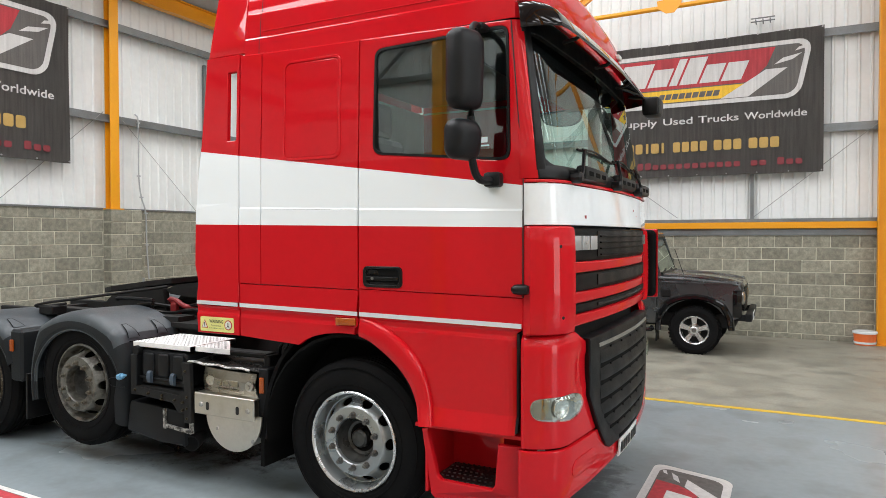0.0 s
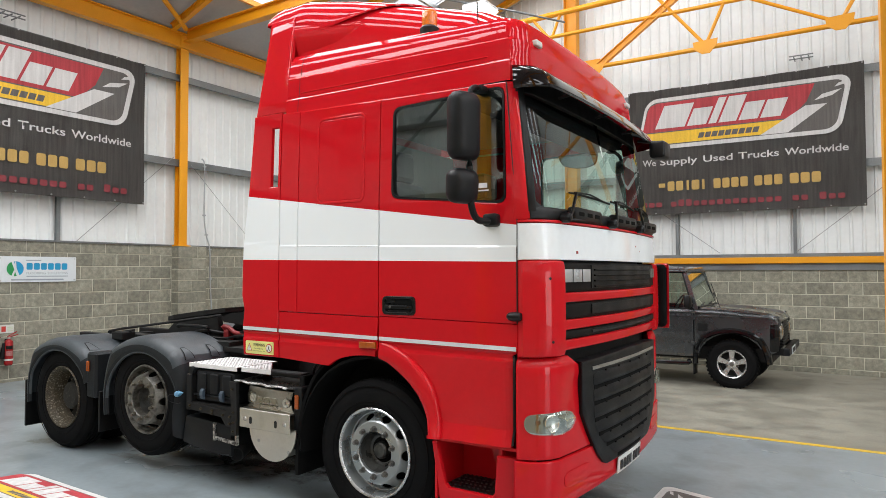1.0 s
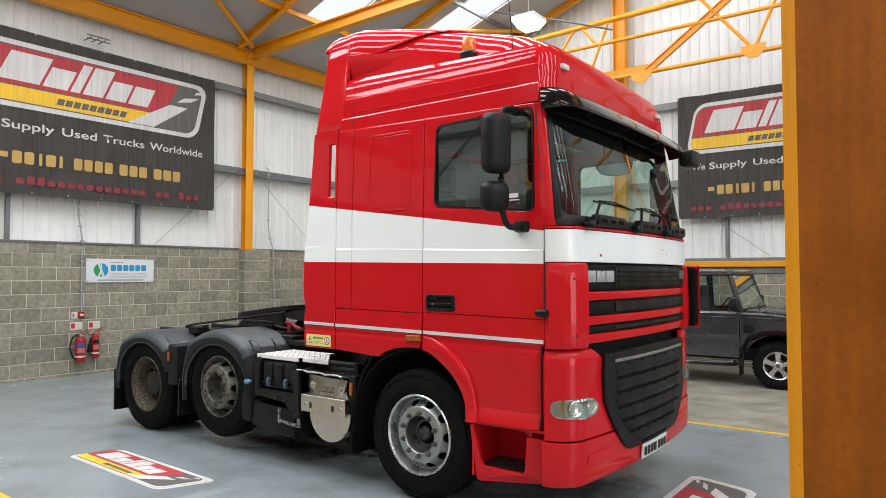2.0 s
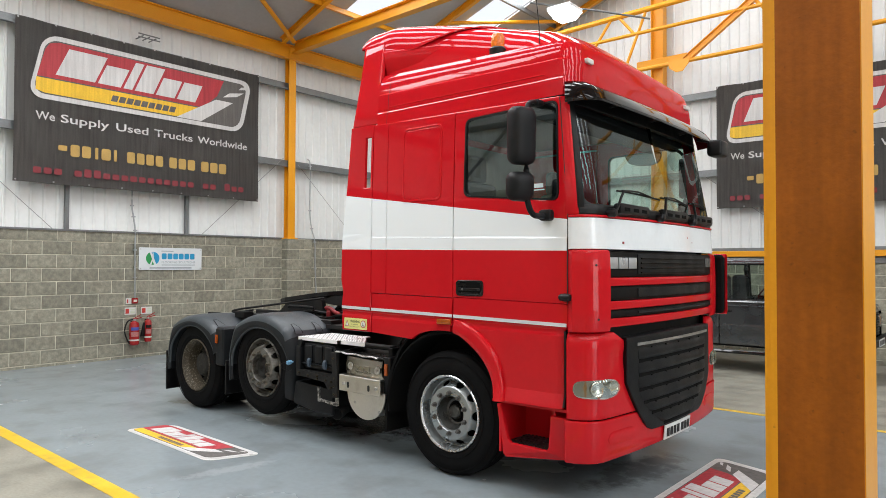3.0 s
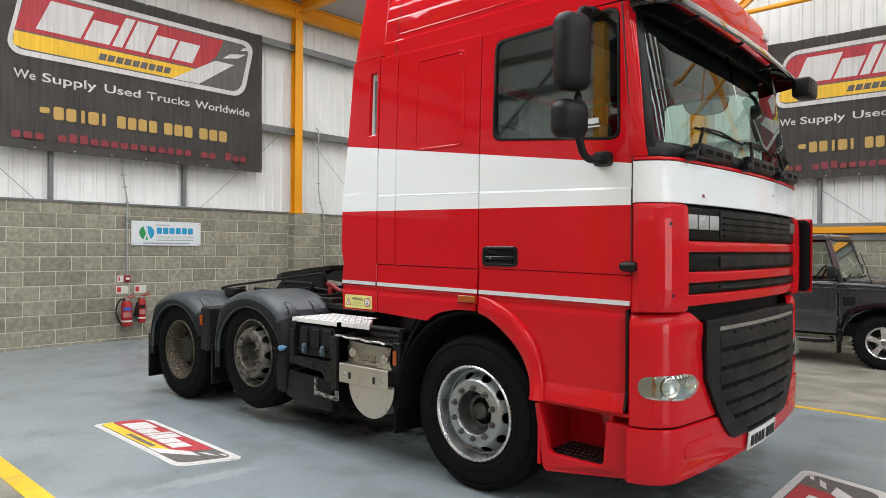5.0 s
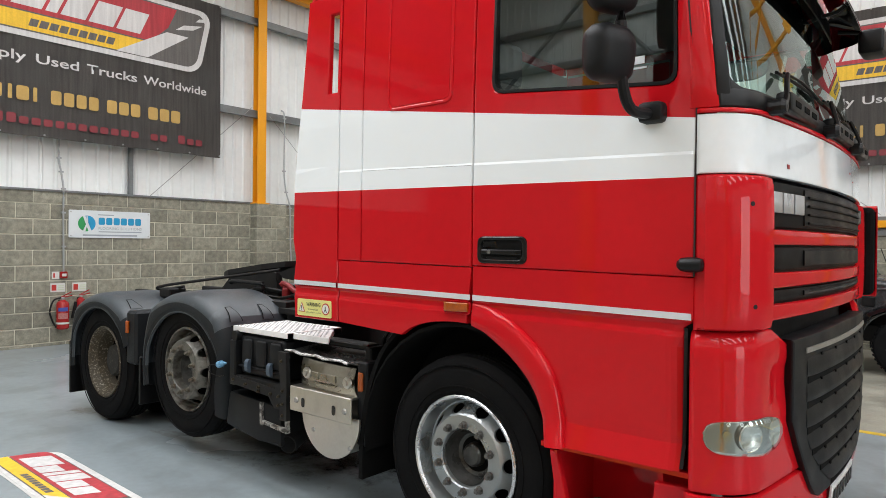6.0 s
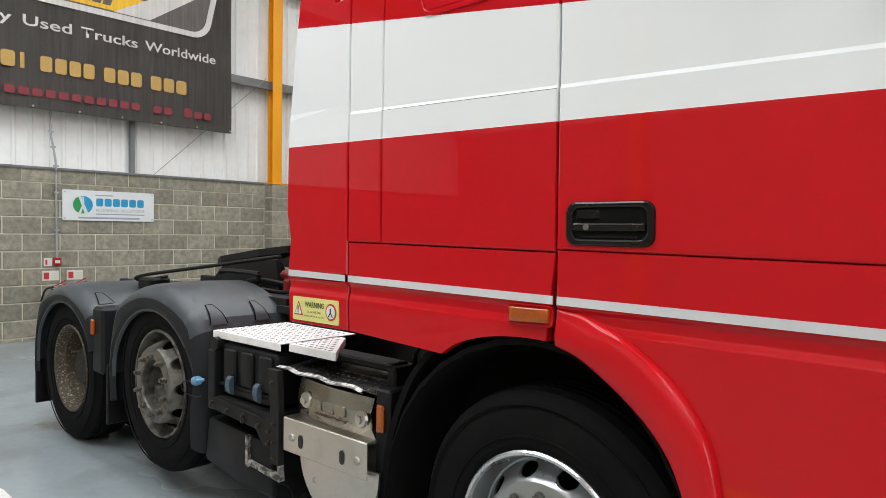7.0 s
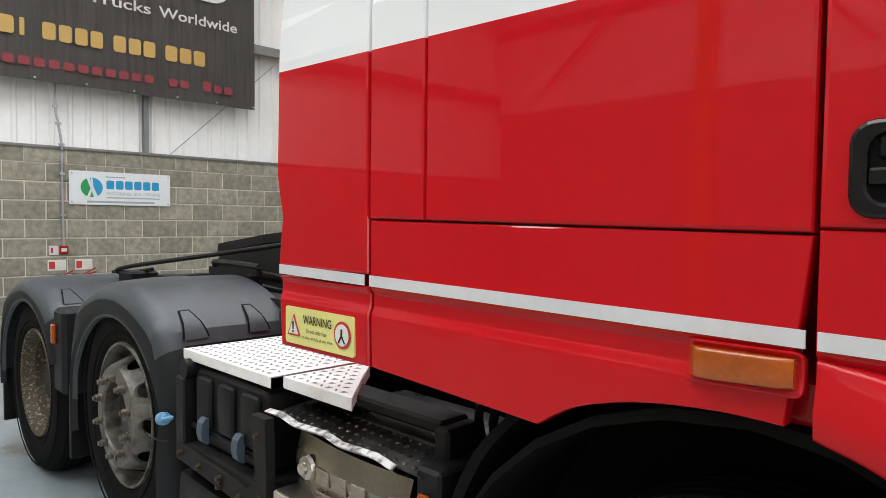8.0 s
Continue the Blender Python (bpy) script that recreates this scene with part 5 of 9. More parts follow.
def plan(s):
    """s: 0 at the south seam, 1 at the end of the corner, 2 in the middle, 4 at the north seam. Gives (forward, inset of the south side)."""
    k = s if s <= 2 else 4 - s
    if k <= 1:
        t = k * math.pi / 2
        fwd, ins = 0.215 * math.sin(t), 0.21 * (1 - math.cos(t))
    else:
        ins = 0.21 + 1.05 * (k - 1)
        fwd = 0.215 + 0.07 * (1 - (2 - k) ** 2)
    return fwd / 0.285, (ins if s <= 2 else 2.52 - ins)


def s_of(inset):
    if inset <= 0.21:
        return math.acos(1 - inset / 0.21) / (math.pi / 2)
    if inset <= 2.31:
        return 1 + (inset - 0.21) / 1.05
    return 4 - s_of(2.52 - inset)


FRONT = [(0.30, -1.05, -0.80, 0.02), (0.36, -1.05, -0.772, 0.0), (0.60, -1.05, -0.762, 0.0), (1.22, -1.05, -0.765, 0.0), (1.80, -1.05, -0.770, 0.0), (2.04, -1.05, -0.785, 0.004), (2.90, -1.115, -0.985, 0.032), (3.1, -1.125, -0.99, 0.06)]


def front_spec(z):
    for a, b in zip(FRONT, FRONT[1:]):
        if z <= b[0]:
            t = max(0.0, (z - a[0]) / (b[0] - a[0]))
            return [p + (q - p) * t for p, q in zip(a[1:], b[1:])]
    return FRONT[-1][1:]


def front_point(s, z, proud=0.0, spec=None):
    xs, xf, inset = spec or front_spec(z)
    f, i = plan(s)
    w = 1.26 - inset
    x, y = xs + (xf - xs) * f, TC - w + i / 1.26 * w
    if proud:
        e = 0.01
        f1, i1 = plan(max(0, s - e))
        f2, i2 = plan(min(4, s + e))
        dx, dy = (f2 - f1) * (xf - xs), (i2 - i1)
        d = math.hypot(dx, dy) or 1
        x, y = x + dy / d * proud, y - dx / d * proud
    return Vector((x, y, z))


def span(a, b, n):
    return [a + (b - a) * k / n for k in range(n + 1)]


def corner_span(a, b, n=10):
    """Steps of s, finer round the two corners."""
    marks = sorted({a, b} | {v for v in [k / 6 for k in range(0, 7)] + [1 + k / n for k in range(0, 2 * n + 1)] + [3 + k / 6 for k in range(0, 7)] if a < v < b})
    return marks


def front_patch(name, ss, zs, mat, parent, proud=0.0, thick=0.025, bevel=0.006, label="", bulge=0.0, zlo=None, zhi=None, dent=None, lean=0.0):
    """A panel that follows the plan curve: columns ss, rows zs (or between zlo(s) and zhi(s))."""
    bm = bmesh.new()
    grid = []
    for z in zs:
        row = []
        for s in ss:
            zz = z if zlo is None else zlo(s) + (zhi(s) - zlo(s)) * z
            t = (zs.index(z)) / max(1, len(zs) - 1)
            u = (ss.index(s)) / max(1, len(ss) - 1)
            k = min(s, 4 - s)
            se = s + lean * (zz - 2.1) * min(1.0, k / 0.4) * (1 if s < 2 else -1)
            row.append(bm.verts.new(front_point(se, zz, proud + (dent(s, zz) if dent else 0.0) + bulge * math.sin(math.pi * t) ** 0.6 * min(1, math.sin(math.pi * u) * 2))))
        grid.append(row)
    for a, b in zip(grid, grid[1:]):
        for k in range(len(ss) - 1):
            bm.faces.new((a[k], a[k + 1], b[k + 1], b[k]))
    mid = Vector((-2.0, TC, 0))

    def inward(v):
        d = Vector((mid.x - v.co.x, (mid.y - v.co.y) * 0.6, 0))
        return d.normalized()

    rim = shell(bm, inward, thick) if thick else []
    if bevel and thick:
        bmesh.ops.bevel(bm, geom=rim, offset=bevel, segments=2, affect="EDGES", profile=0.5)
    return part(name, bm, mat, parent, label, smooth=True)


def lamp_dent(s, z):
    """A shallow recess over the headlamp, open towards the grille, and a rounded shoulder at the panel's top."""
    k = s if s < 2 else 4 - s
    d = -0.009 * max(0.0, min(1.0, (k - 1.03) / 0.04)) * max(0.0, min(1.0, (z - 0.925) / 0.012, (1.10 - z) / 0.03))
    return d - 0.030 * max(0.0, (z - 1.17) / 0.058) ** 2


def panel_top(s):
    """The lamp panel's upper edge: level round the corner, then down to the grille's shoulder."""
    t = max(0.0, min(1.0, ((s if s < 2 else 4 - s) - 1.08) / 0.14))
    return 1.228 - 0.075 * t * t * (3 - 2 * t)


# black backing added behind the joint between door and front corner, as its shade
for side in (-1, 1):
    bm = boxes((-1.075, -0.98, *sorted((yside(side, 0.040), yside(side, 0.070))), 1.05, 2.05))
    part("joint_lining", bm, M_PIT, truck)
# bumper, lamp panel, white band
front_patch("bumper", corner_span(0.02, 3.98), [0.33, 0.345, 0.375, 0.48, 0.58, 0.612, 0.622], M_RED, truck, 0.012, label="red front bumper with rounded corners")
for a, b in ((0.06, s_of(0.62)), (s_of(1.90), 3.94)):
    front_patch("lamp_panel", sorted(set(corner_span(a, b)) | {v for v in (1.04, 1.07, 2.93, 2.96) if a < v < b}), [(z - 0.632) / 0.596 for z in (0.632, 0.66, 0.76, 0.91, 0.935, 0.95, 1.06, 1.085, 1.12, 1.17, 1.205, 1.222, 1.228)], M_RED, truck, 0.004, dent=lamp_dent, zlo=lambda s: 0.632, zhi=panel_top)
for a, b in ((0.092, s_of(0.215)), (s_of(2.305), 3.908)):
    d = front_patch("wind_deflector", corner_span(a, b), [1.232, 1.242, 1.27, 1.35, 1.52, 1.70, 1.775, 1.800, 1.8095], M_RED, truck, 0.006, bulge=0.026, bevel=0.014, label="red curved wind deflector at the cab corner")
    for s, z in ((0.62 if a < 1 else 3.38, 1.70), (0.66 if a < 1 else 3.34, 1.325)):
        bm = bmesh.new()
        p = front_point(s, z, 0.020)
        q = front_point(s, z, 0.030)
        rod(bm, p, q, 0.009, 10)
        part("screw", bm, M_BLK, d)
front_patch("band_panel", corner_span(0.088, 3.912), [1.812, 1.82, 1.90, 1.98, 2.025, 2.032], M_LACW, truck, 0.008, label="white band round the front of the cab")
front_patch("band_edge", corner_span(0.10, 3.90), [2.036, 2.052], M_RED, truck, 0.014, bevel=0.004)
# upper grille: black field, red bars, mesh openings
front_patch("upper_grille", corner_span(s_of(0.20), s_of(2.32)), [1.255, 1.40, 1.60, 1.80], M_GRIL, truck, -0.02, bevel=0.0, label="black upper grille crossed by red bars")
for z0, z1 in ((1.262, 1.322), (1.385, 1.445), (1.552, 1.612)):
    front_patch("red_bar", corner_span(s_of(0.21), s_of(2.31)), [z0, z0 + 0.006, z0 + 0.02, z1 - 0.015, z1 - 0.005, z1], M_RED, truck, 0.006, bulge=0.008, thick=0.04, bevel=0.005)
for z0, z1 in ((1.455, 1.543), (1.622, 1.795), (1.332, 1.376)):
    front_patch("grille_field", corner_span(s_of(0.205), s_of(2.315)), [z0, z1], M_GRIL, truck, -0.004, thick=0.012, bevel=0.003)
    a, b = s_of(0.62), s_of(2.06)
    front_patch("mesh_recess", corner_span(a, b), [z0 + 0.012, (z0 + z1) / 2, z1 - 0.012], M_TRIM, truck, 0.003, thick=0.01, bevel=0.003, bulge=-0.006)
for k in range(4):
    z0 = 1.640 + 0.036 * k
    front_patch("mesh_slat", corner_span(s_of(0.66), s_of(2.02)), [z0, z0 + 0.010], M_GRIL, truck, 0.012, thick=0.02, bevel=0.002)
# maker's name and model badge as plain plates
for ins, w, n, h, z, mt in ((0.222, 0.112, 3, 0.080, 1.676, M_BADGE), (2.10, 0.068, 2, 0.075, 1.690, M_NUTD)):
    for k in range(n):
        a = ins + (w + 0.014) * k
        front_patch("badge_plate", span(s_of(a), s_of(a + w), 2), [z, z + h], mt, truck, 0.012, thick=0.012, bevel=0.003)
# dark sheet set back to give the gap its shade, and the lower grille
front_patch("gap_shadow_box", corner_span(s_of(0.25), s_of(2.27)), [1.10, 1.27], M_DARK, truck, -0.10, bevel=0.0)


def low_lo(s):
    i = plan(s)[1]
    k = abs(i - 1.26) / 0.86
    return 0.452 + 0.02 * k + 0.75 * max(0.0, k - 0.56) ** 1.6 * 1.9


def low_hi(s):
    return 1.195 - 0.02 * abs(plan(s)[1] - 1.26)


sl = span(s_of(0.40), s_of(2.05), 26)
low = front_patch("lower_grille", sl, [0, 0.06, 0.25, 0.5, 0.75, 0.94, 1.0], M_TRIM, truck, 0.032, thick=0.08, bevel=0.012, zlo=low_lo, zhi=low_hi, label="black louvred lower grille")


def louvre_half(z):
    """Half the width of the louvres at a height: they follow the frame's lower corners."""
    return 0.67 - 0.30 * max(0.0, (0.80 - z) / 0.265) ** 1.7


SLITS = (0.490, 0.600, 0.690, 0.790, 0.897, 1.000, 1.105)
for z0, z1 in zip(SLITS, SLITS[1:]):
    hw = louvre_half(z0) - 0.01
    # near-black strip laid in the slit as the shade under the blade
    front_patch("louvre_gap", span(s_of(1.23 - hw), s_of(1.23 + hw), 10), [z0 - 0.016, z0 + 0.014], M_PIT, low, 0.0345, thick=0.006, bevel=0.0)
    bm = bmesh.new()
    rows = []
    for u in span(0.0, 1.0, 14):
        row = []
        for t, pr in ((0.10, 0.030), (0.12, 0.040), (0.20, 0.047), (0.42, 0.049), (0.68, 0.043), (0.86, 0.036), (0.88, 0.028)):
            z = z0 + (z1 - z0) * t
            row.append(bm.verts.new(front_point(s_of(1.23 + (2 * u - 1) * louvre_half(z)), z, 0.030 + (pr - 0.030) * min(1.0, 0.25 + 9 * min(u, 1 - u)))))
        rows.append(row)
    for p, q in zip(rows, rows[1:]):
        for j in range(6):
            bm.faces.new((p[j], p[j + 1], q[j + 1], q[j]))
    bm.faces.new(rows[0])
    bm.faces.new(rows[-1][::-1])
    part("louvre", bm, M_TRIM, low, smooth=40)
    # small near-black patches for the shade in the blade's notches
    for k in range(5):
        c = s_of(1.23 + (k - 2) * 0.36 * louvre_half(z1 - 0.02))
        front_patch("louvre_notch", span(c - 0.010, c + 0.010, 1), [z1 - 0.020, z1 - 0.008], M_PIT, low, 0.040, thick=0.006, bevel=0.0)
front_patch("trim_bar", span(s_of(0.54), s_of(1.96), 14), [1.112, 1.134], M_NUT, low, 0.040, thick=0.012, bevel=0.004, label="pale silver trim bar")
M_PLATE = material("plate_white", (0.72, 0.73, 0.72), 0.35, 0, 0.03)
# number plate: white with plain bars
pl0, pl1 = 0.985, 1.505
pb = front_patch("number_plate", span(s_of(pl0), s_of(pl1), 4), [0.345, 0.456], M_PLATE, truck, 0.036, thick=0.01, bevel=0.003, label="white number plate with dark characters")
cw = 0.054
for k in range(7):
    a = pl0 + 0.028 + (cw + 0.011) * k + (0.022 if k > 3 else 0)
    front_patch("plain_bar", span(s_of(a + 0.003), s_of(a + cw - 0.008), 1), [0.368, 0.432], M_INK, pb, 0.039, thick=0.003, bevel=0.0)
# bumper fog-lamp blanks: rounded, barely proud
for a, b in ((0.20, 0.56), (1.96, 2.32)):
    def pill(s, sign, a=a, b=b):
        k = min(1.0, abs(2 * (plan(s)[1] - a) / (b - a) - 1))
        return 0.485 + sign * 0.050 * max(0.03, 1 - k ** 6) ** 0.5
    bl = front_patch("bumper_blank", span(s_of(a), s_of(b), 20), [0, 0.12, 0.5, 0.88, 1.0], M_RED, truck, 0.0145, thick=0.012, bevel=0.0, zlo=lambda s: pill(s, -1), zhi=lambda s: pill(s, 1), bulge=0.004)


# headlamps
M_LAMPR = material("lamp_reflector_bowl", (0.78, 0.78, 0.75), 0.16, 0.9, 0.06, 20, 90)
M_LAMPB = material("lamp_bowl", (0.42, 0.42, 0.39), 0.16, 0.85, 0.08, 20, 90)
LAMP_A, LAMP_B = 0.17, 1.115            # where the lamp begins and ends round the corner


def lamp_half(s):
    v = s if s < 2 else 4 - s
    k = max(0.0, min(1.0, (v - LAMP_A) / (LAMP_B - LAMP_A)))
    return k, (0.056 + 0.014 * k) * max(0.02, 1 - abs(2 * k - 1) ** 7) ** 0.5


def lamp_lo(s):
    k, h = lamp_half(s)
    return 0.845 - 0.010 * k - h


def lamp_hi(s):
    k, h = lamp_half(s)
    return 0.845 - 0.004 * k + h


for sgn in (0, 1):
    a, b = (LAMP_A, LAMP_B) if sgn == 0 else (4 - LAMP_B, 4 - LAMP_A)
    ss = span(a, b, 26)
    hl = front_patch("headlamp", ss, [0, 0.12, 0.5, 0.88, 1.0], M_LAMPB, truck, 0.006, thick=0.012, bevel=0.0, zlo=lamp_lo, zhi=lamp_hi, label="clear headlamp with silver reflectors")
    lens = front_patch("lens", ss, [0, 0.1, 0.3, 0.7, 0.9, 1.0], M_LENS, hl, 0.020, thick=0, bevel=0.0, bulge=0.012, zlo=lamp_lo, zhi=lamp_hi)
    lens.visible_shadow = False
    front_patch("lamp_frame", ss, [0.0, 0.035], M_LAMPB, hl, 0.010, thick=0.01, bevel=0.003, zlo=lamp_lo, zhi=lamp_hi)
    front_patch("lamp_frame", ss, [0.965, 1.0], M_LAMPB, hl, 0.010, thick=0.01, bevel=0.003, zlo=lamp_lo, zhi=lamp_hi)
    for ins, r in ((0.100, 0.050), (0.255, 0.048)):
        s = s_of(ins) if sgn == 0 else s_of(2.52 - ins)
        p, q = front_point(s, 0.845, 0.0), front_point(s, 0.845, 0.022)
        d = (q - p).normalized()
        bm = bmesh.new()
        prof = ((0.0, 0.008), (0.2, 0.008), (0.45, 0.010), (0.8, 0.014), (1.0, 0.020), (1.08, 0.018))
        rings = []
        turn = d.to_track_quat("Z", "Y").to_matrix()
        for rr, h in prof:
            rings.append([bm.verts.new(p + turn @ Vector((max(rr, 0.01) * r * math.cos(t), max(rr, 0.01) * r * math.sin(t), h))) for t in [2 * math.pi * k / 20 for k in range(20)]])
        for ra, rb in zip(rings, rings[1:]):
            for k in range(20):
                bm.faces.new((ra[k], ra[(k + 1) % 20], rb[(k + 1) % 20], rb[k]))
        part("reflector", bm, M_LAMPR, hl, smooth=True)
    for k in range(9):
        mid = 0.140 + 0.010 * k
        c = s_of(mid) if sgn == 0 else s_of(2.52 - mid)
        front_patch("lamp_flute", span(c - 0.004, c + 0.004, 2), [0.800, 0.845, 0.888], M_LAMPB, hl, 0.010, thick=0.004, bevel=0.0)
    s = s_of(0.04) if sgn == 0 else s_of(2.48)
    p, q = front_point(s, 0.855, 0.004), front_point(s, 0.855, 0.016)
    bm = bmesh.new()
    rod(bm, p, q, 0.016, 10)
    part("turn_bulb", bm, M_LAMPB, hl)

# step box in the bumper's side
for side in (-1, 1):
    sb = side_panel("step_panel", [(-1.652, 0.655), (-1.600, 0.285), (-1.575, 0.265), (-1.06, 0.322), (-1.045, 0.335), (-1.045, 0.600), (-1.06, 0.618), (-1.185, 0.625), (-1.205, 0.40), (-1.225, 0.372), (-1.53, 0.376), (-1.556, 0.40), (-1.618, 0.655)], M_RED, truck, side, thick=0.03,
                    bevel=0.008)
    ya, yb = sorted((yside(side, 0.022), yside(side, 0.36)))
    bm = boxes((-1.605, -1.180, ya + 0.03 if side < 0 else ya, yb if side < 0 else yb - 0.03, 0.345, 0.370), bevel=0.004)
    part("step_tread", bm, M_BLK, sb, "black studded step tread")
    bm = bmesh.new()
    for i in range(12):
        for j in range(6):
            x, y = -1.59 + 0.034 * i + 0.015 * (j % 2), ya + 0.05 + 0.055 * j
            rod(bm, (x, y, 0.368), (x, y, 0.376), 0.012, 6, 0.007)
    tagged(part("tread_relief", bm, M_BLK, sb), kind="stuff")
    yb2 = yside(side, 0.36)
    bm = boxes((-1.62, -1.08, *sorted((yb2, yb2 - side * 0.01)), 0.34, 0.66), (-1.180, -1.16, ya + (0.025 if side < 0 else 0), yb - (0 if side < 0 else 0.025), 0.36, 0.662), (-1.63, -1.615, ya, yb, 0.30, 0.66))
    part("step_well", bm, M_RED, sb)
    bm = boxes((-1.70, -1.05, *sorted((yside(side, 0.03), yside(side, 0.47))), 0.664, 0.684))
    part("well_roof", bm, M_RED, sb)

# side marker at the corner: a bullet on a foot, lying along the side
for s in (0.06, 3.94):
    bm = bmesh.new()
    p = front_point(s, 1.475, 0.004)
    sgn = -1 if s < 2 else 1
    lathe(bm, [(0.0, -0.052), (0.014, -0.050), (0.024, -0.038), (0.028, -0.012), (0.028, 0.020), (0.022, 0.040), (0.0, 0.046)], (p.x - 0.005, p.y + sgn * 0.024, p.z), 16, "x")
    rod(bm, (p.x - 0.002, p.y - sgn * 0.01, p.z), (p.x - 0.002, p.y + sgn * 0.02, p.z), 0.017, 10)
    part("side_marker", bm, M_BLK, truck, smooth=True)

# A-pillars, screen surround, cowl, glass
for a, b in ((0.0, 0.33), (3.67, 4.0)):
    front_patch("pillar", span(a, b, 6), [2.056, 2.20, 2.50, 2.80, 2.905], M_RED, truck, 0.004, thick=0.05, lean=0.12)
front_patch("cowl", corner_span(0.31, 3.69), [2.056, 2.08, 2.115, 2.130], M_BLK, truck, 0.006, thick=0.06, bulge=0.01)
for a, b in ((0.30, 0.46), (3.54, 3.70)):
    front_patch("screen_seal", span(a, b, 4), [2.10, 2.30, 2.60, 2.89], M_BLK, truck, 0.008, thick=0.03, lean=0.12)
for far in (False, True):          # rounded lower corners of the black surround
    def bow(v):
        u = ((4 - v if far else v) - 0.44) / 0.30
        return 2.125 + 0.075 * (1 - math.sqrt(max(0.0, 1 - (1 - u) ** 2)))
    ss = span(3.26, 3.56, 8) if far else span(0.44, 0.74, 8)
    front_patch("screen_corner", ss, [0.0, 0.5, 1.0], M_BLK, truck, 0.006, thick=0.012, bevel=0.003, zlo=lambda v: 2.10, zhi=bow)
front_patch("screen_header", corner_span(0.30, 3.70), [2.840, 2.88, 2.935, 2.965], M_BLK, truck, 0.007, thick=0.04)
ws = front_patch("windscreen", corner_span(0.42, 3.58), [2.10, 2.30, 2.50, 2.70, 2.87], M_WSCREEN, truck, 0.002, thick=0, bevel=0, lean=0.12, label="large raked windscreen")
ws.visible_shadow = False
# wipers: a ribbed box at the foot, a bent arm and a long blade each
for foot, mid, tip in ((0.235, 0.46, 1.07), (0.955, 1.17, 1.70), (1.64, 1.82, 2.28)):
    bm = bmesh.new()
    p = front_point(s_of(foot + 0.32), 2.112, 0.018)
    box(bm, p.x - 0.03, p.x + 0.035, p.y - 0.25, p.y + 0.25, p.z - 0.048, p.z + 0.034, bevel=0.020, seg=2)
    wp = part("wiper", bm, M_BLK, truck, "black wiper with its motor box", smooth=40)
    for dy in (-0.15, 0.0, 0.14):
        bm = boxes((p.x + 0.030, p.x + 0.038, p.y + dy - 0.045, p.y + dy + 0.045, p.z - 0.022, p.z + 0.004), bevel=0.003)
        part("box_slot", bm, M_PIT, wp)
    bm = bmesh.new()
    lathe(bm, [(0.030, -0.02), (0.032, 0.03), (0.022, 0.045), (0.0, 0.048)], front_point(s_of(foot), 2.070, 0.03), 12, "x")
    tube(bm, smooth_path([front_point(s_of(foot), 2.070, 0.068), front_point(s_of(foot + 0.06), 2.115, 0.062), front_point(s_of((foot + mid) / 2 + 0.03), 2.185, 0.048), front_point(s_of(mid), 2.242, 0.034)], 4), 0.0105, 6)
    part("wiper_arm", bm, M_BLK, wp, smooth=True)
    bm = bmesh.new()
    tube(bm, [front_point(s_of(mid - 0.06 + (tip - mid + 0.06) * k / 8), 2.243 - 0.020 * (k / 8) ** 2, 0.012) for k in range(9)], 0.0075, 6)
    tube(bm, [front_point(s_of(mid + (tip - mid) * 0.8 * k / 6), 2.262 - 0.026 * (k / 6) ** 2 - 0.012 * abs(k / 3 - 1), 0.022) for k in range(7)], 0.006, 6)
    part("wiper_blade", bm, M_BLK, wp)

# small stone chips in the front panel's white paint
for y, z, w in ((3.708, 1.863, 0.022), (4.863, 1.934, 0.014), (4.973, 1.897, 0.009)):
    c = s_of(y - TS)
    front_patch("paint_chip", span(c - w / 2, c + w / 2, 2), [z - w * 0.45, z, z + w * 0.35], M_DRED_P, truck, 0.0105, thick=0.003, bevel=0)

# sun visor: smoked sheet that stands out over the screen
bm = bmesh.new()
rows = []
vs = corner_span(0.20, 3.80)
for k, (z, pr) in enumerate(((3.020, 0.012), (3.005, 0.065), (2.965, 0.122), (2.912, 0.163), (2.868, 0.180), (2.855, 0.177))):
    rows.append([])
    for s in vs:
        edge = min(1.0, (s - 0.20) / 0.8 + 0.42, (3.80 - s) / 0.8 + 0.42)
        rows[-1].append(bm.verts.new(front_point(s, z - 0.06 * (1 - edge) * 0.3, pr * edge)))
for a, b in zip(rows, rows[1:]):
    for k in range(len(vs) - 1):
        bm.faces.new((a[k], a[k + 1], b[k + 1], b[k]))
shell(bm, (-0.2, 0, -1), 0.006)
visor = part("sun_visor", bm, M_VISOR, truck, "smoked dark sun visor over the windscreen", smooth=True)
for ins in (0.55, 1.26, 1.97):
    bm = bmesh.new()
    tube(bm, [front_point(s_of(ins), 2.90, 0.0), front_point(s_of(ins), 2.915, 0.09), front_point(s_of(ins), 2.94, 0.13)], 0.012, 6)
    part("visor_stay", bm, M_BLK, visor)

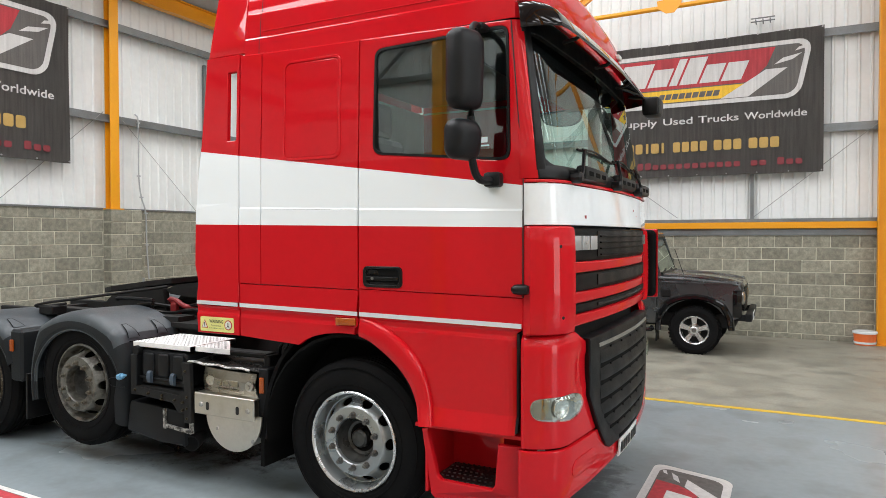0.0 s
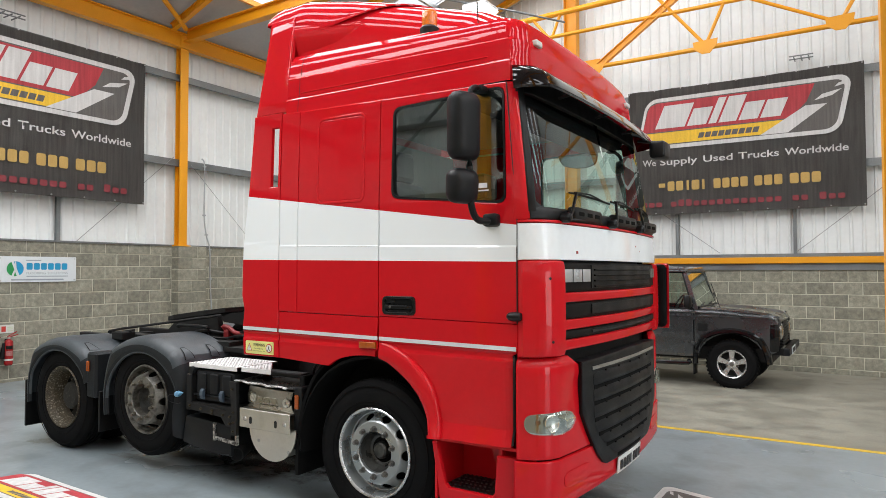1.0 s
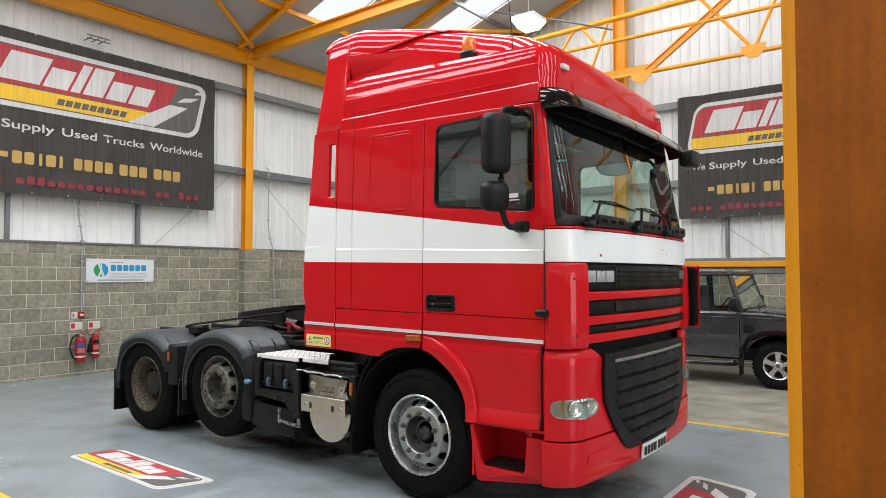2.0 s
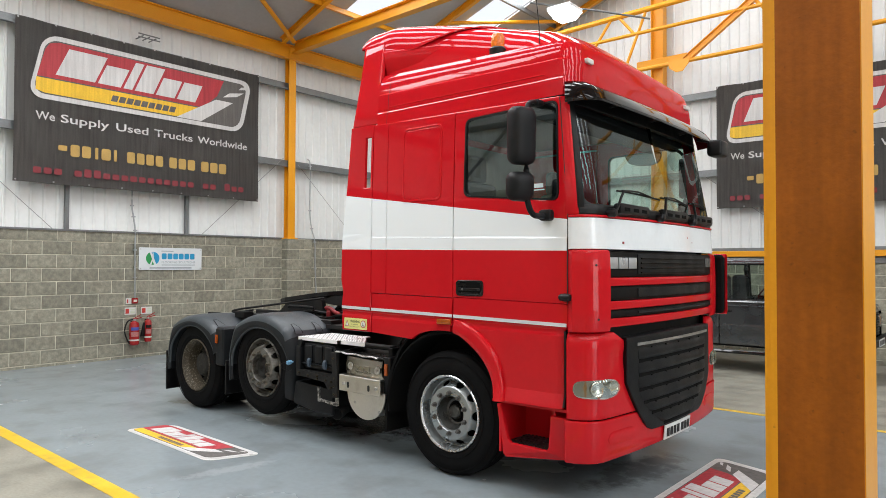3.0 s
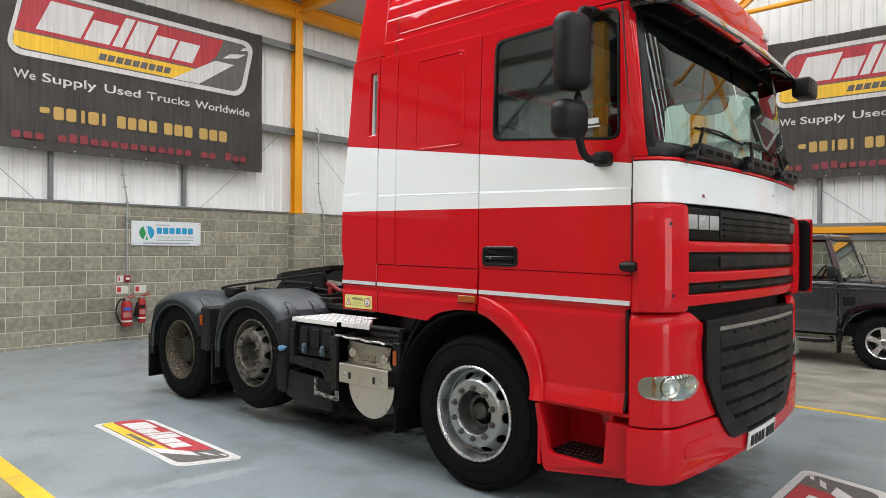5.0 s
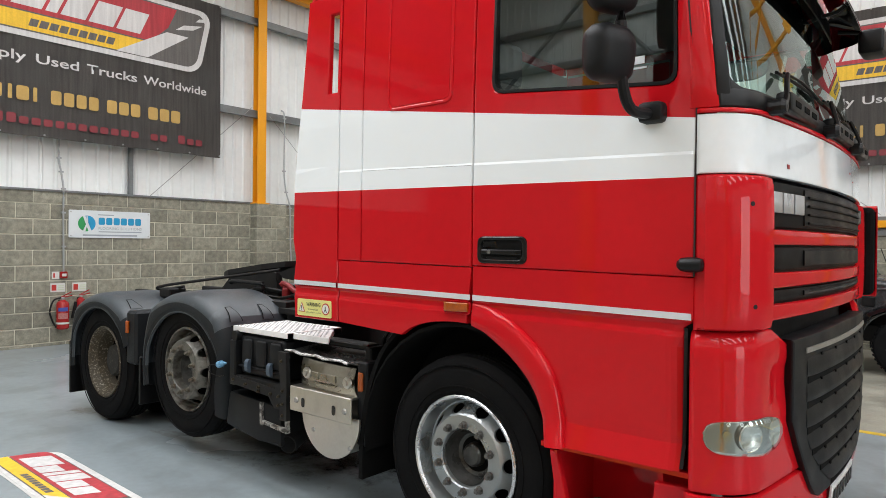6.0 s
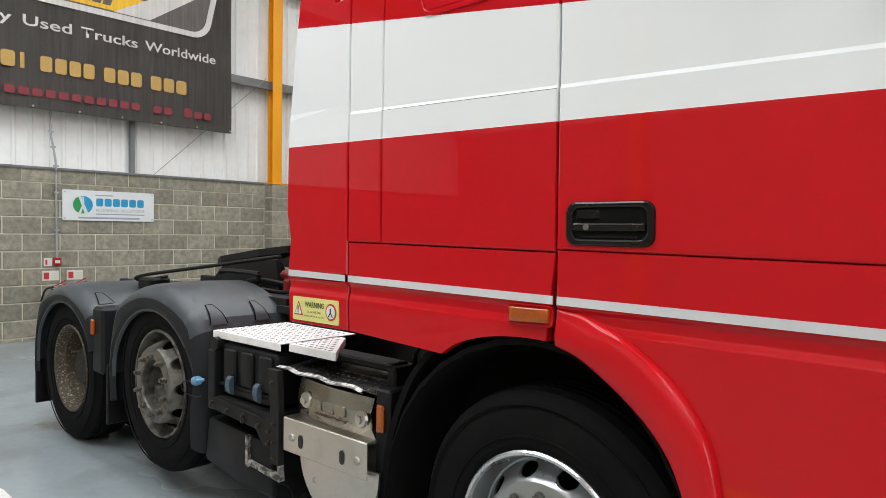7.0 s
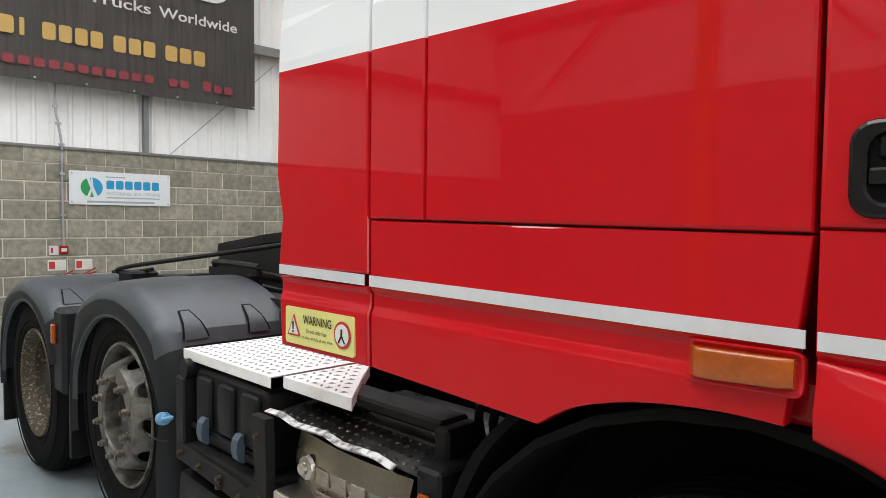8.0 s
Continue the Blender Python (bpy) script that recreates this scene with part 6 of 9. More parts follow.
# ---- roof ----
# side skin, from the gutter up to the rounded rail: (height, corner x, front x, inset)
ROOF = [(2.915, -1.115, -0.995, 0.034), (2.935, -1.118, -0.995, 0.036), (3.040, -1.122, -0.997, 0.041), (3.052, -1.124, -0.998, 0.050), (3.12, -1.126, -1.0, 0.054), (3.194, -1.132, -1.005, 0.059), (3.207, -1.134, -1.008, 0.070), (3.27, -1.15, -1.020, 0.077),
        (3.325, -1.165, -1.034, 0.092), (3.352, -1.178, -1.045, 0.112), (3.372, -1.190, -1.056, 0.126), (3.380, -1.202, -1.066, 0.145), (3.376, -1.215, -1.078, 0.170), (3.35, -1.235, -1.095, 0.20), (3.335, -1.27, -1.13, 0.26)]
XR = -2.982


def rail_tilt(x, z):
    """The roof's rail falls a little to the front."""
    return z - 0.034 * (min(x, -1.2) + 2.1) * max(0.0, min(1.0, (z - 3.05) / 0.33))


bm = bmesh.new()
rows = []
ss = corner_span(0.0, 4.0, 8)
for z, xs, xf, ins in ROOF:
    w = 1.26 - ins
    row = [(x, TC - w) for x in (XR, -2.4, -1.8, -1.4)]
    row += [tuple(front_point(s, z, 0, (xs, xf, ins)))[:2] for s in ss]
    row += [(x, TC + w) for x in (-1.4, -1.8, -2.4, XR)]
    rows.append([bm.verts.new((x, y, rail_tilt(x, z))) for x, y in row])
for a, b in zip(rows, rows[1:]):
    for k in range(len(a) - 1):
        bm.faces.new((a[k], a[k + 1], b[k + 1], b[k]))
bm.faces.new(rows[-1])
roof = part("roof", bm, M_RED, truck, "red high roof with two creases along its sides", smooth=True)
for side in (-1, 1):
    # upright joint near the rear, and a pressed rib that ends short of the corner
    bm = bmesh.new()
    path = [(z, ins) for z, _, _, ins in ROOF[:11]]
    vs = [[bm.verts.new((x, yside(side, i - 0.0015), rail_tilt(x, z))) for x in (-2.862, -2.857)] for z, i in path]
    for a, b in zip(vs, vs[1:]):
        bm.faces.new((a[0], a[1], b[1], b[0]))
    part("roof_joint", bm, M_INKY, roof)
    bm = bmesh.new()
    rib = [(x, yside(side, 0.0525 + o), z) for x, o, z in ((-2.84, -0.001, 3.088), (-1.25, -0.001, 3.088))]
    tube(bm, rib, 0.0045, 6)
    part("pressed_rib", bm, M_RED, roof, smooth=True)
    # marker lamp at the front of the roof
    p = front_point(1.02 if side < 0 else 2.98, 3.20, 0.01, (-1.135, -1.01, 0.095))
    bm = bmesh.new()
    box(bm, p.x - 0.02, p.x + 0.02, p.y - 0.045, p.y + 0.045, p.z - 0.02, p.z + 0.02, bevel=0.01, seg=2)
    part("roof_marker", bm, M_LAB, roof)

# raised middle of the roof: one smooth shape from the cap at the rear to the nose
DOME = [(-3.30, 0.150, 3.925, 5.5), (-2.98, 0.160, 3.930, 5.5), (-2.60, 0.240, 3.893, 4.6), (-2.20, 0.350, 3.838, 3.8), (-1.90, 0.43, 3.785, 3.2), (-1.60, 0.42, 3.705, 2.8), (-1.40, 0.36, 3.600, 2.5), (-1.22, 0.29, 3.470, 2.3), (-1.12, 0.26, 3.390, 2.2), (-1.07, 0.25, 3.345, 2.2)]
CAP = [(-3.352, 0.125, 3.765, 5.5), (-3.335, 0.120, 3.850, 5.5), (-3.30, 0.117, 3.900, 5.5), (-3.235, 0.115, 3.935, 5.5), (-2.98, 0.122, 3.945, 5.5), (-2.60, 0.205, 3.908, 4.6), (-2.20, 0.322, 3.853, 3.8), (-2.05, 0.375, 3.827, 3.5)]
BASE_Z = 3.335


def station(table, x):
    for p, q in zip(table, table[1:]):
        if x <= q[0]:
            t = max(0.0, (x - p[0]) / (q[0] - p[0]))
            return [u + (v - u) * t for u, v in zip(p[1:], q[1:])]
    return table[-1][1:]


def dome_half(ins, crown, p, low):
    """Half a section, (distance from the middle, z), from height low up to the crown."""
    w, h = 1.26 - ins, crown - BASE_Z
    k = max(0.0, min(0.999, (low - BASE_Z) / h))
    a0 = math.asin(k ** (p / 2))
    out = []
    for i in range(17):
        a = a0 + (math.pi / 2 - a0) * (i / 16)
        out.append((w * max(0.0, math.cos(a)) ** (2 / p), BASE_Z + h * math.sin(a) ** (2 / p)))
    return out


def dome_skin(name, table, xs, low, label, nose):
    bm = bmesh.new()
    rows = []
    for x in xs:
        half = dome_half(*station(table, x), low(x))
        row = [(-d, z) for d, z in half] + [(d, z) for d, z in reversed(half[:-1])]
        pts = []
        for d, z in row:
            back = 0.0
            if nose:
                t = max(0.0, (x + 2.0) / 0.93)
                back = (0.135 * min(1.0, abs(d) / 1.1) ** 4 + 0.03 * (d / 1.1) ** 2) * t * t
            pts.append(bm.verts.new((x - back, TC + d, z)))
        rows.append(pts)
    for p, q in zip(rows, rows[1:]):
        for k in range(len(p) - 1):
            bm.faces.new((p[k], p[k + 1], q[k + 1], q[k]))
    bm.faces.new(rows[0][::-1])
    if not nose:
        shell(bm, (0, 0, -1), 0.012)
    return part(name, bm, M_RED, truck, label, smooth=True)


def cap_edge(x):
    """The cap's lower edge: level along the side, then an upward curve at its front."""
    t = max(0.0, min(1.0, (x + 2.78) / 0.72))
    return 3.735 - 0.19 * (min(x, -2.7) + 3.35) + 0.215 * t * t * (3 - 2 * t)


dome_skin("roof_dome", DOME, span(-3.28, -1.9, 12) + span(-1.85, -1.07, 16), lambda x: BASE_Z, "raised middle of the red roof, sloping to the front", True)
dome_skin("roof_cap", CAP, [-3.352, -3.335, -3.30, -3.235] + span(-3.15, -2.8, 4) + span(-2.75, -2.06, 14), cap_edge, "red air deflector cap on the roof", False)
# rounded shoulder along each side of the dome, below the cap
for side in (-1, 1):
    bm = bmesh.new()
    rows = []
    for k in range(13):
        x = -2.984 + 0.70 * k / 12
        f, g = 1 - (k / 12) ** 1.5, 1 - 0.45 * k / 12
        ins, zc = station(DOME, x)[0] + 0.05 * (k / 12) ** 2, 3.595 - 0.010 * k / 12
        rows.append([bm.verts.new((x, yside(side, ins + o), zc + dz * g)) for o, dz in ((0.02, 0.120), (-0.018 * f, 0.080), (-0.040 * f, 0.035), (-0.045 * f, 0.0), (-0.036 * f, -0.05), (-0.012 * f, -0.13), (0.02, -0.21))])
    for a, b in zip(rows, rows[1:]):
        for j in range(6):
            bm.faces.new((a[j], a[j + 1], b[j + 1], b[j]))
    bm.faces.new(rows[0])
    bmesh.ops.recalc_face_normals(bm, faces=bm.faces[:])
    part("roof_shoulder", bm, M_RED, truck, smooth=60)
# rear wall, floor and lining of the cab
bm = boxes((-3.03, -2.99, TS + 0.07, TN - 0.07, 1.10, 2.93), (-3.03, -2.99, TS + 0.26, TN - 0.26, 2.93, 3.70), (-2.98, -1.10, TS + 0.06, TN - 0.06, 1.16, 1.22))
part("cab_back", bm, M_RED, truck)
bm = boxes((-2.984, -2.96, TS + 0.07, TN - 0.07, 1.22, 2.93), (-2.96, -1.16, TS + 0.08, TN - 0.08, 3.0, 3.03), (-2.96, -2.10, TS + 0.045, TS + 0.06, 1.22, 2.95), (-2.96, -2.10, TN - 0.06, TN - 0.045, 1.22, 2.95))
part("cab_lining", bm, M_CREAM, truck)
bm = boxes((-1.45, -0.99, TS + 0.12, TN - 0.12, 1.55, 2.04), (-1.55, -1.30, TC - 0.25, TC + 0.95, 1.5, 2.08), bevel=0.05)
part("dashboard", bm, M_SEAT, truck, "dark moulded dashboard")
for yc in (TC - 0.70, TC + 0.70):
    bm = bmesh.new()
    box(bm, -2.25, -1.75, yc - 0.25, yc + 0.25, 1.62, 1.80, bevel=0.05, seg=2)
    box(bm, -2.36, -2.20, yc - 0.24, yc + 0.24, 1.75, 2.42, bevel=0.05, seg=2)
    box(bm, -2.35, -2.24, yc - 0.14, yc + 0.14, 2.42, 2.66, bevel=0.04, seg=2)
    box(bm, -2.15, -1.85, yc - 0.18, yc + 0.18, 1.22, 1.62)
    part("cab_seat", bm, M_SEAT, truck, "dark cloth cab seat")
bm = bmesh.new()
mt = Matrix.Translation((-1.55, TC + 0.70, 2.05)) @ pose(0, 0, 0, 0, -55, 0)
for k in range(24):
    t0, t1 = 2 * math.pi * k / 24, 2 * math.pi * (k + 1) / 24
    rod(bm, mt @ Vector((0.23 * math.cos(t0), 0.23 * math.sin(t0), 0)), mt @ Vector((0.23 * math.cos(t1), 0.23 * math.sin(t1), 0)), 0.016, 6)
rod(bm, mt @ Vector((-0.22, 0, 0)), mt @ Vector((0.22, 0, 0)), 0.02, 6)
part("steering_wheel", bm, M_BLK, truck)
bm = bmesh.new()
box(bm, -1.55, -1.12, TS + 0.12, TN - 0.12, 2.85, 3.0, bevel=0.03)
part("header_shelf", bm, M_SEAT, truck)
# interior mirror-like sticker discs and curtain behind the screen
bm = bmesh.new()
for k in range(3):
    box(bm, -1.16 + 0.02 * (k % 2), -1.13 + 0.02 * (k % 2), TS + 0.13 + 0.055 * k, TS + 0.165 + 0.055 * k, 2.15, 2.80, bevel=0.01)
part("curtain", bm, M_SEAT, truck)

# rear side deflectors
for side in (-1, 1):
    bm = bmesh.new()
    prof = [(2.962, -3.312), (3.06, -3.302), (3.20, -3.287), (3.35, -3.272), (3.52, -3.256), (3.60, -3.250)]
    rows = []
    for z, xr in prof:
        i = 0.040 + 0.055 * (z - 2.96) / 0.45 if z < 3.41 else 0.095 + 0.02 * (z - 3.41) / 0.2
        rows.append([bm.verts.new((x, yside(side, i + 0.004 * (k == 0)), z)) for k, x in enumerate((xr, xr + 0.03, -3.0, -2.986))])
    xr = -3.245
    rows.append([bm.verts.new((x, yside(side, 0.130), 3.72)) for x in (xr, xr + 0.03, -3.0, -2.986)])
    for a, b in zip(rows, rows[1:]):
        for k in range(3):
            bm.faces.new((a[k], a[k + 1], b[k + 1], b[k]))
    rim = shell(bm, (0, -side, 0), 0.035)
    bmesh.ops.bevel(bm, geom=rim, offset=0.006, segments=2, affect="EDGES", profile=0.5)
    part("side_deflector", bm, M_RED, truck, smooth=True)
# amber beacon and aerial
M_BEACON = material("beacon_amber", (0.72, 0.18, 0.006), 0.2, 0, 0.2, 40, 120, 0.3, 90, coat=0.6)
bm = bmesh.new()
lathe(bm, [(0.060, -0.08), (0.068, 0), (0.070, 0.03), (0.058, 0.045)], (-1.85, 3.60, 3.425), 20)
bcn = part("beacon", bm, M_BLK, truck, "amber rotating beacon on the roof", smooth=True)
bm = bmesh.new()
lathe(bm, [(0.054, 0.045), (0.056, 0.09), (0.054, 0.138), (0.045, 0.156), (0.0, 0.161)], (-1.85, 3.60, 3.425), 20)
part("beacon_lens", bm, M_BEACON, bcn, smooth=True)
bm = bmesh.new()
box(bm, -1.86, -1.84, 3.575, 3.625, 3.475, 3.575)
part("beacon_reflector", bm, M_CHROME, bcn)
bm = bmesh.new()
tube(bm, [(-1.52, 3.72, 3.36), (-1.53, 3.72, 3.60), (-1.58, 3.72, 4.05)], 0.004, 5)
part("aerial", bm, M_BLK, truck)

# mirrors
for side in (-1, 1):
    def my(o):
        return yside(side, 0.0) + side * o
    bm = bmesh.new()
    tube(bm, smooth_path([(-1.19, my(-0.01), 2.055), (-1.205, my(0.07), 2.045), (-1.228, my(0.135), 2.055), (-1.235, my(0.185), 2.12), (-1.235, my(0.21), 2.26), (-1.235, my(0.21), 2.77)], 4), 0.021, 10)
    tube(bm, smooth_path([(-1.235, my(0.21), 2.77), (-1.240, my(0.185), 2.825), (-1.255, my(0.10), 2.862), (-1.275, my(-0.02), 2.870)], 4), 0.016, 10)
    mir = part("mirror", bm, M_TRIM, truck, "black twin mirror housing on an arm", smooth=True)
    bm = bmesh.new()
    box(bm, -1.245, -1.145, *sorted((my(-0.03), my(0.05))), 2.015, 2.095, bevel=0.02, seg=2)
    part("mirror_foot", bm, M_TRIM, mir, smooth=True)
    bm = bmesh.new()
    box(bm, -1.315, -1.235, *sorted((my(-0.03), my(0.06))), 2.850, 2.890, bevel=0.012, seg=2)
    part("mirror_bracket", bm, M_TRIM, mir, smooth=True)
    for z0, z1, w, taper in ((2.405, 2.790, 0.185, 0.82), (2.152, 2.338, 0.180, 0.78)):
        place = Matrix.Translation((-1.250 if z0 > 2.3 else -1.262, my(0.240), z0)) @ pose(0, 0, 0, 0, 0, side * 20)
        h = z1 - z0
        bm = bmesh.new()
        rows = []
        for k, xx in enumerate((-0.050, -0.046, -0.02, 0.025, 0.050, 0.062, 0.066)):
            f = (0.0, 0.004, 0.010, 0.006, -0.012, -0.034, -0.065)[k]
            rows.append([bm.verts.new((xx, y, z)) for y, z in round_rect(-w / 2 - f, w / 2 + f, -f, h + f, min(0.055, w / 2 + f - 0.006), 5)])
        for a, b in zip(rows, rows[1:]):
            for k in range(len(a)):
                bm.faces.new((a[k], a[(k + 1) % len(a)], b[(k + 1) % len(a)], b[k]))
        bm.faces.new(rows[0][::-1])
        bm.faces.new(rows[-1])
        for v in bm.verts:
            v.co.x *= taper + (1 - taper) * min(1.0, v.co.z / h * 1.6) if v.co.x > 0 else 1.0
        bmesh.ops.transform(bm, matrix=place, verts=bm.verts[:])
        part("mirror_housing", bm, M_TRIM, mir, smooth=75)
        bm = bmesh.new()
        prism(bm, round_rect(-w / 2 + 0.018, w / 2 - 0.018, 0.018, h - 0.018, 0.04, 5), lambda a, b, c: place @ Vector((-0.051 - c, a, b)), 0.003)
        part("mirror_glass", bm, M_CHROME, mir)
# kerb mirror at the screen's far top corner, and one over the screen
bm = bmesh.new()
q = front_point(3.15, 2.80, 0.22)
box(bm, q.x - 0.07, q.x + 0.07, q.y - 0.11, q.y + 0.11, q.z - 0.075, q.z + 0.075, bevel=0.03, seg=3)
tube(bm, [front_point(3.15, 2.90, 0.05), q + Vector((0, 0, 0.07))], 0.014)
part("front_mirror", bm, M_BLK, truck, smooth=True)
# grille guard flap at the far corner
bm = bmesh.new()
box(bm, -0.90, -0.777, TN - 0.052, TN + 0.052, 1.245, 1.805, bevel=0.040, seg=3)
flap = part("corner_flap", bm, M_PIT, truck, "dark inner side of the cab's corner deflector")
bm = bmesh.new()
out = round_rect(TN - 0.012, TN + 0.060, 1.237, 1.813, 0.034, 4)
inn = round_rect(TN - 0.012, TN + 0.053, 1.243, 1.807, 0.030, 4)
for x0, x1 in ((-0.88, -0.772),):
    ring = [[bm.verts.new((x, y, z)) for y, z in loop] for x in (x0, x1) for loop in (out, inn)]
    n = len(out)
    for k in range(n):
        j = (k + 1) % n
        bm.faces.new((ring[0][k], ring[0][j], ring[2][j], ring[2][k]))
        bm.faces.new((ring[1][j], ring[1][k], ring[3][k], ring[3][j]))
        bm.faces.new((ring[2][k], ring[2][j], ring[3][j], ring[3][k]))
        bm.faces.new((ring[0][j], ring[0][k], ring[1][k], ring[1][j]))
part("flap_rim", bm, M_RED, flap, smooth=True)
# wide-angle mirror over the far door
M_MIRR = material("mirror_silver", (0.88, 0.90, 0.89), 0.02, 1.0, 0.0)
bm = bmesh.new()
out = round_poly([(-0.20, 0.065), (-0.165, -0.05), (-0.05, -0.085), (0.08, -0.085), (0.165, -0.05), (0.20, 0.065), (0.0, 0.075)], 0.04, 4)
mk = Matrix.Translation((-1.63, TN + 0.12, 2.84)) @ pose(0, 0, 0, 128, 0, 8)
prism(bm, out, lambda a, b, c: mk @ Vector((a, b, c)), 0.03)
km = part("kerb_mirror", bm, M_BLK, truck, "wide-angle mirror over the far door")
bm = bmesh.new()
prism(bm, [(a * 0.93, b * 0.86) for a, b in out], lambda a, b, c: mk @ Vector((a, b, 0.032 + c)), 0.003)
part("mirror_glass", bm, M_MIRR, km)
bm = bmesh.new()
tube(bm, [mk @ Vector((0, 0.05, 0.01)), (-1.63, TN + 0.05, 2.94), (-1.63, TN - 0.04, 2.96)], 0.018)
part("mirror_arm", bm, M_BLK, km)


# ---- running gear ----


def hole_ring(bm, outer, inner, x, y, z, sgn, count=10):
    """The dished ring of a steel wheel, pierced by oval hand holes with turned-in edges."""
    (r1, h1), (r0, h0) = outer, inner

    def height(r):
        t = (r1 - r) / (r1 - r0)
        return h1 + (h0 - h1) * (t * t * (3 - 2 * t) * 0.6 + t * 0.4)

    tmp = bmesh.new()
    loops = [[(r * math.cos(2 * math.pi * k / 60), r * math.sin(2 * math.pi * k / 60)) for k in range(60)] for r in (r1, r0)]
    for q in range(count):
        a = 2 * math.pi * q / count
        c, s = math.cos(a), math.sin(a)
        rm = r0 + (r1 - r0) * 0.52
        loops.append([((rm + 0.021 * math.cos(u)) * c - 0.036 * math.sin(u) * s, (rm + 0.021 * math.cos(u)) * s + 0.036 * math.sin(u) * c) for u in [2 * math.pi * k / 16 for k in range(16)]])
    for loop in loops:
        vs = [tmp.verts.new((px, pz, 0)) for px, pz in loop]
        for a, b in zip(vs, vs[1:] + vs[:1]):
            tmp.edges.new((a, b))
    bmesh.ops.triangle_fill(tmp, edges=tmp.edges[:], use_beauty=True)
    bmesh.ops.subdivide_edges(tmp, edges=[e for e in tmp.edges if not e.is_boundary], cuts=1)
    bmesh.ops.triangulate(tmp, faces=tmp.faces[:])
    made = {}
    for v in tmp.verts:
        r = math.hypot(v.co.x, v.co.y)
        made[v] = bm.verts.new((x + v.co.x, y + sgn * height(r), z + v.co.y))
    for f in tmp.faces:
        bm.faces.new([made[v] for v in f.verts])
    for e in tmp.edges:
        if e.is_boundary:
            a, b = e.verts
            r = math.hypot(*((a.co + b.co) / 2)[:2])
            if r0 + 0.004 < r < r1 - 0.004:
                pa, pb = made[a].co, made[b].co
                bm.faces.new((made[a], made[b], bm.verts.new(pb + Vector((0, sgn * 0.014, 0))), bm.verts.new(pa + Vector((0, sgn * 0.014, 0)))))
    tmp.free()


def wheel(x, z, side, yface, kind, r=0.505):
    """kind: front, lifted or drive. The outer tyre face stands at yface."""
    def at(o):
        return yface - side * o
    sgn = -side
    bm = bmesh.new()
    w = 0.30
    prof = [(0.298, 0.028), (0.330, 0.006), (0.395, 0.0), (0.445, 0.006), (0.478, 0.022), (0.494, 0.042), (r - 0.004, 0.056)]
    grooves = [0.085, 0.125, 0.165, 0.205]
    for gv in grooves:
        prof += [(r, gv - 0.012), (r - 0.014, gv - 0.010), (r - 0.014, gv - 0.002), (r, gv)]
    prof += [(r - 0.004, w - 0.056), (0.494, w - 0.042), (0.445, w - 0.006), (0.33, w - 0.006), (0.298, w - 0.028)]
    prof = [(rr if rr < 0.4 else rr * r / 0.505 if rr < r - 0.02 else rr, h) for rr, h in prof]
    lathe(bm, [(rr, sgn * h) for rr, h in prof], (x, yface, z), 56, "y", caps=False)
    ty = part("wheel", bm, M_RUBB, truck, {"front": "black tyre on a bright silver steel rim", "lifted": "black tyre on a dirty silver rim, lifted clear of the floor", "drive": "black tyre on a flaked rusty rim"}[kind], smooth=True)
    # ribs on the sidewall
    bm = bmesh.new()
    for rr in (0.350, 0.452):
        lathe(bm, [(rr, sgn * 0.004), (rr + 0.002, sgn * -0.001), (rr + 0.006, sgn * -0.001), (rr + 0.008, sgn * 0.006)], (x, yface, z), 56, "y", caps=False)
    part("sidewall_rib", bm, M_RUBB, ty, smooth=True)
    rm = {"front": M_RIM, "lifted": M_RIMD, "drive": M_RUST}[kind]
    bm = bmesh.new()
    if kind == "drive":
        prof = [(0.300, 0.030), (0.306, 0.018), (0.300, 0.008), (0.290, 0.012), (0.280, 0.030), (0.272, 0.060), (0.262, 0.075), (0.258, 0.16), (0.245, 0.19), (0.215, 0.200), (0.150, 0.205), (0.148, 0.17), (0.135, 0.10), (0.11, 0.085), (0.0, 0.080)]
        holes, lo, hi, rn, hn = 10, 8, 9, 0.178, 0.203
    else:
        d = 0.0 if kind == "front" else -0.045
        prof = [(0.300, 0.034), (0.307, 0.022), (0.302, 0.010), (0.292, 0.012), (0.283, 0.032), (0.277, 0.066), (0.271, 0.092), (0.265, 0.094), None, (0.208, 0.024 + d), (0.146, 0.020 + d), (0.140, 0.028 + d), (0.136, 0.055), (0.130, 0.125)]
        holes, lo, hi, rn, hn = 10, 7, 8, 0.163, 0.023 + d
    if None in prof:
        cut = prof.index(None)
        for piece in (prof[:cut], prof[cut + 1:]):
            lathe(bm, [(rr, sgn * h) for rr, h in piece], (x, yface, z), 60, "y", caps=False)
        hole_ring(bm, prof[cut - 1], prof[cut + 1], x, yface, z, sgn)
    else:
        lathe(bm, [(rr, sgn * h) for rr, h in prof[:9]], (x, yface, z), 60, "y", caps=False)
        part("rim_barrel", bm, M_RUST, ty, smooth=True)
        rm = M_RUSTD
        bm = bmesh.new()
        lathe(bm, [(rr, sgn * h) for rr, h in prof[8:]], (x, yface, z), 60, "y", caps=False)
    bm.faces.ensure_lookup_table()
    drop = []
    for f in bm.faces if kind == "drive" else ():
        c = f.calc_center_median()
        rr = math.hypot(c.x - x, c.z - z)
        if prof[hi][0] < rr < prof[lo][0] - 0.0 and len(f.verts) == 4:
            k = int((math.atan2(c.z - z, c.x - x) % (2 * math.pi)) / (2 * math.pi) * 60)
            if k % 6 in (0, 1, 2):
                drop.append(f)
    bmesh.ops.delete(bm, geom=drop, context="FACES")
    part("rim", bm, rm, ty, smooth=True)
    if kind == "front":
        bm = bmesh.new()
